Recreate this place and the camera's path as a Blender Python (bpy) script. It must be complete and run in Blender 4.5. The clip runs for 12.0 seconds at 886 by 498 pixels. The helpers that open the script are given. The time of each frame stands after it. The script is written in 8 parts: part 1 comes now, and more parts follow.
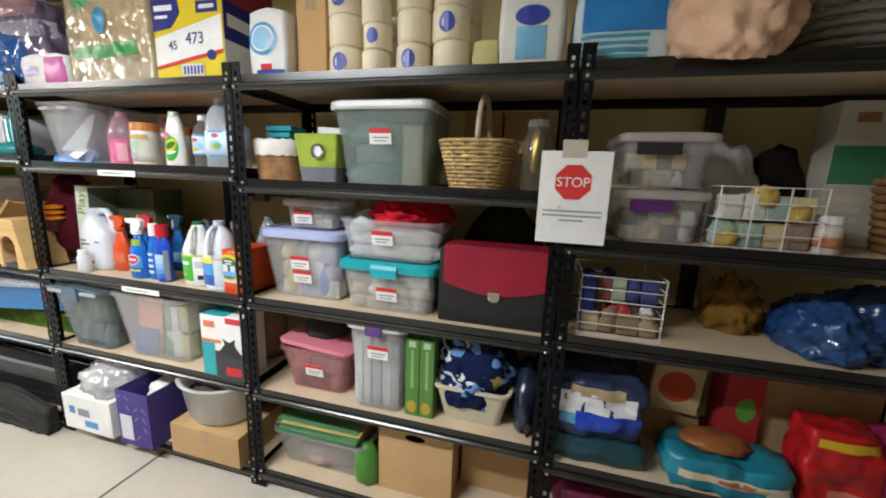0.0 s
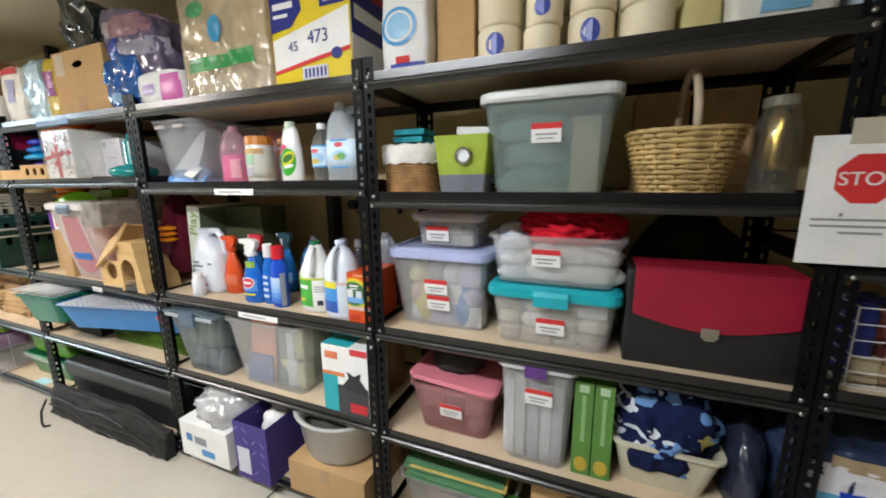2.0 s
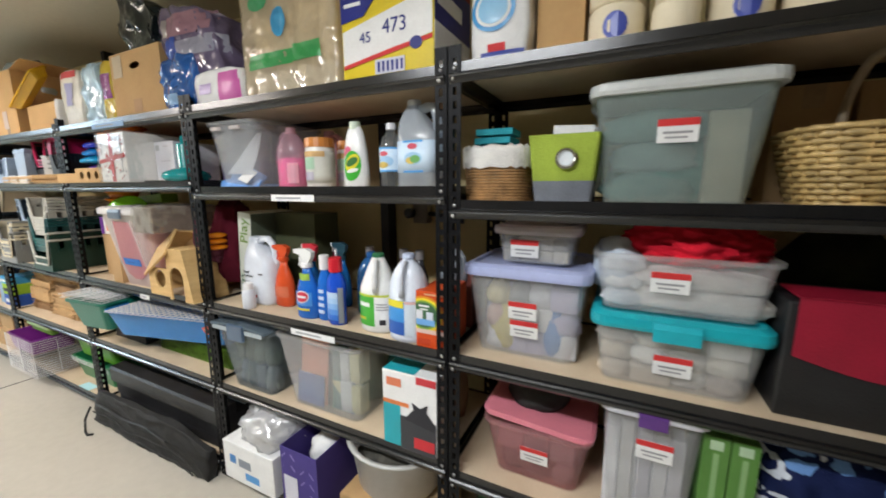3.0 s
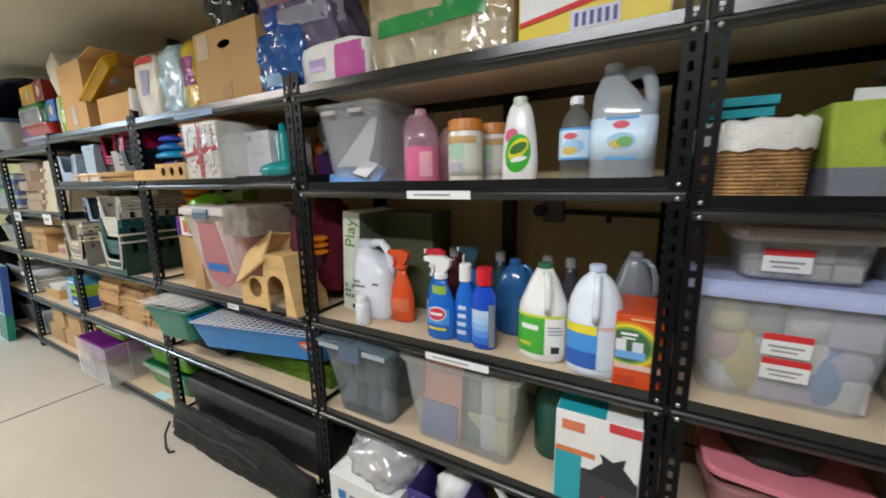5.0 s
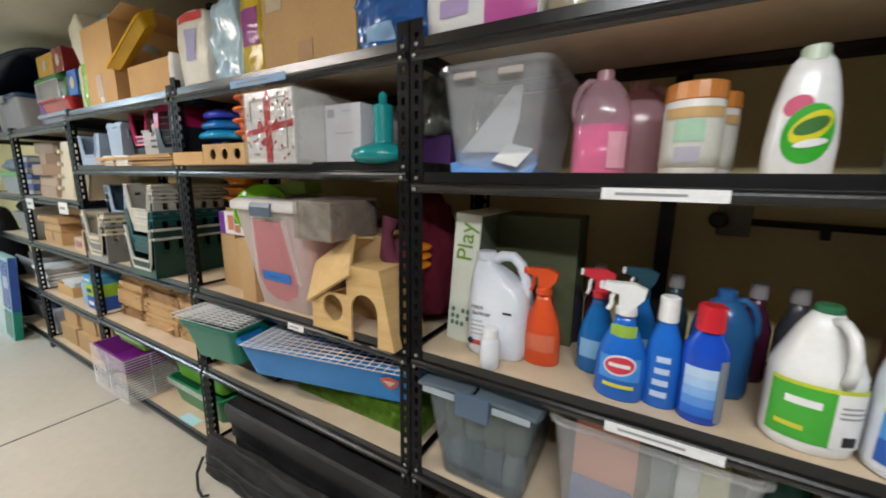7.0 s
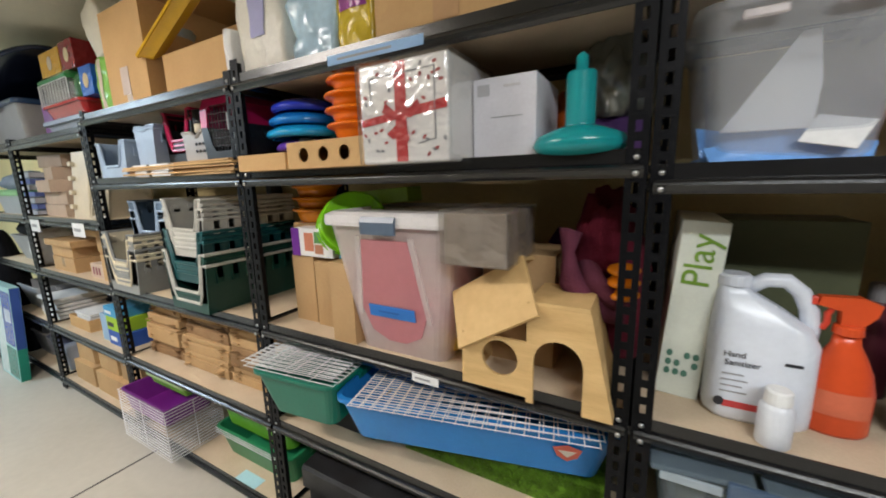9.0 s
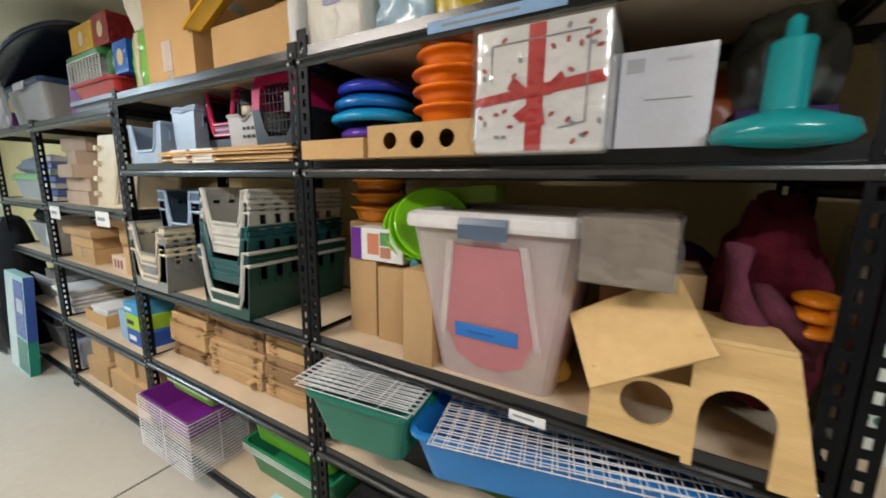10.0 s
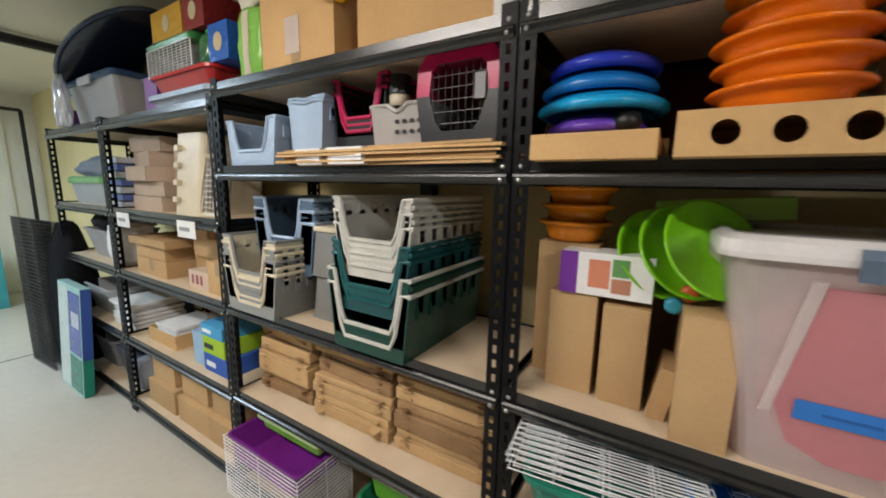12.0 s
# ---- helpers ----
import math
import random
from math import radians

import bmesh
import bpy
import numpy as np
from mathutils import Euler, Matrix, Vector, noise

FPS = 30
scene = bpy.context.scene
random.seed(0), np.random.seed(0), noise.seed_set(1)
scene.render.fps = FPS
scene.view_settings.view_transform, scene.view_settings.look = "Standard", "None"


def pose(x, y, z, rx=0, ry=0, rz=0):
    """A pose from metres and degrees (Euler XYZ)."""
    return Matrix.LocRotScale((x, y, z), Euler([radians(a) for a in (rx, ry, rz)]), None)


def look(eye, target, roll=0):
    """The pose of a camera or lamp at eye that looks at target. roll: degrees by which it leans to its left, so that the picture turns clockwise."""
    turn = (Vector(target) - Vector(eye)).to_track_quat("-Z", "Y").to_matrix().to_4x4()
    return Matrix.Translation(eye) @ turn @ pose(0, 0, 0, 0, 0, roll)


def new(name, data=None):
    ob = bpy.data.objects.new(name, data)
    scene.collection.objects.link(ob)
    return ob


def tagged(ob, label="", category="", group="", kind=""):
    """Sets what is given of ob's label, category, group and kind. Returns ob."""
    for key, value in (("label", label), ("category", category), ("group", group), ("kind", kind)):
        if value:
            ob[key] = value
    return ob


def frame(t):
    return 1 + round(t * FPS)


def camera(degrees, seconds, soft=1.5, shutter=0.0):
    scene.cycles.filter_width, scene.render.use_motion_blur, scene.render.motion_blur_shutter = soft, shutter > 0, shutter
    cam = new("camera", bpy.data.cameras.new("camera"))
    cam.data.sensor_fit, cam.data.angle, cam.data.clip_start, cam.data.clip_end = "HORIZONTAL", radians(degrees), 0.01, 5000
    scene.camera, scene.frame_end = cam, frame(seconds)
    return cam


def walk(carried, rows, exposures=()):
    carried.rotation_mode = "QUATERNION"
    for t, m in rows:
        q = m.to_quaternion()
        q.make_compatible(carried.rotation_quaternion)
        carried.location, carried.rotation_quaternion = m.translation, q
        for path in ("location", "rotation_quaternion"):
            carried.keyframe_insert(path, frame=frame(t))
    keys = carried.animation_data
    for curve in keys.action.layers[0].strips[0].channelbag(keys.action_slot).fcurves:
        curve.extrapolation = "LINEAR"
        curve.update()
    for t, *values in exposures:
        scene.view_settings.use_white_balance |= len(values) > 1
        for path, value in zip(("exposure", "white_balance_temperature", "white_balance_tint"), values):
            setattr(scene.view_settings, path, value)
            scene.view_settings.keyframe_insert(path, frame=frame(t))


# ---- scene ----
cam = camera(100.4, 12.0, 1.8, 0.4)
PATH = [
    (0, (1.154, -1.2, 1.419), (0.648, 0.698, 1.041), 2.1),
    (0.5, (1.069, -1.176, 1.408), (0.492, 0.701, 1.028), 1.8),
    (1, (0.942, -1.13, 1.409), (0.297, 0.727, 1.045), 0.6),
    (1.5, (0.821, -1.101, 1.436), (0.126, 0.741, 1.081), -0.9),
    (2, (0.709, -1.073, 1.432), (-0.036, 0.744, 1.055), -0.7),
    (2.5, (0.606, -1.04, 1.422), (-0.185, 0.758, 1.042), -0.2),
    (3, (0.465, -0.992, 1.43), (-0.399, 0.78, 1.093), -0.2),
    (3.5, (0.334, -0.972, 1.449), (-0.606, 0.762, 1.12), 0.1),
    (5.5, (-0.219, -0.955, 1.423), (-1.179, 0.758, 1.042), -1.1),
    (6, (-0.358, -0.923, 1.411), (-1.324, 0.786, 1.029), 0.2),
    (6.5, (-0.489, -0.886, 1.407), (-1.437, 0.841, 1.064), 0.3),
    (7, (-0.63, -0.849, 1.414), (-1.611, 0.853, 1.038), 0.8),
    (7.2, (-0.681, -0.839, 1.412), (-1.682, 0.841, 0.992), 1.2),
    (8.8, (-1.166, -0.803, 1.416), (-2.128, 0.914, 1.063), -2.1),
    (9, (-1.225, -0.802, 1.412), (-2.181, 0.916, 1.042), -1.5),
    (9.5, (-1.361, -0.791, 1.393), (-2.323, 0.92, 1.011), -0.3),
    (10, (-1.525, -0.768, 1.393), (-2.503, 0.941, 1.043), 0.8),
    (10.5, (-1.67, -0.763, 1.393), (-2.692, 0.918, 1.037), 1.7),
    (11, (-1.82, -0.773, 1.388), (-2.878, 0.882, 1.007), 2.7),
    (11.5, (-1.966, -0.782, 1.383), (-3.024, 0.883, 1.051), 1.9),
    (12, (-2.142, -0.795, 1.394), (-3.17, 0.89, 1.067), 1.2),
]
walk(cam, [(t, look(eye, target, roll)) for t, eye, target, roll in PATH], [(0.0, 0.33), (3.0, 0.0), (5.5, -0.3), (9.0, -0.33), (10.5, -0.3), (12.0, -0.44)])

# ---- world and light ----
world = bpy.data.worlds.new("world")
scene.world = world
world.use_nodes = True
wn = world.node_tree
wn.nodes["Background"].inputs["Color"].default_value = (0.9, 0.95, 1.0, 1)
wn.nodes["Background"].inputs["Strength"].default_value = 0.02


def lamp(name, x, y, z, sx, sy, watts, colour, turn=0):
    data = bpy.data.lights.new(name, "AREA")
    data.shape, data.size, data.size_y, data.energy, data.color = "RECTANGLE", sx, sy, watts, colour
    ob = new(name, data)
    ob.matrix_basis = pose(x, y, z, turn, 0, 0)
    return ob


# bare tube fittings along the aisle: most light falls, some washes the ceiling
for x, y, watts, up, colour in ((-0.3, -1.42, 48, 0.34, (0.935, 0.975, 1.035)), (-3.3, -1.38, 48, 0.55, (1.05, 0.98, 0.955)), (-6.7, -1.8, 104, 0.7, (0.66, 0.85, 1.05))):
    lamp("ceiling_tube_light", x, y, 2.30, 1.2, 0.12, watts, colour)
    lamp("ceiling_tube_light", x, y, 2.32, 1.2, 0.12, watts * up, colour, 180)


# ---- materials ----
def mat(name, colour, rough=0.5, metal=0.0, vary=0.12, scale=6.0, grain=60.0, bump=0.08, spec=0.5, second=None, mix=0.5, rand=0.0, coat=0.0, stretch=(1, 1, 1), alpha=1.0, trans=0.0):
    m = bpy.data.materials.new(name)
    m.use_nodes = True
    nt = m.node_tree
    b = nt.nodes["Principled BSDF"]
    tc = nt.nodes.new("ShaderNodeTexCoord")
    mp = nt.nodes.new("ShaderNodeMapping")
    mp.inputs["Scale"].default_value = stretch
    nt.links.new(tc.outputs["Object"], mp.inputs["Vector"])
    big, fine = nt.nodes.new("ShaderNodeTexNoise"), nt.nodes.new("ShaderNodeTexNoise")
    for n, s, d in ((big, scale, 4.0), (fine, grain, 6.0)):
        n.inputs["Scale"].default_value, n.inputs["Detail"].default_value = s, d
        nt.links.new(mp.outputs["Vector"], n.inputs["Vector"])
    ramp = nt.nodes.new("ShaderNodeMix")
    ramp.data_type = "RGBA"
    c2 = second or tuple(c * (1 - 2.2 * vary) for c in colour)
    c1 = colour if second else tuple(min(1, c * (1 + vary)) for c in colour)
    ramp.inputs["A"].default_value, ramp.inputs["B"].default_value = (*c1, 1), (*c2, 1)
    add = nt.nodes.new("ShaderNodeMath")
    add.operation = "MULTIPLY_ADD"
    nt.links.new(fine.outputs["Fac"], add.inputs[0])
    add.inputs[1].default_value = 0.45
    nt.links.new(big.outputs["Fac"], add.inputs[2])
    rng = nt.nodes.new("ShaderNodeMapRange")
    rng.inputs["From Min"].default_value, rng.inputs["From Max"].default_value = 0.5 + 0.3 * (0.5 - mix), 1.0 + 0.3 * (0.5 - mix)
    nt.links.new(add.outputs[0], rng.inputs["Value"])
    nt.links.new(rng.outputs["Result"], ramp.inputs["Factor"])
    out = ramp.outputs["Result"]
    if rand:
        oi, hs, mr = nt.nodes.new("ShaderNodeObjectInfo"), nt.nodes.new("ShaderNodeHueSaturation"), nt.nodes.new("ShaderNodeMapRange")
        mr.inputs["To Min"].default_value, mr.inputs["To Max"].default_value = 1 - rand, 1 + rand
        nt.links.new(oi.outputs["Random"], mr.inputs["Value"])
        nt.links.new(mr.outputs["Result"], hs.inputs["Value"])
        nt.links.new(out, hs.inputs["Color"])
        out = hs.outputs["Color"]
    nt.links.new(out, b.inputs["Base Color"])
    b.inputs["Roughness"].default_value, b.inputs["Metallic"].default_value = rough, metal
    b.inputs["Specular IOR Level"].default_value = spec
    b.inputs["Coat Weight"].default_value = coat
    b.inputs["Transmission Weight"].default_value = trans
    b.inputs["Alpha"].default_value = alpha
    if bump:
        bp = nt.nodes.new("ShaderNodeBump")
        bp.inputs["Strength"].default_value, bp.inputs["Distance"].default_value = bump, 0.01
        nt.links.new(fine.outputs["Fac"], bp.inputs["Height"])
        nt.links.new(bp.outputs["Normal"], b.inputs["Normal"])
    return m


def foggy(name, colour, clear=0.45, rough=0.25, crinkle=0.0, fine=11.0):
    """Translucent plastic: part see-through, part milky, under a clear gloss; film is crinkled."""
    m = mat(name, colour, rough, 0, 0.08, 5, 40, 0.05)
    nt = m.node_tree
    b, o = nt.nodes["Principled BSDF"], nt.nodes["Material Output"]
    t, x = nt.nodes.new("ShaderNodeBsdfTransparent"), nt.nodes.new("ShaderNodeMixShader")
    t.inputs["Color"].default_value = (*[0.65 + 0.35 * c for c in colour], 1)
    x.inputs["Fac"].default_value = clear
    tl, milk = nt.nodes.new("ShaderNodeBsdfTranslucent"), nt.nodes.new("ShaderNodeMixShader")
    tl.inputs["Color"].default_value = (*colour, 1)
    milk.inputs["Fac"].default_value = 0.4
    nt.links.new(b.outputs[0], milk.inputs[1])
    nt.links.new(tl.outputs[0], milk.inputs[2])
    nt.links.new(milk.outputs[0], x.inputs[1])
    nt.links.new(t.outputs[0], x.inputs[2])
    g, f, y = nt.nodes.new("ShaderNodeBsdfGlossy"), nt.nodes.new("ShaderNodeLayerWeight"), nt.nodes.new("ShaderNodeMixShader")
    g.inputs["Roughness"].default_value = rough
    f.inputs["Blend"].default_value = 0.5
    pw, sc = nt.nodes.new("ShaderNodeMath"), nt.nodes.new("ShaderNodeMath")
    pw.operation, sc.operation = "POWER", "MULTIPLY_ADD"
    pw.inputs[1].default_value = 4.0
    sc.inputs[1].default_value, sc.inputs[2].default_value = 0.35, 0.035 if not crinkle else 0.15
    nt.links.new(f.outputs["Facing"], pw.inputs[0])
    nt.links.new(pw.outputs[0], sc.inputs[0])
    nt.links.new(sc.outputs[0], y.inputs["Fac"])
    nt.links.new(x.outputs[0], y.inputs[1])
    nt.links.new(g.outputs[0], y.inputs[2])
    nt.links.new(y.outputs[0], o.inputs["Surface"])
    if crinkle:
        tc, v, bp = nt.nodes.new("ShaderNodeTexCoord"), nt.nodes.new("ShaderNodeTexNoise"), nt.nodes.new("ShaderNodeBump")
        v.noise_type = "RIDGED_MULTIFRACTAL"
        v.inputs["Scale"].default_value, v.inputs["Detail"].default_value = fine, 3.0
        bp.inputs["Strength"].default_value, bp.inputs["Distance"].default_value = crinkle, 0.02
        nt.links.new(tc.outputs["Object"], v.inputs["Vector"])
        nt.links.new(v.outputs["Fac"], bp.inputs["Height"])
        for n in (g, b):
            nt.links.new(bp.outputs["Normal"], n.inputs["Normal"])
    return m


def crinkled(m, scale=26.0, strength=0.45, depth=0.012):
    """Fine sharp creases, as in thin printed film."""
    nt = m.node_tree
    tc, v, bp = nt.nodes.new("ShaderNodeTexCoord"), nt.nodes.new("ShaderNodeTexNoise"), nt.nodes.new("ShaderNodeBump")
    v.noise_type = "RIDGED_MULTIFRACTAL"
    v.inputs["Scale"].default_value, v.inputs["Detail"].default_value = scale, 4.0
    bp.inputs["Strength"].default_value, bp.inputs["Distance"].default_value = strength, depth
    nt.links.new(tc.outputs["Object"], v.inputs["Vector"])
    nt.links.new(v.outputs["Fac"], bp.inputs["Height"])
    nt.links.new(bp.outputs["Normal"], nt.nodes["Principled BSDF"].inputs["Normal"])
    return m


M_STEEL = mat("black_powder_coat", (0.006, 0.006, 0.007), 0.25, 0.0, 0.25, 9, 220, 0.05, 0.75)
M_POST = mat("black_post_paint", (0.005, 0.005, 0.006), 0.42, 0.0, 0.25, 9, 220, 0.12, 0.14)
M_RIVET = mat("zinc_rivet", (0.5, 0.5, 0.5), 0.3, 1.0)
M_BOARD = mat("particle_board", (0.64, 0.52, 0.37), 0.7, 0, 0.1, 7, 160, 0.12, 0.3, (0.52, 0.40, 0.27))
M_FLOOR = mat("sealed_concrete", (0.56, 0.522, 0.445), 0.40, 0, 0.1, 0.9, 22, 0.04, 0.45, (0.46, 0.428, 0.36))
M_JOINT = mat("concrete_joint", (0.12, 0.11, 0.1), 0.9)
M_WALL = mat("cream_wall_paint", (0.78, 0.65, 0.34), 0.65, 0, 0.06, 1.5, 90, 0.05, 0.3)
# for walls added out of view, kept dark so they bounce little light
M_SHADE = mat("dark_unseen_wall", (0.24, 0.22, 0.18), 0.8, 0, 0.1, 2, 60, 0.1, 0.2)
M_CEIL = mat("ceiling_paint", (0.74, 0.69, 0.56), 0.6, 0, 0.05, 1.2, 40, 0.05, 0.4)
M_PANEL = mat("white_metal_panel", (0.85, 0.81, 0.70), 0.4, 0, 0.05, 1.5, 40, 0.03)
M_BLACK = mat("black_plastic", (0.018, 0.018, 0.02), 0.42, 0, 0.3, 12, 90, 0.06)


# ---- mesh building ----
def link_mesh(name, bm, material, smooth=False):
    me = bpy.data.meshes.new(name)
    bmesh.ops.recalc_face_normals(bm, faces=bm.faces[:])
    bm.to_mesh(me)
    bm.free()
    for m in material if isinstance(material, (list, tuple)) else (material,):
        me.materials.append(m)
    if smooth:
        me.shade_smooth()
    return me


def part(name, bm, material, parent, label="", smooth=False, m=None):
    """One mesh object under a thing or a part."""
    me = bm if isinstance(bm, bpy.types.Mesh) else link_mesh(name, bm, material, smooth)
    ob = new(name, me)
    ob.parent = parent
    if m is not None:
        ob.matrix_basis = m
    return tagged(ob, label)


def thing(name, label, category, m, group=""):
    ob = new(name)
    ob.empty_display_size = 0.05
    ob.matrix_basis = m if isinstance(m, Matrix) else pose(*m)
    return tagged(ob, label, category, group)


def setting(name, bm, material, label, category="structure"):
    return tagged(new(name, link_mesh(name, bm, material)), label, category, "", "structure")


def add_box(bm, x0, y0, z0, x1, y1, z1, bevel=0.0, mi=0):
    vs = [bm.verts.new(p) for p in ((x0, y0, z0), (x1, y0, z0), (x1, y1, z0), (x0, y1, z0), (x0, y0, z1), (x1, y0, z1), (x1, y1, z1), (x0, y1, z1))]
    fs = [bm.faces.new([vs[i] for i in f]) for f in ((3, 2, 1, 0), (4, 5, 6, 7), (0, 1, 5, 4), (1, 2, 6, 5), (2, 3, 7, 6), (3, 0, 4, 7))]
    for f in fs:
        f.material_index = mi
    if bevel:
        es = list({e for f in fs for e in f.edges})
        bmesh.ops.bevel(bm, geom=es, offset=bevel, segments=2, affect="EDGES", profile=0.5, material=-1)
    return vs


def box(x0, y0, z0, x1, y1, z1, bevel=0.0):
    bm = bmesh.new()
    add_box(bm, x0, y0, z0, x1, y1, z1, bevel)
    return bm


def extrude_x(profile, x0, x1):
    """A closed outline of (y, z) drawn along x."""
    bm = bmesh.new()
    a, b = [bm.verts.new((x0, y, z)) for y, z in profile], [bm.verts.new((x1, y, z)) for y, z in profile]
    n = len(profile)
    for i in range(n):
        bm.faces.new((a[i], a[(i + 1) % n], b[(i + 1) % n], b[i]))
    bm.faces.new(a), bm.faces.new(b[::-1])
    return bm


def extrude_y(outline, y0, y1, bm=None):
    """A closed outline of (x, z) given thickness along y."""
    bm = bm or bmesh.new()
    a, b = [bm.verts.new((x, y0, z)) for x, z in outline], [bm.verts.new((x, y1, z)) for x, z in outline]
    n = len(outline)
    for i in range(n):
        bm.faces.new((a[i], a[(i + 1) % n], b[(i + 1) % n], b[i]))
    bm.faces.new(a), bm.faces.new(b[::-1])
    return bm


def add_rod(bm, p, q, r, n=6):
    p, q = Vector(p), Vector(q)
    d = (q - p).normalized()
    u = d.orthogonal().normalized()
    v = d.cross(u)
    ring = lambda c: [bm.verts.new(c + r * (math.cos(2 * math.pi * i / n) * u + math.sin(2 * math.pi * i / n) * v)) for i in range(n)]
    a, b = ring(p), ring(q)
    for i in range(n):
        bm.faces.new((a[i], a[(i + 1) % n], b[(i + 1) % n], b[i]))
    bm.faces.new(a[::-1]), bm.faces.new(b)


def rods(pairs, r, n=6):
    bm = bmesh.new()
    for p, q in pairs:
        add_rod(bm, p, q, r, n)
    return bm


def tube(points, r, n=8, closed=False):
    """A round bar bent along the points."""
    bm = bmesh.new()
    pts = [Vector(p) for p in points]
    rings, ref = [], None
    for i, p in enumerate(pts):
        a = pts[i - 1] if i or closed else p
        b = pts[(i + 1) % len(pts)] if i + 1 < len(pts) or closed else p
        d = (b - a).normalized()
        ref = d.orthogonal() if ref is None else ref - d * ref.dot(d)
        u = ref.normalized()
        v = d.cross(u)
        rings.append([bm.verts.new(p + r * (math.cos(2 * math.pi * k / n) * u + math.sin(2 * math.pi * k / n) * v)) for k in range(n)])
    for i in range(len(rings) - (0 if closed else 1)):
        a, b = rings[i], rings[(i + 1) % len(rings)]
        for k in range(n):
            bm.faces.new((a[k], a[(k + 1) % n], b[(k + 1) % n], b[k]))
    if not closed:
        bm.faces.new(rings[0][::-1]), bm.faces.new(rings[-1])
    return bm


def lathe(profile, n=24, sx=1.0, sy=1.0, bm=None, squareness=0.0):
    """Turns an outline of (radius, z) round the z axis; squareness pulls the round towards a rounded square."""
    bm = bm or bmesh.new()
    rings = []
    for r, z in profile:
        ring = []
        for k in range(n):
            a = 2 * math.pi * (k + 0.5) / n
            c, s = math.cos(a), math.sin(a)
            e = 1.0 / max(abs(c), abs(s)) if squareness else 1.0
            f = 1 + squareness * (e - 1)
            ring.append(bm.verts.new((r * f * c * sx, r * f * s * sy, z)))
        rings.append(ring)
    for a, b in zip(rings, rings[1:]):
        for k in range(n):
            bm.faces.new((a[k], a[(k + 1) % n], b[(k + 1) % n], b[k]))
    if profile[0][0] > 1e-4:
        bm.faces.new(rings[0][::-1])
    if profile[-1][0] > 1e-4:
        bm.faces.new(rings[-1])
    return bm


def rounded(w, d, r, n=4):
    """A rounded rectangle's outline round the origin."""
    pts = []
    for cx, cy, a0 in ((w / 2 - r, d / 2 - r, 0), (-w / 2 + r, d / 2 - r, 90), (-w / 2 + r, -d / 2 + r, 180), (w / 2 - r, -d / 2 + r, 270)):
        for k in range(n + 1):
            a = radians(a0 + 90 * k / n)
            pts.append((cx + r * math.cos(a), cy + r * math.sin(a)))
    return pts


def loft(rings, bm=None, cap0=True, cap1=True):
    """Skins rings of points that have the same number each."""
    bm = bm or bmesh.new()
    vs = [[bm.verts.new(p) for p in ring] for ring in rings]
    n = len(vs[0])
    for a, b in zip(vs, vs[1:]):
        for k in range(n):
            bm.faces.new((a[k], a[(k + 1) % n], b[(k + 1) % n], b[k]))
    if cap0:
        bm.faces.new(vs[0][::-1])
    if cap1:
        bm.faces.new(vs[-1])
    return bm


def tub_mesh(w0, d0, w1, d1, h, r=0.03, wall=0.003, rim=0.012):
    """An open tub: outer wall, rim, inner wall and floor in one skin; origin at its base centre."""
    at = lambda w, d, z, rr: [(x, y, z) for x, y in rounded(w, d, rr)]
    return loft([at(w0, d0, 0, r), at(w1, d1, h - rim, r), at(w1 + 2 * rim, d1 + 2 * rim, h - rim, r + rim), at(w1 + 2 * rim, d1 + 2 * rim, h, r + rim),
                 at(w1 - 2 * wall, d1 - 2 * wall, h, r), at(w0 - 2 * wall, d0 - 2 * wall, wall, r)])


def lump(sx, sy, sz, amount=0.12, scale=3.0, seed=0, sub=4, flat=True):
    """A soft irregular heap that sits on its base, about sx by sy by sz."""
    bm = bmesh.new()
    bmesh.ops.create_icosphere(bm, subdivisions=sub, radius=1.0)
    for v in bm.verts:
        n1 = noise.noise(v.co * scale + Vector((seed * 5.1, 0, 0)))
        n2 = noise.noise(v.co * scale * 2.7 + Vector((0, seed * 3.3, 0)))
        ridge = 1 - abs(noise.noise(v.co * scale * 1.6 + Vector((0, 0, seed * 2.1)))) * 2
        v.co *= 1 + amount * (n1 + 0.5 * n2 + 0.5 * ridge)
        x, y, z = v.co
        if flat:
            z = max(z, -0.55)
            z = (z + 0.55) / 1.55
        v.co = (x * sx / 2, y * sy / 2, z * sz)
    return bm


# ---- the room ----
BACK, FRONT, LEFT, RIGHT, TOP = 0.62, -5.0, -9.0, 3.2, 2.41
floor_bm = box(LEFT - 0.1, FRONT - 0.1, -0.12, RIGHT + 0.1, BACK + 0.1, 0.0)
setting("floor", floor_bm, M_FLOOR, "pale sealed concrete floor with saw-cut joints", "floor")
setting("wall_back", box(LEFT - 0.1, BACK, 0, RIGHT + 0.1, BACK + 0.1, TOP), M_WALL, "cream painted wall behind the storage racks", "wall")
setting("wall_front", box(LEFT - 0.1, FRONT - 0.1, 0, RIGHT + 0.1, FRONT, TOP), M_SHADE, "unseen wall added across the aisle, dark to cut fill light", "wall")
setting("wall_right", box(RIGHT, FRONT, 0, RIGHT + 0.1, BACK, TOP), M_SHADE, "unseen wall added at the right end, dark to cut fill light", "wall")
setting("wall_left", box(LEFT - 0.1, FRONT, 0, LEFT, BACK, TOP), M_PANEL, "white ribbed metal end wall", "wall")
setting("ceiling", box(LEFT - 0.1, FRONT - 0.1, TOP, RIGHT + 0.1, BACK + 0.1, TOP + 0.1), M_CEIL, "dull beige ceiling", "ceiling")
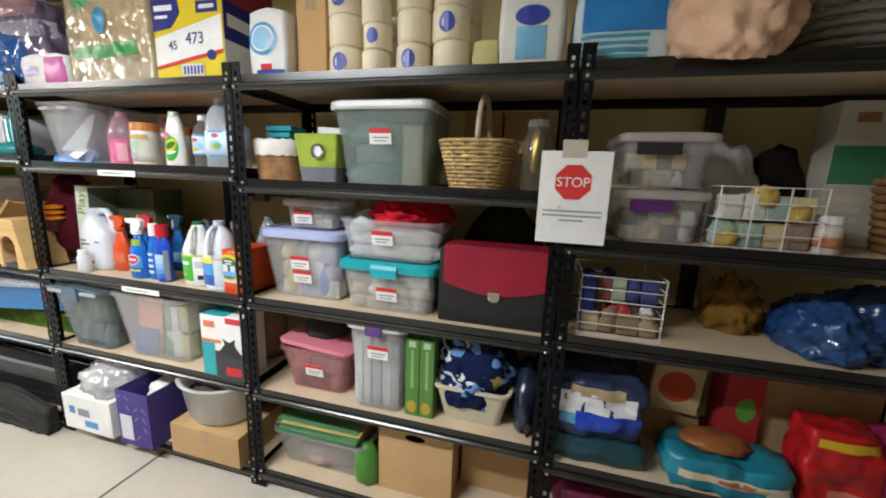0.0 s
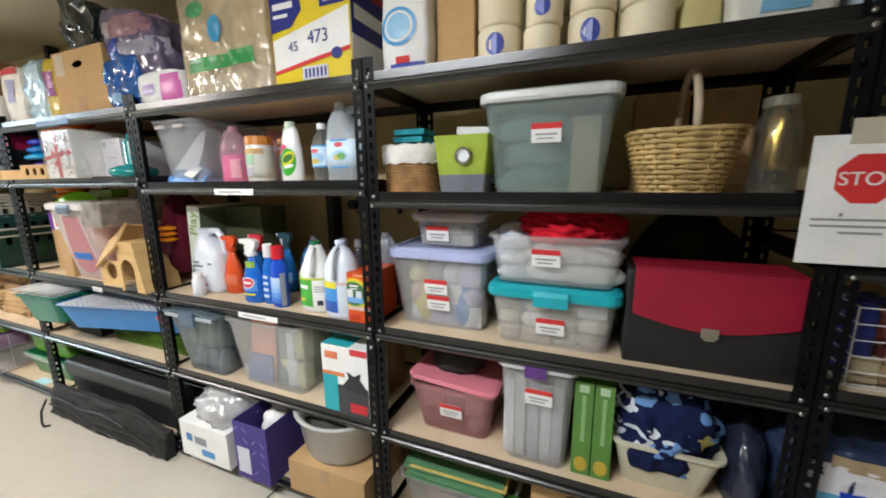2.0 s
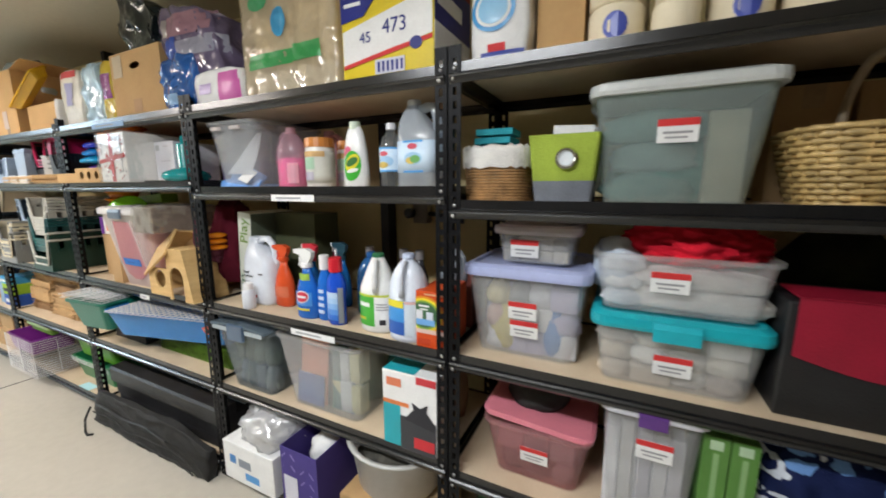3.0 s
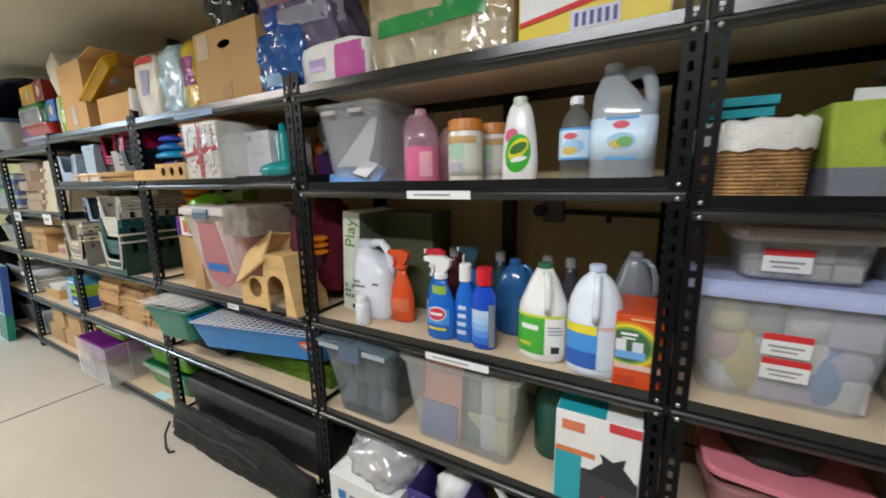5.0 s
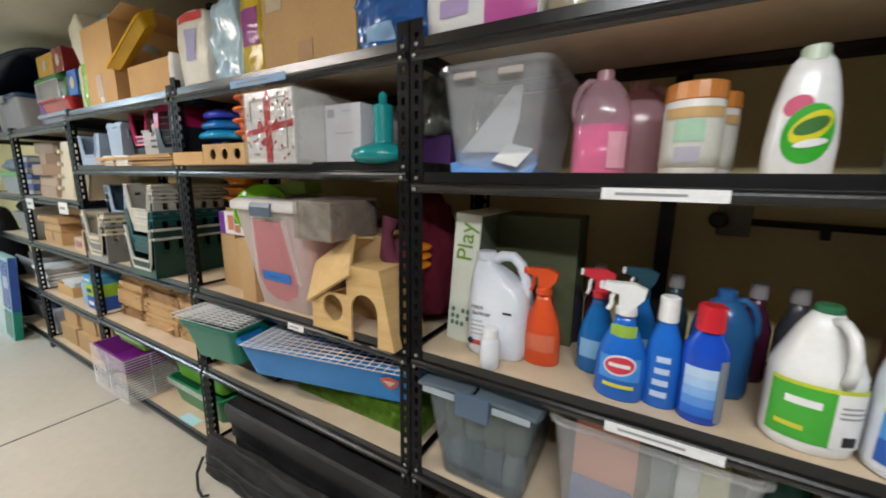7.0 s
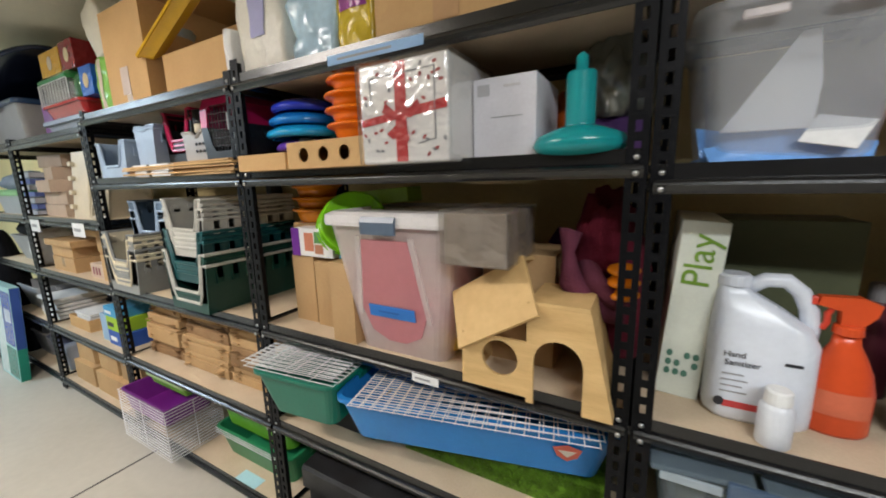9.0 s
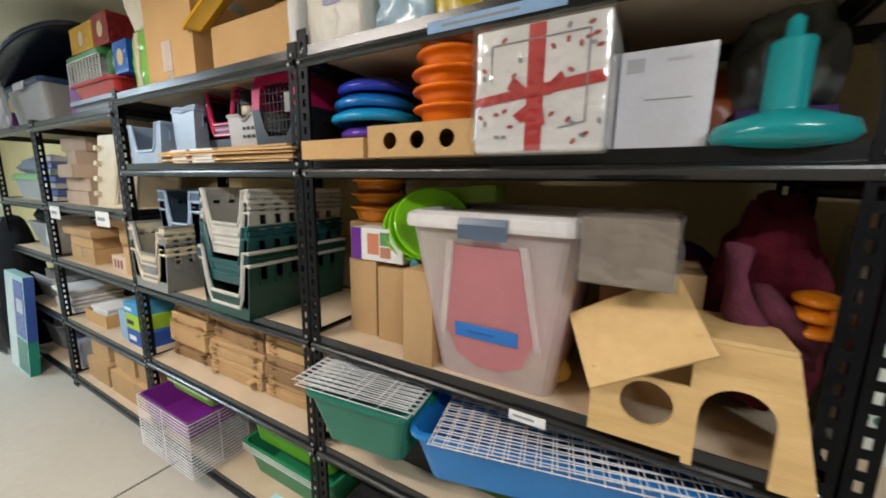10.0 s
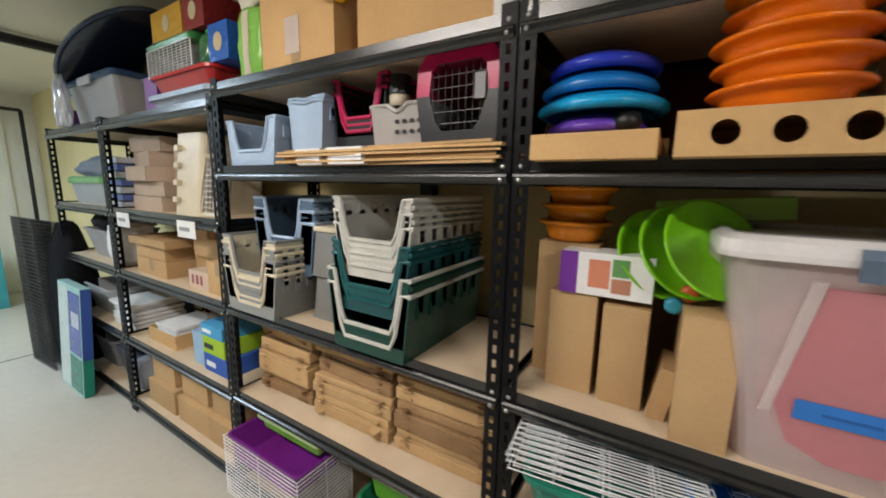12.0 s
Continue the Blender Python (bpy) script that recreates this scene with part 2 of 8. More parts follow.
for jx in (-0.6, -3.48, -6.4):
    setting("floor_joint", box(jx - 0.004, FRONT, 0.0, jx + 0.004, BACK, 0.003), M_JOINT, "dark saw-cut joint in the concrete floor", "floor joint")

# ---- storage racks ----
DEPTH, POST = 0.47, 0.038


def post_mesh(height):
    """A slotted steel angle: two flanges with a row of keyhole slots in each."""
    bm = bmesh.new()
    pitch, hw, hh, th = 0.038, 0.0055, 0.0105, 0.0025
    n = int(height / pitch)

    def flange(at):
        for i in range(n):
            z0, z1 = i * pitch, (i + 1) * pitch if i < n - 1 else height
            zc = z0 + pitch / 2
            us, zs = (0.0, POST / 2 - hw, POST / 2 + hw, POST), (z0, zc - hh, zc + hh, z1)
            for k in (0, th):
                g = [[bm.verts.new(at(u, k, z)) for z in zs] for u in us]
                for a in range(3):
                    for b in range(3):
                        if (a, b) != (1, 1):
                            bm.faces.new((g[a][b], g[a + 1][b], g[a + 1][b + 1], g[a][b + 1]))
            for u in (0.0, POST):
                bm.faces.new([bm.verts.new(at(u, k, z)) for k, z in ((0, z0), (th, z0), (th, z1), (0, z1))])
            for (u0, z0_), (u1, z1_) in (((us[1], zs[1]), (us[2], zs[1])), ((us[2], zs[1]), (us[2], zs[2])), ((us[2], zs[2]), (us[1], zs[2])), ((us[1], zs[2]), (us[1], zs[1]))):
                bm.faces.new([bm.verts.new(at(u, k, z)) for u, k, z in ((u0, 0, z0_), (u1, 0, z1_), (u1, th, z1_), (u0, th, z0_))])

    flange(lambda u, k, z: (u, k, z))
    flange(lambda u, k, z: (k, u + 0.0026, z))
    return link_mesh("post", bm, M_POST)


POST_MESHES = {h: post_mesh(h) for h in (1.81, 1.783, 1.735)}
LIP = [(0.003, 0.028), (0.003, 0.002), (-0.004, -0.001), (-0.009, -0.006), (-0.010, -0.011), (-0.006, -0.020), (0.0, -0.027), (0.004, -0.027), (0.004, -0.010), (0.02, 0.004), (0.02, 0.008), (0.006, 0.008), (0.006, 0.028)]


def storage_rack(x0, x1, levels, label, depth=DEPTH, height=1.81):
    w = x1 - x0
    rack = thing("storage_rack", label, "storage rack", (x0, 0, 0), "black steel racks in a row")
    for m in (pose(0, 0, 0), pose(w, 0, 0) @ Matrix.Diagonal((-1, 1, 1, 1)), pose(0, depth, 0) @ Matrix.Diagonal((1, -1, 1, 1)), pose(w, depth, 0) @ Matrix.Diagonal((-1, -1, 1, 1))):
        part("post", POST_MESHES[height], None, rack, m=m)
    beam_f = link_mesh("beam", extrude_x(LIP, 0.006, w - 0.006), M_STEEL)
    beam_s = link_mesh("side_beam", extrude_x(LIP, 0.006, depth - 0.006), M_STEEL)
    board = link_mesh("shelf_board", box(0.008, 0.008, 0, w - 0.008, depth - 0.008, 0.012), M_BOARD)
    rivet = link_mesh("rivet", lathe([(0.0, 0.0), (0.006, 0.001), (0.0055, 0.003), (0.002, 0.0045), (0.0, 0.0047)], 8), M_RIVET, True)
    for z in levels:
        f = part("front_beam", beam_f, None, rack, m=pose(0, -0.0005, z))
        part("back_beam", beam_f, None, rack, m=pose(w, depth, z, 0, 0, 180))
        part("side_beam", beam_s, None, rack, m=pose(0.003, depth, z, 0, 0, -90))
        part("side_beam", beam_s, None, rack, m=pose(w - 0.003, 0, z, 0, 0, 90))
        part("shelf_board", board, None, rack, m=pose(0, 0, z + 0.0085))
        for rx in (POST / 2, w - POST / 2):
            for rz in (0.012, -0.018):
                part("rivet", rivet, None, f, m=pose(rx, -0.0105 if rz < 0 else 0.0005, rz, 90))
    return rack


S = (1.738, 1.402, 0.882, 0.487, 0.07)
S1 = (1.738, 1.362, 0.882, 0.468, 0.07)
S0 = (1.738, 1.225, 0.905, 0.430, 0.07)
S34 = (1.738, 1.4325, 0.882, 0.487, 0.07)
S5 = (1.690, 1.221, 0.872, 0.470, 0.07)
RACKS = [(1.225, 2.445, S0), (0.0, 1.22, S1), (-1.225, -0.005, S), (-2.45, -1.23, S34), (-3.675, -2.455, S34), (-4.83, -3.68, S5), (-5.80, -4.835, S5)]
for x0, x1, levels in RACKS:
    storage_rack(x0, x1, levels, "black slotted steel storage rack with particle board shelves", height=1.735 if levels is S5 else 1.783 if x1 < -2 else 1.81)
# ---- things ----
from mathutils.bvhtree import BVHTree

UP = 0.0205


def shelf(levels, i):
    """The height of a board's top."""
    return levels[i] + UP


COLOURS = {}


def plastic(r, g, b, rough=0.32, bump=0.03, vary=0.05):
    key = (r, g, b, rough)
    if key not in COLOURS:
        COLOURS[key] = mat("moulded_plastic", (r, g, b), rough, 0, vary, 8, 70, bump, 0.5)
    return COLOURS[key]


def paper(r, g, b, rough=0.6):
    key = (r, g, b, rough, "paper")
    if key not in COLOURS:
        COLOURS[key] = mat("printed_card", (r, g, b), rough, 0, 0.05, 10, 120, 0.05, 0.35)
        if rough <= 0.35:
            crinkled(COLOURS[key])
    return COLOURS[key]


def film(r, g, b, rough=0.14, scale=18.0):
    """Thin coloured plastic film, creased all over."""
    key = (r, g, b, rough, scale, "film")
    if key not in COLOURS:
        COLOURS[key] = crinkled(mat("plastic_film", (r, g, b), rough, 0, 0.12, 10, 70, 0.0, 0.6), scale, 0.7, 0.02)
    return COLOURS[key]


def cloth(r, g, b, second=None):
    key = (r, g, b, second)
    if key not in COLOURS:
        COLOURS[key] = mat("fabric", (r, g, b), 0.95, 0, 0.15, 9, 260, 0.5, 0.15, second)
    return COLOURS[key]


M_CARD = mat("corrugated_cardboard", (0.53, 0.345, 0.17), 0.75, 0, 0.07, 5, 90, 0.08, 0.25, (0.45, 0.285, 0.135), rand=0.1)
M_CARD2 = mat("pale_cardboard", (0.64, 0.41, 0.185), 0.72, 0, 0.06, 5, 90, 0.08, 0.25, (0.56, 0.345, 0.15), rand=0.06)
M_CARD3 = mat("dark_cardboard", (0.33, 0.20, 0.10), 0.8, 0, 0.1, 6, 90, 0.1, 0.2, (0.25, 0.145, 0.07), rand=0.15)
M_TAPE = mat("parcel_tape", (0.45, 0.31, 0.17), 0.2)
M_WHITE = paper(0.80, 0.80, 0.79)
M_RED = paper(0.62, 0.035, 0.035)
M_GREY = paper(0.30, 0.30, 0.31)
M_DARK = paper(0.03, 0.03, 0.035)
M_CLEAR = foggy("clear_storage_plastic", (0.92, 0.93, 0.94), 0.78, 0.15)
M_MILK = foggy("milky_storage_plastic", (0.88, 0.80, 0.77), 0.46, 0.25)
M_SMOKE = foggy("smoky_storage_plastic", (0.50, 0.58, 0.64), 0.82, 0.12)
M_FILM = foggy("clear_wrapping_film", (0.80, 0.68, 0.48), 0.50, 0.10, 0.4, 30.0)
M_PINKT = foggy("pink_clear_plastic", (0.85, 0.48, 0.50), 0.74, 0.2)
M_WICKER = mat("brown_wicker", (0.42, 0.23, 0.09), 0.6, 0, 0.3, 20, 200, 0.4, 0.4)
M_GOLD = mat("golden_willow", (0.55, 0.38, 0.15), 0.38, 0, 0.25, 22, 160, 0.3, 0.6)
M_WOOD = mat("pale_plywood", (0.72, 0.49, 0.22), 0.6, 0, 0.08, 5, 45, 0.08, 0.3, (0.56, 0.35, 0.14), stretch=(1, 1, 9))
M_WIRE = mat("white_coated_wire", (0.80, 0.80, 0.80), 0.35)
M_CHROME = mat("chrome", (0.7, 0.68, 0.62), 0.2, 1.0)


def words(parent, text, x, z, size, material, y=-0.002, name="lettering", rz=0, flat=False):
    """Raised lettering, as mesh, that faces the aisle."""
    data = bpy.data.curves.new(name, "FONT")
    data.body, data.size, data.align_x, data.align_y, data.extrude = text, size, "CENTER", "CENTER", 0.0004
    ob = bpy.data.objects.new(name, data)
    scene.collection.objects.link(ob)
    bpy.context.view_layer.update()
    me = bpy.data.meshes.new_from_object(ob.evaluated_get(bpy.context.evaluated_depsgraph_get()))
    bpy.data.objects.remove(ob)
    bpy.data.curves.remove(data)
    me.materials.clear()
    me.materials.append(material)
    return part(name, me, None, parent, m=pose(x, y, z, 90, 0, rz))


SOFT = {}


def on_soft(parent, points, faces, material, name, lift=0.0015):
    """A print laid on a soft pack's bulging front."""
    tree, bm = SOFT[parent.name], bmesh.new()
    vs = []
    for x, z in points:
        hit = tree.ray_cast(Vector((x, -1.0, z)), Vector((0, 1, 0)))[0]
        vs.append(bm.verts.new((x, (hit.y if hit else -0.05) - lift, z)))
    for f in faces:
        bm.faces.new([vs[k] for k in f])
    return part(name, bm, material, parent, smooth=True)


def patch(parent, x0, z0, x1, z1, material, y=-0.0012, name="printed_panel", thick=0.001):
    if parent.name in SOFT:
        n = 9
        pts = [(x0 + (x1 - x0) * i / n, z0 + (z1 - z0) * k / n) for i in range(n + 1) for k in range(n + 1)]
        return on_soft(parent, pts, [(i * (n + 1) + k, (i + 1) * (n + 1) + k, (i + 1) * (n + 1) + k + 1, i * (n + 1) + k + 1) for i in range(n) for k in range(n)], material, name, 0.0015 + 0.001 * (len(parent.children) % 4))
    return part(name, box(x0, y, z0, x1, y + thick, z1), material, parent)


def ellipse(parent, x, z, rx, rz, material, y=-0.0016, name="printed_oval", n=24, tilt=0.0):
    if parent.name in SOFT:
        rings = 5
        pts = [(x, z)] + [(x + rx * r / rings * math.cos(2 * math.pi * k / n), z + rz * r / rings * math.sin(2 * math.pi * k / n)) for r in range(1, rings + 1) for k in range(n)]
        fs = [(0, 1 + k, 1 + (k + 1) % n) for k in range(n)] + [(1 + r * n + k, 1 + (r + 1) * n + k, 1 + (r + 1) * n + (k + 1) % n, 1 + r * n + (k + 1) % n) for r in range(rings - 1) for k in range(n)]
        return on_soft(parent, pts, fs, material, name, 0.0015 + 0.001 * (len(parent.children) % 4))
    pts = []
    for k in range(n):
        a = 2 * math.pi * k / n
        u, v = rx * math.cos(a), rz * math.sin(a)
        pts.append((x + u * math.cos(tilt) - v * math.sin(tilt), z + u * math.sin(tilt) + v * math.cos(tilt)))
    return part(name, extrude_y(pts, y, y + 0.001), material, parent)


def sticker(parent, x, z, w=0.085, h=0.055, y=-0.002, tilt=0.0):
    """A white label with a red heading and two lines of print."""
    s = part("label", box(-w / 2, -0.0008, -h / 2, w / 2, 0, h / 2), M_WHITE, parent, "white paper label with a red heading", m=pose(x, y, z, 0, tilt, 0))
    part("heading", box(-w / 2, -0.0014, h * 0.2, w / 2, -0.0008, h / 2), M_RED, s)
    part("print", box(-w * 0.36, -0.0012, -h * 0.12, w * 0.36, -0.0008, -h * 0.02), M_GREY, s)
    part("print", box(-w * 0.3, -0.0012, -h * 0.32, w * 0.25, -0.0008, -h * 0.24), M_GREY, s)
    return s


def tote(label, x0, x1, y, z, d, h, material, taper=0.025, lid=None, lid_h=0.022, latch=None, tags=(), name="storage_box", rim=0.010, category="storage box", rz=0, group="", r=0.03, lid_label=""):
    w = x1 - x0
    t = thing(name, label, category, (((x0 + x1) / 2), y + d / 2, z, 0, 0, rz), group)
    slope = taper / h
    body = part("body", tub_mesh(w - 2 * rim - 2 * taper, d - 2 * rim - 2 * taper, w - 2 * rim, d - 2 * rim, h, r, 0.003, rim), material, t, smooth=False)
    fy = -d / 2 + rim + taper
    if h > 0.12:
        for s in (-1, 1):
            part("handle", extrude_y([(s * (w / 2 - rim - 0.004), h - 0.05), (s * (w / 2 + 0.004), h - 0.032), (s * (w / 2 + 0.006), h - 0.012), (s * (w / 2 - rim), h - 0.012)], -d * 0.16, d * 0.16), material, t)
    if lid:
        ring = lambda g, zz: [(px, py, zz) for px, py in rounded(w + 2 * g, d + 2 * g, r + 0.01)]
        cover = part("lid", loft([ring(0.003, h - 0.016), ring(0.005, h - 0.006), ring(0.003, h + lid_h * 0.6), ring(-0.012, h + lid_h), ring(-0.022, h + lid_h), ring(-0.026, h + lid_h * 0.6)]), lid, t, lid_label)
    if latch:
        lw = w * 0.26
        part("latch", extrude_x([(-d / 2 - 0.012, h - 0.035), (-d / 2 - 0.014, h - 0.002), (-d / 2 - 0.008, h + 0.012), (-d / 2 + 0.02, h + 0.014), (-d / 2 + 0.02, h + 0.006), (-d / 2 - 0.004, h), (-d / 2 - 0.006, h - 0.035)], -lw / 2, lw / 2), latch, t)
    for tx, tz in tags:
        s = sticker(t, tx, tz, y=0)
        s.matrix_basis = pose(tx, fy - slope * tz - 0.004, tz, -math.degrees(math.atan(slope)) * -1, 0, 0)
    return t


def filling(name, label, category, x, y, z, sx, sy, sz, material, seed=0, amount=0.1, scale=2.5, sub=3, rz=0):
    """A soft loose heap of one stuff, resting at z."""
    t = new(name, link_mesh(name, lump(sx, sy, sz, amount, scale, seed, sub), material, True))
    t.matrix_basis = pose(x, y, z, 0, 0, rz)
    return tagged(t, label, category)


def stack_sheets(name, label, category, x0, x1, y, z, d, h, n, material, jitter=0.006, seed=1, piece="sheet"):
    """Flat sheets laid on one another, each slightly askew."""
    rnd = random.Random(seed)
    t = thing(name, label, category, ((x0 + x1) / 2, y + d / 2, z))
    w, th = x1 - x0, h / n
    for i in range(n):
        s = 1 - rnd.random() * 0.06
        part(piece, box(-w / 2 * s, -d / 2 * s, 0, w / 2 * s, d / 2 * s, th * 0.74), material[i % len(material)] if isinstance(material, list) else material, t,
             m=pose(rnd.uniform(-jitter, jitter), rnd.uniform(-jitter, jitter), i * th, 0, 0, rnd.uniform(-2, 2)))
    return t


def carton(label, x0, x1, y, z, d, h, material=None, hole=False, flaps=(), tape=True, rz=0, name="cardboard_box", open_top=False, group="", holes=0, rx=0, ry=0):
    """A corrugated box: walls with thickness, seam tape, perhaps a hand hole, holes in its face or open flaps."""
    material = material or M_CARD
    w, th = x1 - x0, 0.004
    t = thing(name, label, "cardboard box", ((x0 + x1) / 2, y + d / 2, z, rx, ry, rz), group)
    if hole or holes:
        front = bmesh.new()
        cuts = [(0.0, h * 0.78, min(0.045, w * 0.14), 0.016)] if hole else [((k - (holes - 1) / 2) * w / holes * 0.8, h * 0.5, h * 0.27, h * 0.27) for k in range(holes)]
        face_with_holes(front, -w / 2, 0, w / 2, h, cuts, -d / 2, th)
        part("front_panel", front, material, t)
    else:
        part("front_panel", box(-w / 2, -d / 2, 0, w / 2, -d / 2 + th, h, 0.0012), material, t)
    part("back_panel", box(-w / 2, d / 2 - th, 0, w / 2, d / 2, h), material, t)
    part("side_panel", box(-w / 2 + 0.0006, -d / 2 + th, 0, -w / 2 + th, d / 2 - th, h), material, t)
    part("side_panel", box(w / 2 - th, -d / 2 + th, 0, w / 2 - 0.0006, d / 2 - th, h), material, t)
    part("base", box(-w / 2 + th, -d / 2 + th, 0, w / 2 - th, d / 2 - th, th), material, t)
    if not open_top:
        part("top_flap", box(-w / 2 + th, -d / 2 + th, h - th - 0.0005, w / 2 - th, -0.001, h - 0.0005), material, t)
        part("top_flap", box(-w / 2 + th, 0.001, h - th - 0.0005, w / 2 - th, d / 2 - th, h - 0.0005), material, t)
        if tape:
            part("tape", box(-w / 2 + 0.002, -0.022, h - 0.0005, w / 2 - 0.002, 0.022, h + 0.0006), M_TAPE, t)
    if tape and not (hole or holes):
        part("tape", box(-0.022, -d / 2 - 0.0008, h - 0.06 if not open_top else 0.01, 0.022, -d / 2, h if not open_top else 0.07), M_TAPE, t)
    for side, angle in flaps:
        fl = d * 0.42
        if side in "lr":
            s = -1 if side == "l" else 1
            part("flap", box(0, -d / 2 + 0.004, 0, fl, d / 2 - 0.004, th), material, t, m=pose(s * w / 2, 0, h, 0, 0, 0) @ Matrix.Diagonal((s, 1, 1, 1)) @ pose(0, 0, 0, 0, -angle, 0))
        else:
            s = -1 if side == "f" else 1
            part("flap", box(-w / 2 + 0.004, 0, 0, w / 2 - 0.004, fl, th), material, t, m=pose(0, s * d / 2, h) @ Matrix.Diagonal((1, s, 1, 1)) @ pose(0, 0, 0, angle, 0, 0))
    return t


def face_with_holes(bm, x0, z0, x1, z1, cuts, y, th, n=16):
    """A panel in the xz plane with oval holes (x, z, rx, rz) side by side, cut through its thickness."""
    cuts = sorted(cuts)
    edges = [x0] + [(a[0] + b[0]) / 2 for a, b in zip(cuts, cuts[1:])] + [x1]
    for (cx, cz, rx, rz), a, b in zip(cuts, edges, edges[1:]):
        outer, inner = [], []
        for k in range(n):
            ang = 2 * math.pi * k / n
            c, s = math.cos(ang), math.sin(ang)
            inner.append((cx + rx * c, cz + rz * s))
            reach = min(((b - cx) if c > 0 else (cx - a)) / abs(c) if abs(c) > 1e-6 else 9, ((z1 - cz) if s > 0 else (cz - z0)) / abs(s) if abs(s) > 1e-6 else 9)
            outer.append([cx + reach * c, cz + reach * s])
        for px, pz in ((a, z0), (b, z0), (b, z1), (a, z1)):
            k = min(range(n), key=lambda i: abs(math.atan2(math.sin(math.atan2(pz - cz, px - cx) - 2 * math.pi * i / n), math.cos(math.atan2(pz - cz, px - cx) - 2 * math.pi * i / n))))
            outer[k] = [px, pz]
        vo = [[bm.verts.new((px, yy, pz)) for px, pz in outer] for yy in (y, y + th)]
        vi = [[bm.verts.new((px, yy, pz)) for px, pz in inner] for yy in (y, y + th)]
        for k in range(n):
            j = (k + 1) % n
            bm.faces.new((vo[0][k], vo[0][j], vi[0][j], vi[0][k]))
            bm.faces.new((vo[1][k], vi[1][k], vi[1][j], vo[1][j]))
            bm.faces.new((vi[0][k], vi[0][j], vi[1][j], vi[1][k]))
            bm.faces.new((vo[0][k], vo[1][k], vo[1][j], vo[0][j]))
    bmesh.ops.remove_doubles(bm, verts=bm.verts[:], dist=0.0001)


def printed_box(name, label, category, x0, x1, y, z, d, h, material, bevel=0.002, rz=0, ry=0):
    t = thing(name, label, category, ((x0 + x1) / 2, y, z, 0, ry, rz))
    w = x1 - x0
    part("body", box(-w / 2, 0, 0, w / 2, d, h, bevel), material, t)
    return t


def bottle(name, label, category, x, y, z, profile, material, cap=None, cap_mat=None, sx=1.0, sy=1.0, square=0.0, wrap=None, rz=0, n=28):
    """A turned bottle with a screw cap and a wrapped label; profile of (radius, height)."""
    t = thing(name, label, category, (x, y, z, 0, 0, rz))
    part("body", lathe(profile, n, sx, sy, squareness=square), material, t, smooth=True)
    if cap:
        r, z0, z1 = cap
        bm = lathe([(r, z0), (r * 1.02, z0 + 0.002), (r * 0.98, z1 - 0.003), (r * 0.85, z1)], 18)
        part("cap", bm, cap_mat, t)
    if wrap:
        z0, z1, material2 = wrap
        rr = lambda zz: next((a[0] + (b[0] - a[0]) * (zz - a[1]) / max(1e-6, b[1] - a[1]) for a, b in zip(profile, profile[1:]) if a[1] <= zz <= b[1]), profile[0][0]) + 0.0012
        zs = [z0 + (z1 - z0) * k / 4 for k in range(5)]
        part("label", lathe([(rr(z0) - 0.003, z0)] + [(rr(q), q) for q in zs] + [(rr(z1) - 0.003, z1)], n, sx, sy, squareness=square), material2, t, "printed wrap label", smooth=True)
    return t


def jug(name, label, x, y, z, r, h, material, cap_mat, wrap=None, squash=0.8, rz=0, panels=(), liquid=None, cap_h=0.02, grip=0.0, cone=False):
    """A handled gallon jug: body with round or conical shoulders, a bent handle, cap and label."""
    prof = [(r * 0.86, 0), (r * 0.97, 0.006), (r, 0.02), (r, h * 0.52), (r * 0.98, h * 0.6), (r * 0.90, h * 0.70), (r * 0.73, h * 0.80), (r * 0.50, h * 0.88), (r * 0.30, h * 0.92), (r * 0.24, h - cap_h)]
    if cone:
        prof[4:] = [(r * 0.985, h * 0.565), (r * 0.88, h * 0.635), (r * 0.74, h * 0.72), (r * 0.58, h * 0.82), (r * 0.44, h * 0.89), (r * 0.30, h - cap_h - 0.004)]
    t = bottle(name, label, "jug", x, y, z, prof, material, (r * 0.3, h - cap_h - 0.004, h), cap_mat, 1.0, squash, 0.12, wrap, rz)
    hr = r * 0.13
    pts = [(r * 0.25, 0, h * 0.90), (r * 0.55, 0, h * 0.915), (r * 0.82, 0, h * 0.86), (r * 0.97, 0, h * 0.76), (r * 1.0, 0, h * 0.64), (r * 0.92, 0, h * 0.55)]
    part("handle", tube(pts, hr, 10), material, t, smooth=True, m=pose(0, 0, 0, 0, 0, grip))
    for x0, z0, x1, z1, m2 in panels:
        curved_patch(t, x0, z0, x1, z1, r, squash, m2)
    return t


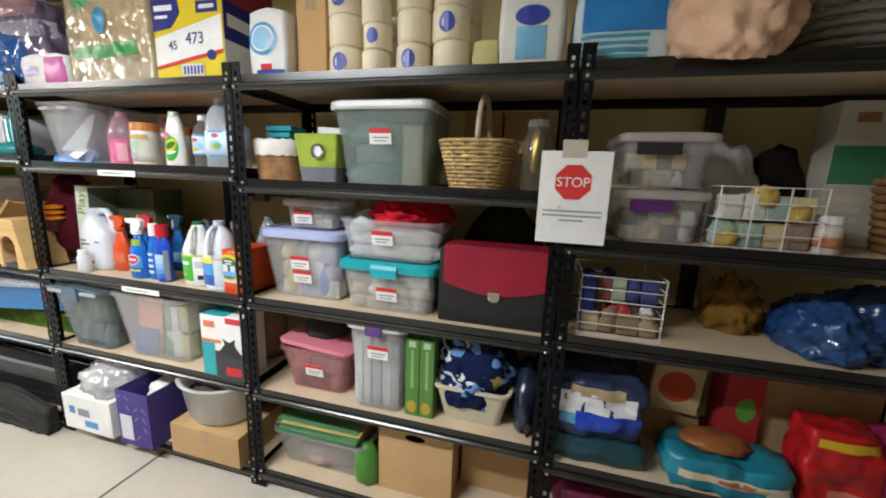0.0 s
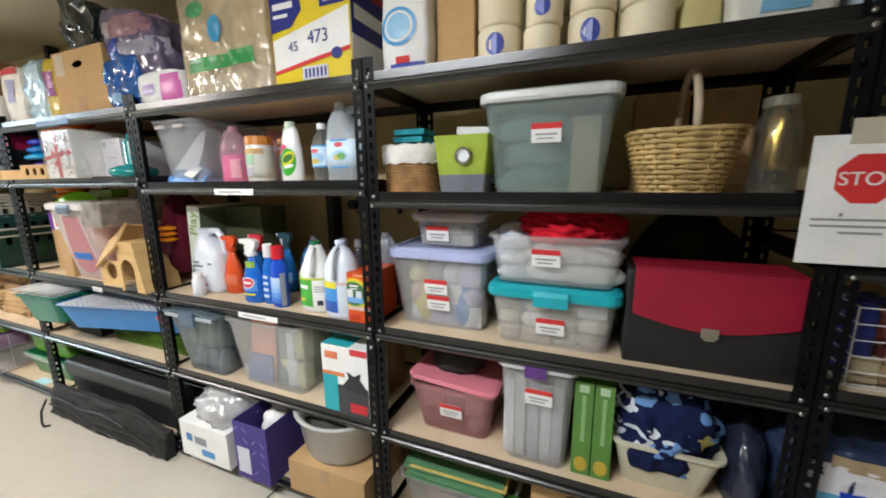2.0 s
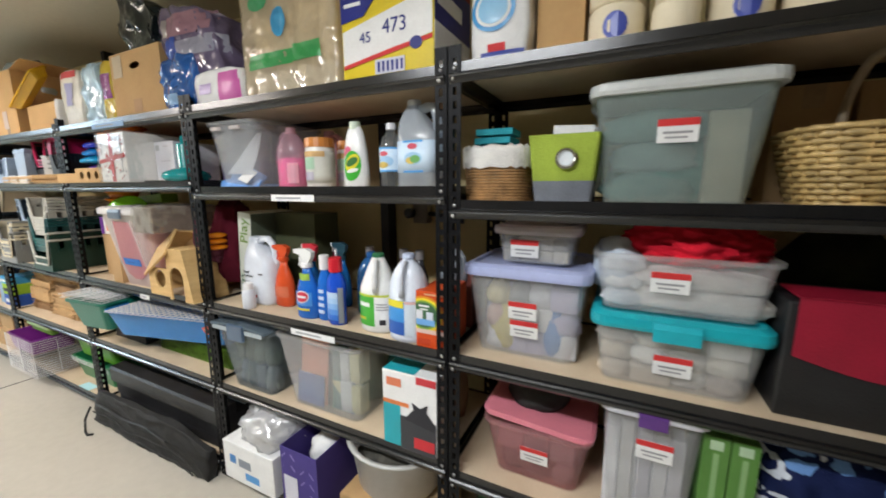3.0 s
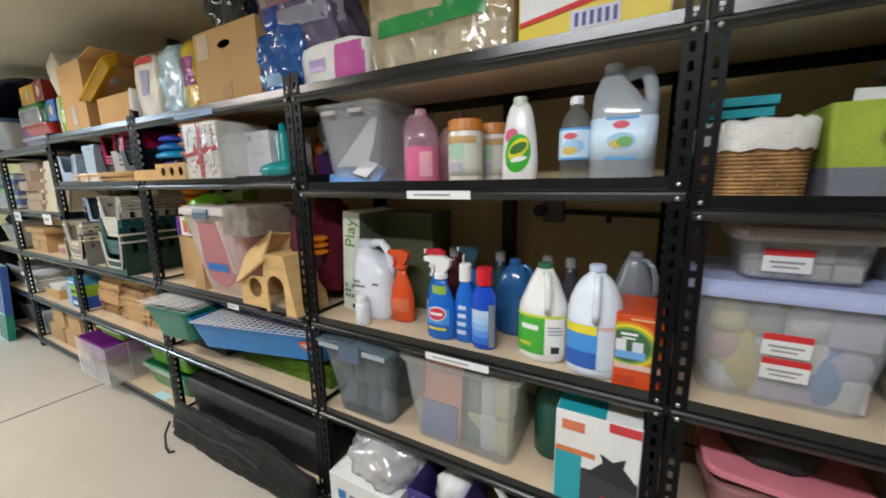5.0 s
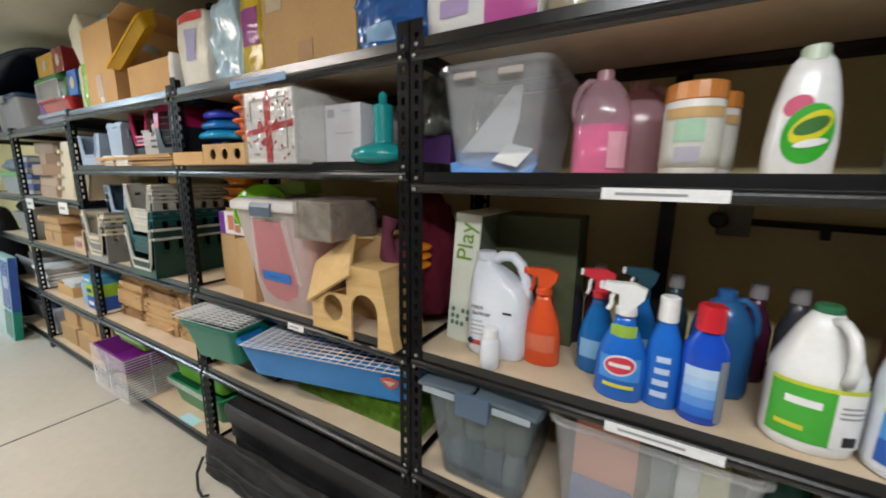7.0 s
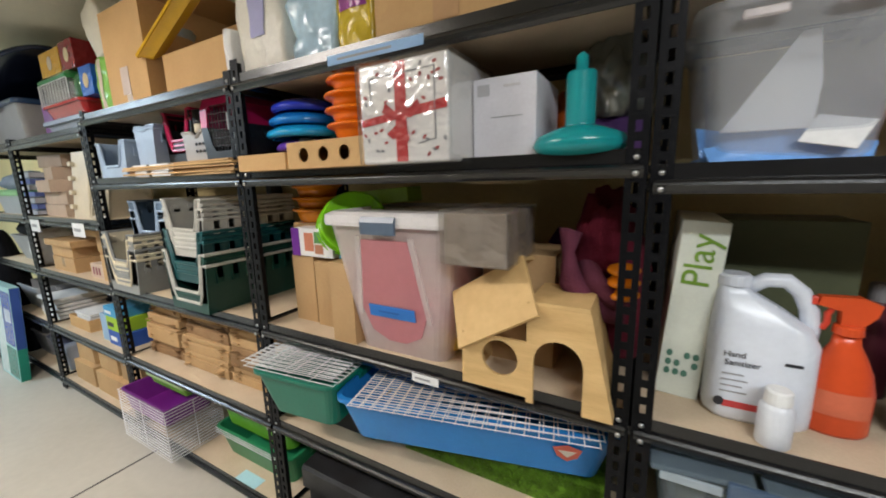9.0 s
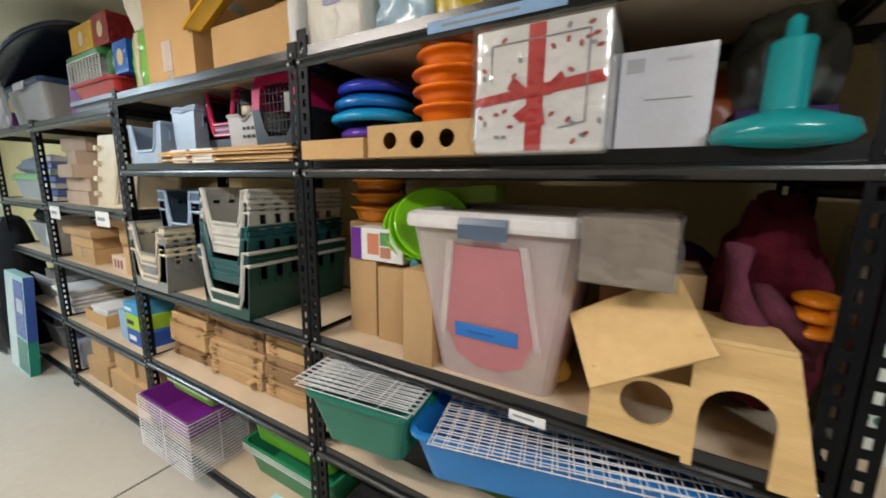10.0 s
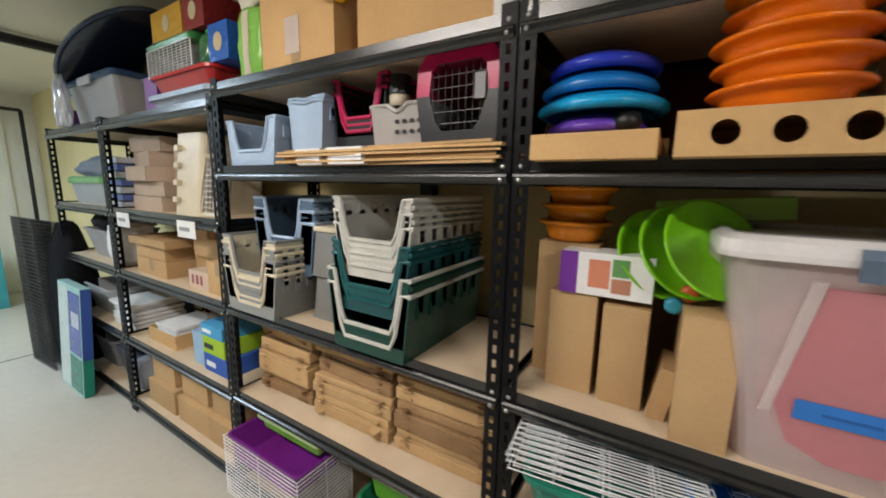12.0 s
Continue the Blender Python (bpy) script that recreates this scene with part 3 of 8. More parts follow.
def grip_jug(name, label, x, y, z, w, d, h, material, cap_mat, dx=-0.25):
    """A jug with a flat-fronted body that narrows to an offset neck and leaves a hole under its handle."""
    t = thing(name, label, "jug", (x, y, z))
    ring = lambda f, g, zz, off: [(px + off * w, py, zz) for px, py in rounded(w * f, d * g, min(w * f, d * g) * 0.3, 5)]
    part("body", loft([ring(0.92, 0.9, 0, 0), ring(1.0, 1.0, h * 0.03, 0), ring(1.0, 1.0, h * 0.52, 0), ring(0.97, 0.98, h * 0.6, 0), ring(0.80, 0.90, h * 0.66, dx * 0.36), ring(0.62, 0.76, h * 0.76, dx * 0.62), ring(0.40, 0.5, h * 0.86, dx * 0.8), ring(0.27, 0.32, h * 0.92, dx * 0.8), ring(0.26, 0.30, h * 0.95, dx * 0.8)]), material, t, smooth=True)
    part("handle", tube([(w * (dx + 0.15), 0, h * 0.88), (w * 0.16, 0, h * 0.91), (w * 0.28, 0, h * 0.90), (w * 0.35, 0, h * 0.82), (w * 0.385, 0, h * 0.70), (w * 0.39, 0, h * 0.56)], w * 0.105, 10), material, t, smooth=True)
    part("cap", lathe([(w * 0.15, h * 0.93), (w * 0.155, h * 0.935), (w * 0.15, h * 0.99), (w * 0.12, h)], 18), cap_mat, t, m=pose(w * dx * 0.8, 0, 0))
    return t


def curved_patch(parent, a0, z0, a1, z1, r, squash, material, name="printed_panel", lift=0.0026, square=0.12):
    """A printed area wrapped on a body's front between two angles, in degrees from its middle."""
    bm, n = bmesh.new(), 8
    cols = []
    for k in range(n + 1):
        a = radians(-90 + a0 + (a1 - a0) * k / n)
        c, s = math.cos(a), math.sin(a)
        f = 1 + square * (1 / max(abs(c), abs(s)) - 1)
        cols.append([bm.verts.new(((r + lift) * f * c, ((r * f + 0.0) * squash + lift) * s, zz)) for zz in (z0, z1)])
    for p, q in zip(cols, cols[1:]):
        bm.faces.new((p[0], q[0], q[1], p[1]))
    return part(name, bm, material, parent, smooth=True)


def curved_oval(parent, am, zm, ar, zr, r, squash, material, lift=0.003, square=0.0, lean=0.0, name="printed_oval"):
    """A printed oval wrapped on a body's front, its half width in degrees."""
    bm, n, rings = bmesh.new(), 20, 3
    at = lambda u, v: (radians(-90 + am + ar * u), zm + zr * v + lean * u * zr)

    def vert(u, v):
        a, z = at(u, v)
        c, s = math.cos(a), math.sin(a)
        f = 1 + square * (1 / max(abs(c), abs(s)) - 1)
        return bm.verts.new(((r + lift) * f * c, (r * f * squash + lift) * s, z))

    mid = vert(0, 0)
    vs = [[vert(k / rings * math.cos(2 * math.pi * q / n), k / rings * math.sin(2 * math.pi * q / n)) for q in range(n)] for k in range(1, rings + 1)]
    for q in range(n):
        bm.faces.new((mid, vs[0][q], vs[0][(q + 1) % n]))
        for a, c in zip(vs, vs[1:]):
            bm.faces.new((a[q], c[q], c[(q + 1) % n], a[(q + 1) % n]))
    return part(name, bm, material, parent, smooth=True)


def spray_bottle(label, x, y, z, h, r, body_mat, head_mat, trigger_mat, rz=0, oval=None, band=None):
    """A trigger sprayer: flat oval body, neck, head with nozzle and trigger."""
    prof = [(r * 0.9, 0), (r, 0.008), (r, h * 0.32), (r * 0.86, h * 0.46), (r * 0.62, h * 0.58), (r * 0.42, h * 0.66), (r * 0.36, h * 0.74)]
    t = bottle("spray_bottle", label, "spray bottle", x, y, z, prof, body_mat, (r * 0.42, h * 0.735, h * 0.80), head_mat, 1.0, 0.62, 0.0, None, rz)
    head = extrude_y([(-r * 0.95, h * 0.93), (-r * 0.9, h * 0.99), (r * 0.2, h), (r * 0.7, h * 0.96), (r * 0.62, h * 0.88), (r * 0.3, h * 0.80), (-r * 0.28, h * 0.80), (-r * 0.32, h * 0.90)], -r * 0.2, r * 0.2)
    hd = part("spray_head", head, head_mat, t)
    part("nozzle", box(-r * 1.12, -r * 0.16, h * 0.925, -r * 0.95, r * 0.16, h * 0.985, 0.002), trigger_mat, hd)
    part("trigger", tube([(-r * 0.45, 0, h * 0.92), (-r * 0.62, 0, h * 0.86), (-r * 0.6, 0, h * 0.80), (-r * 0.72, 0, h * 0.75)], r * 0.1, 6), trigger_mat, hd)
    if oval:
        curved_patch(t, -50, h * 0.16, 50, h * 0.34, r, 0.62, oval, lift=0.0022, square=0.0)
    if band:
        curved_patch(t, -55, h * 0.06, 55, h * 0.12, r, 0.62, band, lift=0.0024, square=0.0)
    return t


def wire_panel(x0, y0, x1, y1, nx, ny, r=0.0016, z=0.0, edge=0.0026):
    """A flat welded grid as one bmesh in the xy plane."""
    bm = bmesh.new()
    for k in range(nx + 1):
        x = x0 + (x1 - x0) * k / nx
        add_rod(bm, (x, y0, z), (x, y1, z), edge if k in (0, nx) else r, 5)
    for k in range(ny + 1):
        y = y0 + (y1 - y0) * k / ny
        add_rod(bm, (x0, y, z + 2 * r), (x1, y, z + 2 * r), edge if k in (0, ny) else r, 5)
    return bm


def wire_mesh(length, r, material):
    return link_mesh("wire", rods([((0, 0, 0), (length, 0, 0))], r, 5), material)


def wire_grid(parent, x0, y0, x1, y1, nx, ny, r, material, m, edge=0.0022):
    """A welded grid of single wires under one thing or part, in the xy plane of m."""
    long_, short = wire_mesh(x1 - x0, r, material), wire_mesh(y1 - y0, r, material)
    for k in range(ny + 1):
        part("wire", long_, None, parent, m=m @ pose(x0, y0 + (y1 - y0) * k / ny, 2 * r))
    for k in range(nx + 1):
        part("wire", short, None, parent, m=m @ pose(x0 + (x1 - x0) * k / nx, y0, 0, 0, 0, 90))


def wire_basket(label, x0, x1, y, z, d, h, nx, nz, material=None, name="wire_basket"):
    w = x1 - x0
    t = thing(name, label, "wire basket", ((x0 + x1) / 2, y + d / 2, z))
    for m, a, b, nn, mm in ((pose(0, -d / 2, 0, 90), w, h, nx, nz), (pose(0, d / 2, 0, 90), w, h, nx, nz), (pose(-w / 2, 0, 0, 90, 0, 90), d, h, nx, nz), (pose(w / 2, 0, 0, 90, 0, 90), d, h, nx, nz)):
        wire_grid(t, -a / 2, 0, a / 2, b, nn, mm, 0.0017, material or M_WIRE, m)
    wire_grid(t, -w / 2, 0, w / 2, d, 4, 4, 0.0017, material or M_WIRE, pose(0, -d / 2, 0.002))
    return t


def wicker_basket(label, x0, x1, y, z, d, h, rows, material, stakes=26, flare=0.88, liner=None, name="wicker_basket", swing=0.02):
    """Woven rows that swing in and out round upright stakes."""
    w = x1 - x0
    t = thing(name, label, "basket", ((x0 + x1) / 2, y + d / 2, z))
    rr = h / rows * 0.52
    out = lambda a, f: (math.copysign(abs(math.cos(a)) ** 0.6, math.cos(a)) * w / 2 * f, math.copysign(abs(math.sin(a)) ** 0.6, math.sin(a)) * d / 2 * f)
    for i in range(rows):
        f = flare + (1 - flare) * i / rows
        pts = []
        for k in range(stakes * 2):
            a = 2 * math.pi * k / (stakes * 2)
            px, py = out(a, f + swing * (1 if (k // 1 + i) % 2 else -1))
            pts.append((px, py, rr + i * h / rows))
        part("strand", tube(pts, rr, 5, True), material, t, smooth=True)
    for k in range(stakes):
        a = 2 * math.pi * (k + 0.5) / stakes
        (ax, ay), (bx, by) = out(a, flare), out(a, 1)
        part("stake", rods([((ax, ay, 0.002), (bx, by, h))], 0.0025, 5), material, t)
    part("base", loft([[(*out(2 * math.pi * k / 24, flare * 0.98), zz) for k in range(24)] for zz in (0.001, 0.006)]), material, t)
    if liner:
        ring = lambda f, zz: [(*[c * (f + 0.012 * math.sin(9 * k)) for c in out(2 * math.pi * k / 48, 1)], zz + 0.004 * math.sin(k * 2.3)) for k in range(48)]
        part("cloth_liner", loft([ring(1.07, h * 0.64), ring(1.08, h * 0.8), ring(1.085, h * 0.99), ring(1.0, h * 1.05), ring(0.94, h), ring(0.9, h * 0.4)], cap0=False), liner, t, "white frilled cloth liner", smooth=True)
    return t


def soft_pack(name, label, category, x0, x1, y, z, d, h, material, seed=0, amount=0.008, rz=0, ry=0, cuts=10, shear=(0.0, 0.0)):
    """A wrapped soft pack: a puffed box with a crumpled skin."""
    bm = bmesh.new()
    bmesh.ops.create_cube(bm, size=1.0)
    bmesh.ops.subdivide_edges(bm, edges=bm.edges[:], cuts=cuts, use_grid_fill=True)
    w = x1 - x0
    for v in bm.verts:
        c = v.co * 2
        round_ = 1 - 0.028 * (c.x ** 2 * c.y ** 2 + c.y ** 2 * c.z ** 2 + c.x ** 2 * c.z ** 2) / 1.0
        puff = Vector((1 + 0.03 * (1 - c.y ** 2) * (1 - c.z ** 2), 1 + 0.06 * (1 - c.x ** 2) * (1 - c.z ** 2), 1 + 0.03 * (1 - c.x ** 2)))
        p = Vector((c.x * puff.x, c.y * puff.y, c.z * puff.z)) * round_
        p = Vector((p.x * w / 2, p.y * d / 2, p.z * h / 2))
        n1 = noise.noise_vector(p * 14 + Vector((seed * 4.0, 0, seed)))
        ridge = 1 - 2 * abs(noise.noise(p * 22 + Vector((0, seed * 2.0, 0))))
        p += amount * n1 + amount * 0.5 * ridge * Vector(c).normalized()
        p.z = max(p.z, -h / 2)
        v.co = p + Vector((shear[0] * (p.z + h / 2), 0, h / 2 + shear[1] * p.x))
    t = thing(name, label, category, ((x0 + x1) / 2, y + d / 2, z, 0, ry, rz))
    bmesh.ops.recalc_face_normals(bm, faces=bm.faces[:])
    SOFT[t.name] = BVHTree.FromBMesh(bm)
    part("body", bm, material, t, smooth=True)
    return t


def pet_shell(w, d, h, notch_w, notch_h, body_mat, rim_mat, parent=None, m=None, vents=True):
    """Half of a pet carrier: floor, sloping sides and back, a U-shaped opening in front with a rolled rim."""
    s = part("shell", pet_shell_mesh(w, d, h, notch_w, notch_h, body_mat), None, parent, m=m)
    t0, fl = 0.07 * w, 0.10 * w
    u = [(-w / 2, h), (-notch_w / 2 - 0.01, h), (-notch_w / 2 + 0.012, h - notch_h * 0.75), (-notch_w / 2 + 0.03, h - notch_h), (notch_w / 2 - 0.03, h - notch_h), (notch_w / 2 - 0.012, h - notch_h * 0.75), (notch_w / 2 + 0.01, h), (w / 2, h)]
    part("rim", tube([(x, -d / 2, z) for x, z in u] + [(w / 2, d / 2, h), (-w / 2, d / 2, h)], 0.007, 6, True), rim_mat, s)
    return s


def pet_shell_mesh(w, d, h, nw, nh, material):
    bm, th, k = bmesh.new(), 0.004, 0.86
    front = [(-w / 2 * k, 0), (w / 2 * k, 0), (w / 2, h), (nw / 2 + 0.01, h), (nw / 2 - 0.012, h - nh * 0.75), (nw / 2 - 0.03, h - nh), (-nw / 2 + 0.03, h - nh), (-nw / 2 + 0.012, h - nh * 0.75), (-nw / 2 - 0.01, h), (-w / 2, h)]
    extrude_y(front, -d / 2, -d / 2 + th, bm)
    extrude_y(front, d / 2 - th, d / 2, bm)
    for s in (-1, 1):
        pts = [(s * w / 2 * k, 0), (s * w / 2, h), (s * (w / 2 - th), h), (s * (w / 2 * k - th), 0)]
        extrude_y(pts, -d / 2 + th, d / 2 - th, bm)
        for q in range(6):
            y = -d / 2 + d * (q + 0.8) / 7
            add_box(bm, s * (w / 2 * 0.965) - 0.006, y - d * 0.03, h * 0.62, s * (w / 2 * 0.965) + 0.006, y + d * 0.03, h * 0.86)
    add_box(bm, -w / 2 * k + th, -d / 2 + th, 0.0, w / 2 * k - th, d / 2 - th, th)
    return link_mesh("shell", bm, material)


def saucer(parent, r, h, material, z, dx=0, dy=0, rim=0.012, name="saucer", dome=False):
    """A flying-saucer exercise wheel: a wide dish with a rolled rim and a foot."""
    prof = [(r * 0.55, 0), (r * 0.66, h * 0.03), (r * 0.76, h * 0.16), (r * 0.84, h * 0.48), (r * 0.87, h * 0.66), (r * 0.97, h * 0.74), (r + 0.004, h * 0.78), (r + 0.007, h * 0.85), (r + 0.004, h * 0.93), (r - 0.004, h * 0.93), (r * 0.88, h * 0.84), (r * 0.82, h * 0.7), (r * 0.76, h * 0.36), (r * 0.6, h * 0.16), (0.0, h * 0.12)]
    if dome:
        prof = [(r * 0.30, 0), (r * 0.60, h * 0.06), (r * 0.82, h * 0.22), (r * 0.94, h * 0.42), (r, h * 0.52), (r + 0.005, h * 0.66), (r + 0.005, h * 0.86), (r - 0.003, h), (r - rim, h), (r - rim, h * 0.6), (r * 0.5, h * 0.45), (0.0, h * 0.42)]
    return part(name, lathe(prof, 40), material, parent, smooth=True, m=pose(dx, dy, z))


def packed(label, category, x0, x1, y, z, h, nx, nz, colours, seed, depth=0.07, name="supply_packet", loose=0.4):
    """Small soft and boxy things packed side by side in layers against a clear wall."""
    rnd = random.Random(seed)
    w, lift = (x1 - x0) / nx, h / nz
    for i in range(nx):
        for k in range(nz):
            c = rnd.choice(colours)
            grey = sum(c) / 3
            m = cloth(*[round(min(0.85, 1.25 * (0.6 * v + 0.4 * grey)), 4) for v in c])
            sx, sz = w * rnd.uniform(0.85, 1.15), lift * rnd.uniform(0.9, 1.02)
            soft = rnd.random() < loose
            bm = lump(sx * 1.1, depth, sz, 0.22, 2.5, seed + 7 * i + k, 3) if soft else box(-sx / 2, -depth / 2, 0, sx / 2, depth / 2, sz * 0.97, 0.004)
            ob = new(name, link_mesh(name, bm, m, soft))
            ob.matrix_basis = pose(x0 + w * (i + 0.5), y + depth / 2 + rnd.uniform(0, 0.012), z + lift * k, 0, 0, rnd.uniform(-8, 8))
            tagged(ob, label, category)

# ---- rack of boxes and baskets ----
Z = [shelf(S1, i) for i in range(5)]

# top shelf: paper goods
pack = soft_pack("paper_towel_pack", "white wrapped paper towel pack with blue swirl print", "paper pack", 0.05, 0.21, 0.04, Z[0], 0.22, 0.235, M_WHITE, 3, 0.005)
for r0, mm in ((0.062, plastic(0.05, 0.30, 0.62)), (0.050, M_WHITE), (0.042, plastic(0.25, 0.50, 0.72))):
    ellipse(pack, -0.015, 0.135, r0, r0 * 0.9, mm, -0.128 - (0.07 - r0) * 0.12)
patch(pack, -0.03, 0.03, 0.02, 0.05, M_RED, -0.122)
patch(pack, -0.05, 0.004, 0.07, 0.03, plastic(0.03, 0.06, 0.35), -0.119)
carton("brown cardboard box beside the paper packs", 0.222, 0.342, 0.09, Z[0], 0.3, 0.30, M_CARD2)
M_ROLL = mat("cream_wrapped_paper", (0.88, 0.79, 0.60), 0.6, 0, 0.08, 9, 60, 0.12, 0.3, (0.80, 0.70, 0.50))
M_ROLLB = plastic(0.07, 0.10, 0.45)


def paper_roll(x, y, z, r, h, oval):
    t = thing("toilet_roll", "cream wrapped toilet roll stacked in a column", "toilet roll", (x, y, z), "stacked toilet rolls")
    part("roll", lathe([(r * 0.35, 0.004), (r * 0.93, 0.0), (r, 0.008), (r * 1.0, h - 0.008), (r * 0.93, h), (r * 0.35, h - 0.004), (r * 0.33, h - 0.02), (0.0, h - 0.02)], 26), M_ROLL, t, smooth=True)
    if oval:
        bm = bmesh.new()
        n = 14
        ring = [bm.verts.new(((r + 0.0018) * math.sin(0.42 * math.cos(2 * math.pi * k / n)), -(r + 0.0018) * math.cos(0.42 * math.cos(2 * math.pi * k / n)), h * 0.5 + h * 0.3 * math.sin(2 * math.pi * k / n))) for k in range(n)]
        bm.faces.new(ring)
        part("printed_oval", bm, M_ROLLB, t)
    return t


for i, (x, r, h) in enumerate(((0.415, 0.066, 0.103), (0.545, 0.05, 0.082), (0.672, 0.06, 0.103), (0.806, 0.064, 0.103))):
    for k in range(3):
        paper_roll(x + 0.003 * math.sin(i * 5 + k * 3), 0.12 if r > 0.055 else 0.09, Z[0] + k * (h + 0.001), r, h, (i + k) % 2 == 0)
    for k in range(3):
        paper_roll(x + 0.01, 0.265, Z[0] + k * (h + 0.001), r, h, False)
soft_pack("tissue_pack", "flat yellowish wrapped tissue pack", "paper pack", 0.885, 0.968, 0.1, Z[0], 0.2, 0.11, paper(0.62, 0.55, 0.25), 5, 0.004)
bl = soft_pack("tissue_pack", "white wrapped paper pack with a blue printed label", "paper pack", 0.975, 1.172, 0.05, Z[0], 0.2, 0.24, paper(0.72, 0.72, 0.66), 6, 0.004)
patch(bl, -0.045, 0.03, 0.045, 0.12, plastic(0.20, 0.48, 0.72), -0.118)
ellipse(bl, 0, 0.15, 0.05, 0.028, plastic(0.03, 0.05, 0.35), -0.120)

# second shelf
wicker_basket("small brown wicker basket with white cloth liner", 0.012, 0.212, 0.05, Z[1], 0.2, 0.155, 18, M_WICKER, 26, 0.94, cloth(0.78, 0.76, 0.72))
stack_sheets("folded_towels", "folded turquoise cloths stacked in the wicker basket", "towel", 0.03, 0.15, 0.12, Z[1] + 0.10, 0.11, 0.125, 5, cloth(0.05, 0.42, 0.50), 0.005, 3, "cloth")
fb = thing("fabric_bin", "lime green and grey fabric bin with metal ring", "fabric bin", (0.309, 0.14, Z[1]))
ring = lambda w, z: [(x, y, z) for x, y in rounded(w, w * 0.95, 0.008, 2)]
part("lower_body", loft([ring(0.148, 0), ring(0.161, 0.06)], cap1=False), cloth(0.20, 0.22, 0.26), fb)
part("upper_body", loft([ring(0.161, 0.06), ring(0.184, 0.182), ring(0.178, 0.182), ring(0.155, 0.06), ring(0.14, 0.004)]), cloth(0.36, 0.47, 0.07), fb)
part("grommet", tube([(0.024 * math.cos(a * 0.4189) + 0.01, -0.0845 - 0.003, 0.118 + 0.024 * math.sin(a * 0.4189)) for a in range(15)], 0.006, 6, True), M_CHROME, fb, "chrome ring")
ellipse(fb, 0.01, 0.118, 0.019, 0.019, paper(0.7, 0.75, 0.78), -0.0855, "grommet_hole")
for k in range(3):
    ps = thing("paper_sheet", "white paper sheet standing in the fabric bin", "paper", (0.315 + 0.02 * k, 0.12 + 0.015 * k, Z[1] + 0.03, -5, 3 - 4 * k, 6 * k))
    part("sheet", box(-0.055, 0, 0, 0.055, 0.0015, 0.185 - 0.008 * k), M_WHITE, ps)
filling("folded_cloth", "dark green cloth inside the large grey box", "cloth", 0.57, 0.25, Z[1] + 0.006, 0.30, 0.24, 0.20, cloth(0.10, 0.30, 0.25), 2)
packed("folded green and grey cloth packed in the grey box", "cloth", 0.425, 0.615, 0.105, Z[1] + 0.006, 0.23, 1, 3, [(0.10, 0.27, 0.22), (0.14, 0.30, 0.26), (0.22, 0.34, 0.32)], 301, name="folded_cloth", loose=0.7)
packed("brown and tan things packed in the grey box", "supplies", 0.635, 0.715, 0.11, Z[1] + 0.006, 0.24, 1, 1, [(0.46, 0.33, 0.18), (0.48, 0.36, 0.20)], 302, loose=0.0)
tote("large grey translucent storage box with pale lid", 0.37, 0.765, 0.05, Z[1], 0.34, 0.282, foggy("grey_clear_plastic", (0.66, 0.75, 0.73), 0.76, 0.16), 0.032, plastic(0.55, 0.57, 0.55), 0.018, None, ((0.0, 0.175),), group="labelled storage boxes")
carton("brown cardboard box behind the willow basket", 0.815, 0.968, 0.345, Z[1], 0.11, 0.305)
carton("brown cardboard box behind the willow basket", 0.978, 1.14, 0.34, Z[1], 0.11, 0.30)
gb = wicker_basket("golden woven willow basket with tall arched handle", 0.785, 1.05, 0.018, Z[1], 0.28, 0.168, 13, M_GOLD, 17, 0.68, swing=0.045)
part("handle", tube([(0.012, -0.13 * math.cos(a), 0.155 + 0.165 * math.sin(a)) for a in [math.pi * k / 14 for k in range(15)]], 0.010, 8), mat("pale_willow", (0.45, 0.36, 0.25), 0.6), gb, smooth=True)
bottle("glass_jar", "glass jar with gold decoration on the shelf", "jar", 1.118, 0.12, Z[1], [(0.046, 0), (0.05, 0.01), (0.05, 0.16), (0.036, 0.195), (0.034, 0.215)], foggy("jar_glass", (0.6, 0.58, 0.5), 0.86, 0.04), (0.037, 0.21, 0.235), foggy("jar_lid_glass", (0.6, 0.56, 0.46), 0.6, 0.06))
filling("gold_ribbon", "crumpled gold foil ribbon inside the jar", "ribbon", 1.118, 0.12, Z[1] + 0.06, 0.06, 0.06, 0.15, mat("gold_foil", (0.7, 0.5, 0.12), 0.25, 1.0), 4, 0.3)

# third shelf
filling("craft_packet", "mixed coloured supplies inside the lavender lidded box", "supplies", 0.18, 0.22, Z[2] + 0.008, 0.24, 0.22, 0.2, cloth(0.62, 0.60, 0.58, (0.42, 0.40, 0.62)), 7)
filling("craft_packet", "yellow and green supplies inside the lavender lidded box", "supplies", 0.15, 0.15, Z[2] + 0.008, 0.12, 0.1, 0.16, cloth(0.55, 0.46, 0.14), 8)
filling("craft_packet", "blue supplies inside the lavender lidded box", "supplies", 0.3, 0.15, Z[2] + 0.008, 0.1, 0.1, 0.16, cloth(0.14, 0.28, 0.55), 9)
packed("small mixed craft things in the lavender lidded box", "supplies", 0.085, 0.365, 0.096, Z[2] + 0.006, 0.225, 4, 3, [(0.55, 0.55, 0.56), (0.40, 0.36, 0.55), (0.62, 0.50, 0.12), (0.12, 0.28, 0.60), (0.55, 0.28, 0.22), (0.30, 0.32, 0.30), (0.70, 0.66, 0.62)], 303, loose=0.6)
tote("clear storage box with lavender lid and two labels", 0.024, 0.40, 0.05, Z[2], 0.34, 0.272, M_CLEAR, 0.03, plastic(0.42, 0.47, 0.72), 0.02, None, ((0.0, 0.155), (0.005, 0.095)), group="labelled storage boxes")
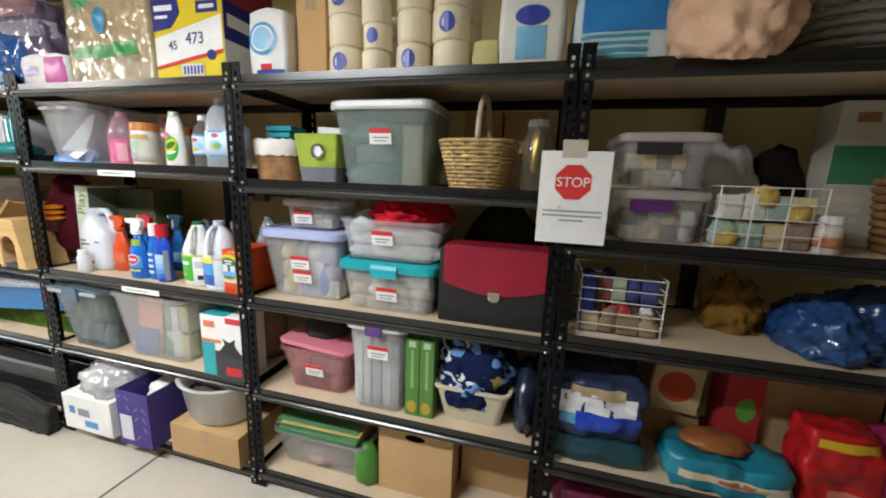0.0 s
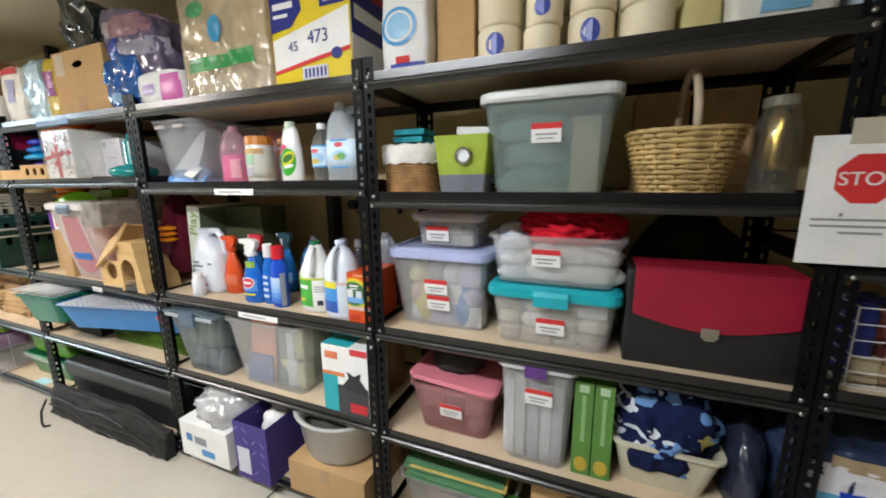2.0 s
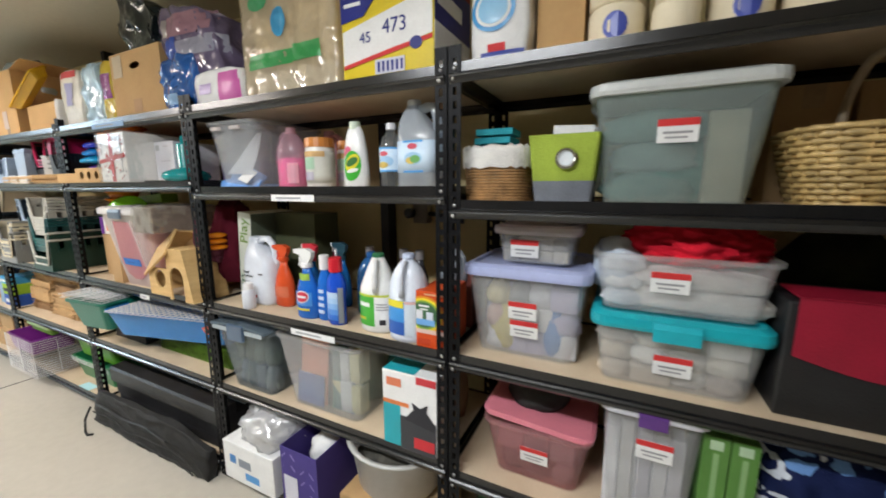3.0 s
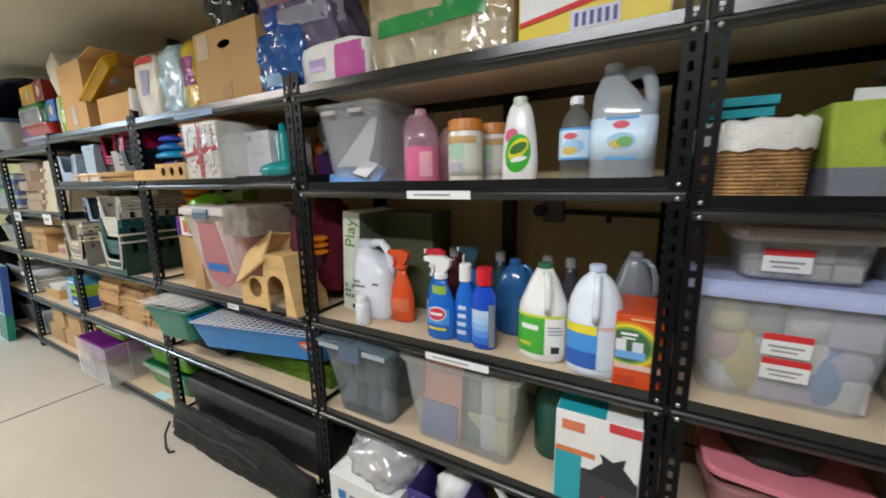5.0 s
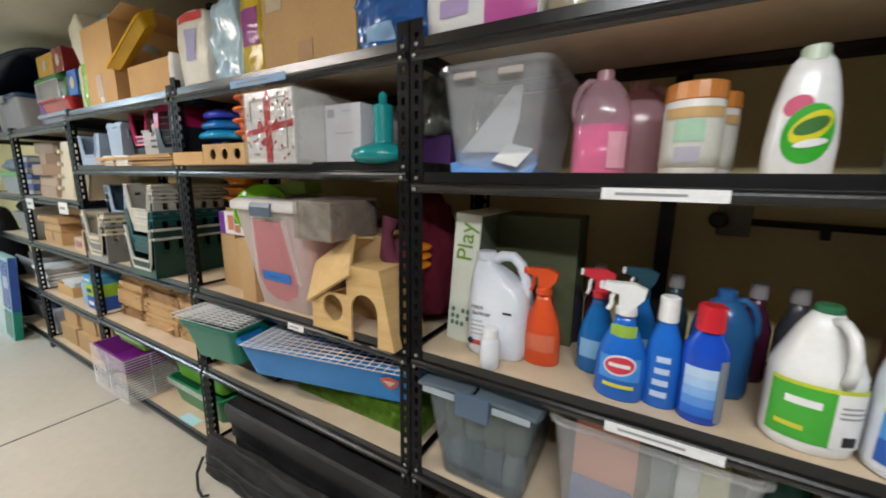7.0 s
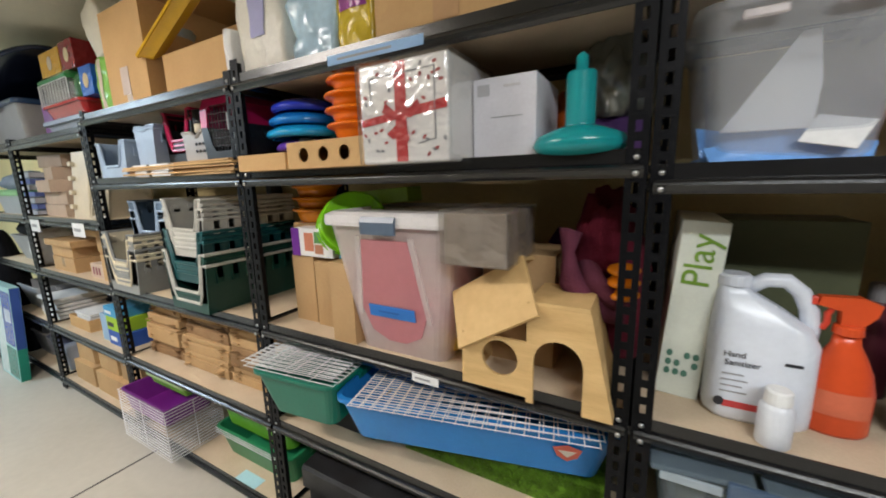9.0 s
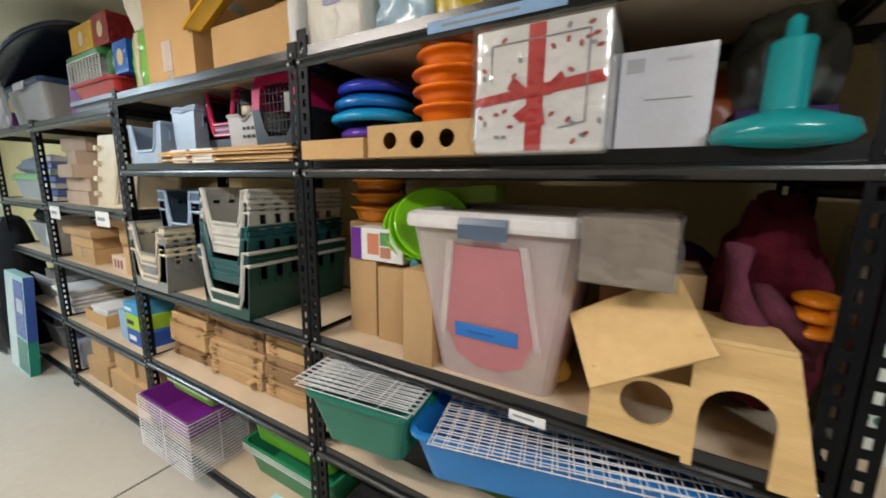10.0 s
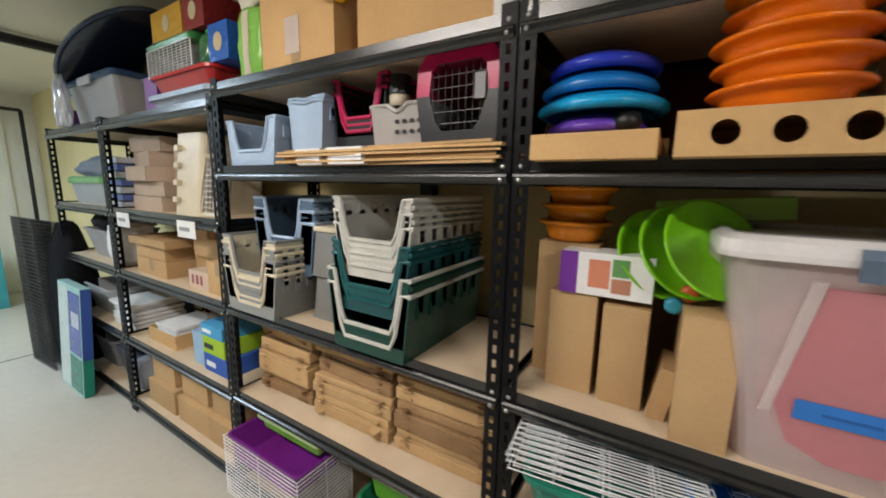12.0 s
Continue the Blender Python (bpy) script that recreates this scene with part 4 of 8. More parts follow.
packed("grey and tan odds in the small clear box", "supplies", 0.13, 0.335, 0.126, Z[2] + 0.297, 0.075, 4, 2, [(0.30, 0.28, 0.24), (0.50, 0.44, 0.34), (0.20, 0.22, 0.22)], 304, 0.05)
tote("small clear lidded box on the lavender lid", 0.105, 0.36, 0.10, Z[2] + 0.293, 0.22, 0.105, M_CLEAR, 0.012, M_MILK, 0.012, None, ((-0.03, 0.045),), group="labelled storage boxes")
filling("contents", "pale folded things inside the teal lidded box", "supplies", 0.6, 0.22, Z[2] + 0.006, 0.32, 0.26, 0.14, cloth(0.66, 0.60, 0.48), 11)
packed("tan and white folded things in the teal lidded box", "supplies", 0.435, 0.765, 0.066, Z[2] + 0.006, 0.145, 4, 3, [(0.62, 0.54, 0.40), (0.50, 0.38, 0.24), (0.66, 0.62, 0.54), (0.42, 0.32, 0.24)], 305, loose=0.85)
tote("clear storage box with bright teal lid", 0.408, 0.80, 0.03, Z[2], 0.36, 0.178, M_CLEAR, 0.02, plastic(0.01, 0.36, 0.42), 0.022, plastic(0.01, 0.40, 0.48), ((0.0, 0.072),), group="labelled storage boxes")
filling("folded_cloth", "pink and white cloth inside the open box", "cloth", 0.6, 0.24, Z[2] + 0.21, 0.32, 0.26, 0.08, cloth(0.78, 0.62, 0.62, (0.75, 0.40, 0.46)), 12)
filling("folded_cloth", "pale blue striped cloth stuffed in the open box", "cloth", 0.47, 0.2, Z[2] + 0.24, 0.15, 0.22, 0.14, cloth(0.55, 0.62, 0.70), 13, 0.18)
packed("pink and tan folded cloths in the open box", "cloth", 0.52, 0.77, 0.076, Z[2] + 0.208, 0.115, 1, 2, [(0.80, 0.40, 0.44), (0.60, 0.56, 0.50)], 306, name="folded_cloth", loose=1.0)
packed("white and pale blue folded cloths in the open box", "cloth", 0.435, 0.52, 0.076, Z[2] + 0.208, 0.14, 1, 3, [(0.72, 0.74, 0.78), (0.55, 0.62, 0.70)], 307, name="folded_cloth", loose=1.0)
tote("clear open storage box of cloth on the teal lid", 0.40, 0.805, 0.04, Z[2] + 0.202, 0.35, 0.152, M_CLEAR, 0.02, None, 0, None, ((-0.02, 0.085),), group="labelled storage boxes")
filling("red_cloth", "bright red folded cloth heaped on the open box", "cloth", 0.64, 0.22, Z[2] + 0.325, 0.32, 0.30, 0.115, cloth(0.60, 0.012, 0.03), 14, 0.16, 3.2, 5)
fc = thing("file_case", "black expanding file case with crimson flap and clasp", "file case", (1.012, 0.05, Z[2]))
part("body", box(-0.203, 0.0, 0, 0.203, 0.2, 0.275, 0.006), mat("black_leatherette", (0.012, 0.012, 0.013), 0.5, 0, 0.2, 10, 180, 0.25), fc)
flap = [(-0.185, 0.285), (0.185, 0.285), (0.185, 0.15)] + [(0.185 - 0.37 * k / 12, 0.15 - 0.035 * math.sin(math.pi * k / 12)) for k in range(1, 12)] + [(-0.185, 0.15)]
part("flap", extrude_y(flap, -0.006, -0.001), mat("crimson_leatherette", (0.30, 0.008, 0.03), 0.42, 0, 0.1, 8, 180, 0.2), fc, "crimson front flap")
part("flap_top", box(-0.185, -0.006, 0.281, 0.185, 0.12, 0.287, 0.002), mat("crimson_leatherette", (0.30, 0.008, 0.03), 0.42, 0, 0.1, 8, 180, 0.2), fc)
part("clasp", extrude_y([(-0.02, 0.13), (0.02, 0.13), (0.02, 0.105), (0.01, 0.095), (-0.01, 0.095), (-0.02, 0.105)], -0.012, -0.006), M_CHROME, fc, "brass clasp")
filling("camouflage_bag", "dark green camouflage bag behind the file case", "bag", 1.0, 0.36, Z[2], 0.36, 0.16, 0.40, cloth(0.035, 0.045, 0.02, (0.012, 0.014, 0.01)), 15, 0.12)

# fourth shelf
filling("contents", "dark reddish supplies inside the pink box", "supplies", 0.265, 0.2, Z[3] + 0.006, 0.24, 0.22, 0.13, cloth(0.20, 0.12, 0.11), 16)
packed("dark and pink odds in the pink box", "supplies", 0.145, 0.385, 0.092, Z[3] + 0.006, 0.14, 3, 2, [(0.14, 0.09, 0.09), (0.40, 0.20, 0.20), (0.30, 0.28, 0.27)], 308)
pk = tote("pink translucent box with lid lying askew", 0.095, 0.435, 0.045, Z[3], 0.3, 0.195, M_PINKT, 0.03, None, 0, None, ((0.0, 0.10),), group="labelled storage boxes")
part("lid", loft([[(x, y, z) for x, y in rounded(w, 0.3, 0.03)] for w, z in ((0.335, 0), (0.345, 0.012), (0.32, 0.018))]), plastic(0.70, 0.22, 0.28), pk, "pink lid", m=pose(0, 0.01, 0.2, 0, 4, 0))
filling("dark_bag", "dark grey soft bag on the pink box", "bag", 0.25, 0.21, Z[3] + 0.215, 0.2, 0.2, 0.12, cloth(0.05, 0.055, 0.05), 17)
filling("contents", "grey papers packed inside the tall clear box", "supplies", 0.56, 0.17, Z[3] + 0.006, 0.19, 0.22, 0.31, cloth(0.46, 0.46, 0.47, (0.28, 0.28, 0.32)), 18, 0.05)
packed("grey and lilac packets in the tall clear box", "supplies", 0.465, 0.66, 0.05, Z[3] + 0.006, 0.31, 5, 1, [(0.46, 0.46, 0.48), (0.34, 0.32, 0.38), (0.52, 0.50, 0.50), (0.40, 0.38, 0.36)], 309, 0.06, loose=0.0)
tote("tall clear box with white lid and purple latch", 0.445, 0.698, 0.010, Z[3], 0.3, 0.365, M_CLEAR, 0.02, plastic(0.62, 0.62, 0.66), 0.016, plastic(0.10, 0.03, 0.20), ((0.01, 0.255),), group="labelled storage boxes")
for gx in (0.716, 0.775):
    g = printed_box("slim_carton", "slim green printed carton standing upright", "carton", gx - 0.028, gx + 0.028, 0.045, Z[3], 0.2, 0.325, paper(0.10, 0.24, 0.05), 0.002)
    patch(g, -0.014, 0.29, 0.014, 0.315, paper(0.45, 0.6, 0.4))
    patch(g, -0.005, 0.12, 0.007, 0.28, paper(0.25, 0.42, 0.18))
    ellipse(g, 0, 0.04, 0.02, 0.026, paper(0.50, 0.36, 0.05))
tote("cream open plastic basket on the shelf", 0.80, 1.10, 0.035, Z[3], 0.3, 0.155, plastic(0.62, 0.58, 0.44), 0.03, name="plastic_basket", category="basket")


def blanket_material():
    m = mat("printed_fleece", (0.010, 0.016, 0.06), 0.95, 0, 0.1, 8, 200, 0.4, 0.1)
    nt = m.node_tree
    b = nt.nodes["Principled BSDF"]
    tc, warp = nt.nodes.new("ShaderNodeTexCoord"), nt.nodes.new("ShaderNodeTexNoise")
    vor = nt.nodes.new("ShaderNodeTexVoronoi")
    ramp, hue = nt.nodes.new("ShaderNodeValToRGB"), nt.nodes.new("ShaderNodeValToRGB")
    warp.inputs["Scale"].default_value = 4.0
    mix = nt.nodes.new("ShaderNodeMix")
    mix.data_type, mix.inputs["Factor"].default_value = "RGBA", 0.22
    mp = nt.nodes.new("ShaderNodeMapping")
    mp.inputs["Scale"].default_value = (1.0, 1.0, 1.7)
    nt.links.new(tc.outputs["Object"], mix.inputs["A"])
    nt.links.new(warp.outputs["Color"], mix.inputs["B"])
    nt.links.new(mix.outputs["Result"], mp.inputs["Vector"])
    nt.links.new(mp.outputs["Vector"], vor.inputs["Vector"])
    vor.inputs["Scale"].default_value = 11.0
    ramp.color_ramp.interpolation = "CONSTANT"
    for e, (p, c) in zip((ramp.color_ramp.elements[0], ramp.color_ramp.elements[1]), ((0.0, 1.0), (0.36, 0.0))):
        e.position, e.color = p, (c, c, c, 1)
    hue.color_ramp.interpolation = "CONSTANT"
    hue.color_ramp.elements[0].color = (0.15, 0.30, 0.60, 1)
    hue.color_ramp.elements[1].position, hue.color_ramp.elements[1].color = 0.45, (0.62, 0.66, 0.72, 1)
    e = hue.color_ramp.elements.new(0.72)
    e.color = (0.50, 0.42, 0.14, 1)
    e = hue.color_ramp.elements.new(0.8)
    e.color = (0.01, 0.016, 0.06, 1)
    nt.links.new(vor.outputs["Distance"], ramp.inputs["Fac"])
    nt.links.new(vor.outputs["Color"], hue.inputs["Fac"])
    out = nt.nodes.new("ShaderNodeMix")
    out.data_type = "RGBA"
    out.inputs["A"].default_value = (0.010, 0.016, 0.06, 1)
    nt.links.new(hue.outputs["Color"], out.inputs["B"])
    nt.links.new(ramp.outputs["Color"], out.inputs["Factor"])
    nt.links.new(out.outputs["Result"], b.inputs["Base Color"])
    return m


filling("fleece_blanket", "rolled navy fleece blanket with pale printed shapes", "blanket", 0.94, 0.185, Z[3] + 0.07, 0.33, 0.30, 0.30, blanket_material(), 19, 0.16, 1.8, 5)
filling("grey_bag", "grey crumpled bag beside the cream basket", "bag", 1.15, 0.17, Z[3], 0.1, 0.27, 0.25, film(0.02, 0.026, 0.05, 0.2), 20, 0.16)

# bottom shelf
filling("contents", "pinkish papers inside the low clear box", "supplies", 0.28, 0.22, Z[4] + 0.006, 0.36, 0.28, 0.13, cloth(0.45, 0.33, 0.32), 21)
tote("low clear box heaped with coloured folders", 0.035, 0.51, 0.05, Z[4], 0.38, 0.175, M_CLEAR, 0.03)
stack_sheets("folders", "green and yellow card folders lying on the box", "folder", 0.07, 0.47, 0.06, Z[4] + 0.177, 0.3, 0.055, 7, [paper(0.10, 0.25, 0.12), paper(0.62, 0.48, 0.15), paper(0.10, 0.25, 0.12), paper(0.35, 0.5, 0.2)], 0.02, 9, "folder")
carton("dark green flat box leaning behind the folders", 0.08, 0.5, 0.32, Z[4] + 0.235, 0.08, 0.1, paper(0.03, 0.09, 0.07), tape=False, name="flat_box")
filling("green_bag", "small bright green bag beside the carton", "bag", 0.5, 0.1, Z[4], 0.13, 0.1, 0.18, plastic(0.06, 0.22, 0.03), 22, 0.06)
carton("brown cardboard box with a hand hole", 0.563, 0.885, 0.075, Z[4], 0.26, 0.345, hole=True)
carton("dark brown cardboard box at the back", 0.90, 1.19, 0.2, Z[4], 0.22, 0.30)

# ---- rack at the shaded end ----
Z = [shelf(S0, i) for i in range(5)]
tp = soft_pack("wrapped_pack", "blue and white film wrapped paper pack", "paper pack", 1.20, 1.46, 0.05, Z[0], 0.25, 0.22, paper(0.55, 0.66, 0.72), 24, 0.01)
patch(tp, -0.11, 0.09, 0.11, 0.19, plastic(0.02, 0.22, 0.60), -0.148)
for k in range(4):
    patch(tp, -0.11, 0.02 + k * 0.018, 0.07, 0.029 + k * 0.018, plastic(0.05, 0.36, 0.50), -0.146)
bm = lump(0.27, 0.44, 0.25, 0.15, 2.0, 25, 5)
for v in bm.verts:
    v.co.z -= 0.42 * max(0.0, -0.085 - v.co.y) * (1 if v.co.z < 0.12 else 0.5)
    v.co += 0.005 * noise.noise_vector(v.co * 60)
fleece = new("fleece_blanket", link_mesh("fleece_blanket", bm, cloth(0.74, 0.50, 0.34, (0.62, 0.37, 0.25)), True))
fleece.matrix_basis = pose(1.58, 0.055, Z[0])
tagged(fleece, "peach fleece bundle drooping over the shelf edge", "blanket")
filling("fleece_blanket", "dark red cloth on the peach fleece", "cloth", 1.63, 0.16, Z[0] + 0.2, 0.2, 0.2, 0.1, cloth(0.28, 0.02, 0.03), 26)
wicker_basket("round grey wire basket with white rim", 1.76, 2.2, 0.02, Z[0], 0.4, 0.2, 8, plastic(0.22, 0.21, 0.19), 26, 0.86, name="round_basket")
for k, (lab, cc) in enumerate((("clear drawer bin with purple label, lower one", (0.10, 0.02, 0.14)), ("clear drawer bin with black label, upper one", (0.02, 0.02, 0.02)))):
    b = tote(lab, 1.365, 1.63, 0.05, Z[1] + k * 0.168, 0.3, 0.15, M_CLEAR, 0.012, M_MILK, 0.012, name="drawer_bin")
    patch(b, -0.09, 0.095, 0.03, 0.13, paper(*cc), -0.156)
    filling("parts_bundle", "yellow and white odds inside the drawer bin", "supplies", 1.49, 0.2, Z[1] + 0.006 + k * 0.168, 0.2, 0.22, 0.10, cloth(0.55, 0.45, 0.25, (0.3, 0.28, 0.2)), 30 + k, 0.2)
    packed("yellow, tan and white odds in the drawer bin", "supplies", 1.395, 1.60, 0.075, Z[1] + 0.006 + k * 0.168, 0.10, 5, 2, [(0.85, 0.52, 0.02), (0.55, 0.40, 0.18), (0.16, 0.11, 0.06), (0.66, 0.60, 0.48)], 320 + k, 0.05)
filling("plastic_bag", "crumpled white plastic bag at the shelf back", "bag", 1.74, 0.345, Z[1] + 0.0, 0.25, 0.12, 0.33, foggy("thin_white_plastic", (0.86, 0.86, 0.9), 0.12, 0.3, 0.5), 33, 0.16, 2.5, 4)
wire_basket("white wire basket holding small packets", 1.645, 1.90, 0.05, Z[1], 0.24, 0.18, 3, 4)
for k in range(7):
    filling("small_packet", "small pale packet lying in the wire basket", "packet", 1.69 + 0.027 * k, 0.1 + 0.03 * (k % 3), Z[1] + 0.005 + 0.04 * (k % 4), 0.07, 0.09, 0.06, cloth(*((0.6, 0.42, 0.12), (0.62, 0.6, 0.55), (0.25, 0.4, 0.32))[k % 3]), 40 + k, 0.2)
filling("dark_bag", "dark brown cloth bag against the back wall", "bag", 1.93, 0.40, Z[1], 0.2, 0.1, 0.33, cloth(0.02, 0.014, 0.012), 48, 0.12)
packed("small green, white and brown packets in the wire basket", "packet", 1.655, 1.89, 0.06, Z[1] + 0.006, 0.16, 4, 2, [(0.28, 0.42, 0.34), (0.62, 0.60, 0.54), (0.36, 0.20, 0.12), (0.60, 0.44, 0.16)], 330, 0.05, "small_packet", 0.2)
gw = printed_box("tall_carton", "tall white and green printed carton", "carton", 2.03, 2.175, 0.30, Z[1], 0.10, 0.455, paper(0.62, 0.58, 0.48))
patch(gw, -0.0725, 0.2, 0.0725, 0.32, paper(0.06, 0.28, 0.15))
for k in range(4):
    patch(gw, -0.04, 0.04 + 0.035 * k, 0.03, 0.055 + 0.035 * k, paper(0.7, 0.66, 0.55))
patch(gw, -0.03, 0.39, 0.03, 0.42, paper(0.35, 0.18, 0.08))
bottle("pill_bottle", "small white and orange medicine bottle", "bottle", 1.935, 0.09, Z[1], [(0.033, 0), (0.035, 0.004), (0.035, 0.075), (0.03, 0.085)], plastic(0.65, 0.6, 0.5), (0.032, 0.085, 0.108), M_WHITE, wrap=(0.02, 0.05, paper(0.5, 0.2, 0.1)))
wicker_basket("brown woven basket on the shaded shelf", 2.10, 2.42, 0.03, Z[1], 0.24, 0.22, 9, M_WICKER, 22, 0.85)

wire_basket("white wire basket holding food packets", 1.296, 1.546, 0.05, Z[2], 0.26, 0.2, 1, 5)
for k, (cc, sz) in enumerate((((0.02, 0.03, 0.16), 0.2), ((0.30, 0.36, 0.22), 0.17), ((0.05, 0.07, 0.30), 0.19), ((0.35, 0.04, 0.03), 0.1), ((0.34, 0.20, 0.05), 0.08), ((0.3, 0.18, 0.05), 0.08))):
    soft_pack("food_packet", "printed food packet standing in the wire basket", "packet", 1.305 + 0.038 * k, 1.345 + 0.038 * k, 0.07 + 0.05 * (k % 3), Z[2] + 0.004, 0.07, sz, paper(*cc, 0.35), 50 + k, 0.004, cuts=5)
packed("tan and brown food packets along the foot of the basket", "packet", 1.305, 1.54, 0.055, Z[2] + 0.006, 0.075, 4, 1, [(0.40, 0.27, 0.10), (0.30, 0.18, 0.06), (0.46, 0.36, 0.16)], 331, 0.03, "food_packet", 0.6)
packed("navy, pale green and white food packets in the wire basket", "packet", 1.305, 1.54, 0.10, Z[2] + 0.006, 0.18, 5, 2, [(0.03, 0.04, 0.22), (0.03, 0.05, 0.26), (0.34, 0.44, 0.26), (0.62, 0.62, 0.62), (0.36, 0.05, 0.04)], 332, 0.05, "food_packet", 0.5)
filling("yellow_cloth", "crumpled ochre cloth at the shelf back", "cloth", 1.83, 0.3, Z[2], 0.16, 0.16, 0.17, cloth(0.26, 0.14, 0.025), 60, 0.34, 3.2, 4)
for k, (x, s) in enumerate(((2.02, 0.22), (2.17, 0.28), (2.32, 0.24))):
    filling("blue_bag", "crumpled shiny blue plastic bag", "bag", x, 0.17 + 0.03 * k, Z[2], s, 0.28, 0.17 + 0.03 * k, film(0.015, 0.06, 0.19, 0.13), 61 + k, 0.15, 3.4, 5)

pb = soft_pack("food_bag", "white and blue printed food bag lying down", "bag", 1.22, 1.54, 0.05, Z[3] + 0.09, 0.3, 0.21, paper(0.03, 0.045, 0.10, 0.25), 66, 0.024, cuts=14)
patch(pb, -0.14, 0.10, 0.13, 0.175, paper(0.74, 0.74, 0.78, 0.3))
patch(pb, -0.08, 0.165, 0.09, 0.20, paper(0.40, 0.30, 0.18, 0.3))
patch(pb, -0.06, 0.045, 0.15, 0.11, film(0.02, 0.06, 0.48))
patch(pb, -0.11, 0.06, -0.02, 0.10, plastic(0.1, 0.35, 0.55), -0.174)
soft_pack("food_bag", "dark teal printed bag under the white one", "bag", 1.235, 1.56, 0.04, Z[3], 0.3, 0.088, paper(0.015, 0.06, 0.08, 0.3), 67, 0.008)
cd = printed_box("patterned_card", "cream card with a red printed star leaning back", "card", 1.59, 1.755, 0.22, Z[3] + 0.15, 0.02, 0.19, paper(0.50, 0.38, 0.20), ry=4)
ellipse(cd, 0, 0.1, 0.06, 0.06, paper(0.50, 0.06, 0.02))
carton("plain brown carton behind the cards", 1.58, 1.78, 0.25, Z[3], 0.18, 0.15, tape=False)
rg = printed_box("printed_carton", "red and green printed carton", "carton", 1.835, 1.95, 0.22, Z[3], 0.12, 0.345, paper(0.42, 0.03, 0.03))
ellipse(rg, 0.01, 0.2, 0.03, 0.045, paper(0.12, 0.35, 0.05))
carton("brown cardboard box behind the red bag", 1.97, 2.3, 0.26, Z[3], 0.18, 0.36)
bb = soft_pack("food_bag", "teal blue printed bag with a cream stripe", "bag", 1.63, 1.97, 0.02, Z[3], 0.16, 0.105, paper(0.015, 0.20, 0.28, 0.3), 68, 0.020, cuts=14)
patch(bb, -0.15, 0.045, 0.09, 0.072, paper(0.6, 0.5, 0.35), -0.118)
patch(bb, 0.09, 0.03, 0.15, 0.075, paper(0.6, 0.55, 0.45))
patch(bb, -0.04, 0.05, 0.05, 0.066, paper(0.30, 0.12, 0.06))
filling("orange_packet", "crumpled orange packet on the teal bag", "packet", 1.78, 0.12, Z[3] + 0.108, 0.2, 0.12, 0.045, paper(0.28, 0.10, 0.03, 0.35), 69, 0.15)
rb = soft_pack("food_bag", "red printed bag with a yellow top band", "bag", 2.0, 2.18, 0.05, Z[3], 0.12, 0.26, paper(0.46, 0.012, 0.015, 0.3), 70, 0.020, cuts=14)
patch(rb, -0.07, 0.10, 0.06, 0.15, paper(0.30, 0.02, 0.02))
patch(rb, -0.03, 0.03, 0.07, 0.08, paper(0.50, 0.16, 0.12))
patch(rb, -0.085, 0.22, 0.085, 0.248, paper(0.65, 0.42, 0.02), -0.112)
soft_pack("food_bag", "magenta pink printed bag", "bag", 2.19, 2.37, 0.06, Z[3], 0.14, 0.25, paper(0.42, 0.03, 0.14, 0.3), 71, 0.020)
soft_pack("food_bag", "maroon printed bag on the bottom shelf", "bag", 1.3, 1.75, 0.06, Z[4], 0.3, 0.2, paper(0.16, 0.02, 0.06, 0.35), 72, 0.012)
soft_pack("food_bag", "brown paper bag on the bottom shelf", "bag", 1.8, 2.3, 0.06, Z[4], 0.3, 0.22, paper(0.25, 0.15, 0.07, 0.5), 73, 0.012)

sign = thing("stop_sign", "white paper notice with a red stop octagon", "notice", (1.237, -0.0135, 1.373))
part("sheet", box(-0.101, -0.001, -0.138, 0.101, 0, 0.138), M_WHITE, sign)
oct_ = [(0.055 * math.cos(radians(22.5 + 45 * k)) - 0.004, 0.047 + 0.055 * math.sin(radians(22.5 + 45 * k))) for k in range(8)]
part("octagon", extrude_y(oct_, -0.0022, -0.0012), M_RED, sign, "red printed octagon")
words(sign, "STOP", -0.004, 0.046, 0.040, M_WHITE, -0.0028)
for k, (a, b) in enumerate(((-0.085, 0.085), (-0.085, 0.085), (-0.035, 0.035))):
    patch(sign, a, -0.042 - 0.014 * k, b, -0.037 - 0.014 * k, M_GREY, -0.0022, "print_line")
part("tape", box(-0.042, -0.0026, 0.119, 0.028, -0.0012, 0.17), paper(0.50, 0.46, 0.36), sign, "strip of masking tape")

# ---- rack of cleaning supplies ----
Z = [shelf(S, i) for i in range(5)]
# top shelf
pp = soft_pack("napkin_pack", "white and magenta wrapped napkin pack", "paper pack", -1.20, -0.90, 0.03, Z[0], 0.2, 0.135, M_WHITE, 80, 0.006)
patch(pp, 0.02, 0.005, 0.145, 0.12, plastic(0.55, 0.10, 0.36), -0.118)
patch(pp, -0.1, 0.045, -0.02, 0.085, plastic(0.45, 0.35, 0.6), -0.116)
bg = soft_pack("diaper_pack", "mauve, grey and blue film wrapped pack slumped on others", "paper pack", -1.385, -1.02, 0.06, Z[0] + 0.12, 0.2, 0.30, film(0.15, 0.12, 0.21, 0.12), 81, 0.016, cuts=16, shear=(-0.28, -0.2))
patch(bg, -0.15, 0.10, 0.15, 0.17, paper(0.30, 0.30, 0.38, 0.12))
patch(bg, -0.19, 0.19, 0.10, 0.275, paper(0.32, 0.17, 0.22, 0.12))
patch(bg, -0.19, 0.08, -0.12, 0.19, plastic(0.015, 0.06, 0.36, 0.12))
patch(bg, -0.22, 0.2, -0.15, 0.27, paper(0.42, 0.38, 0.37, 0.15))
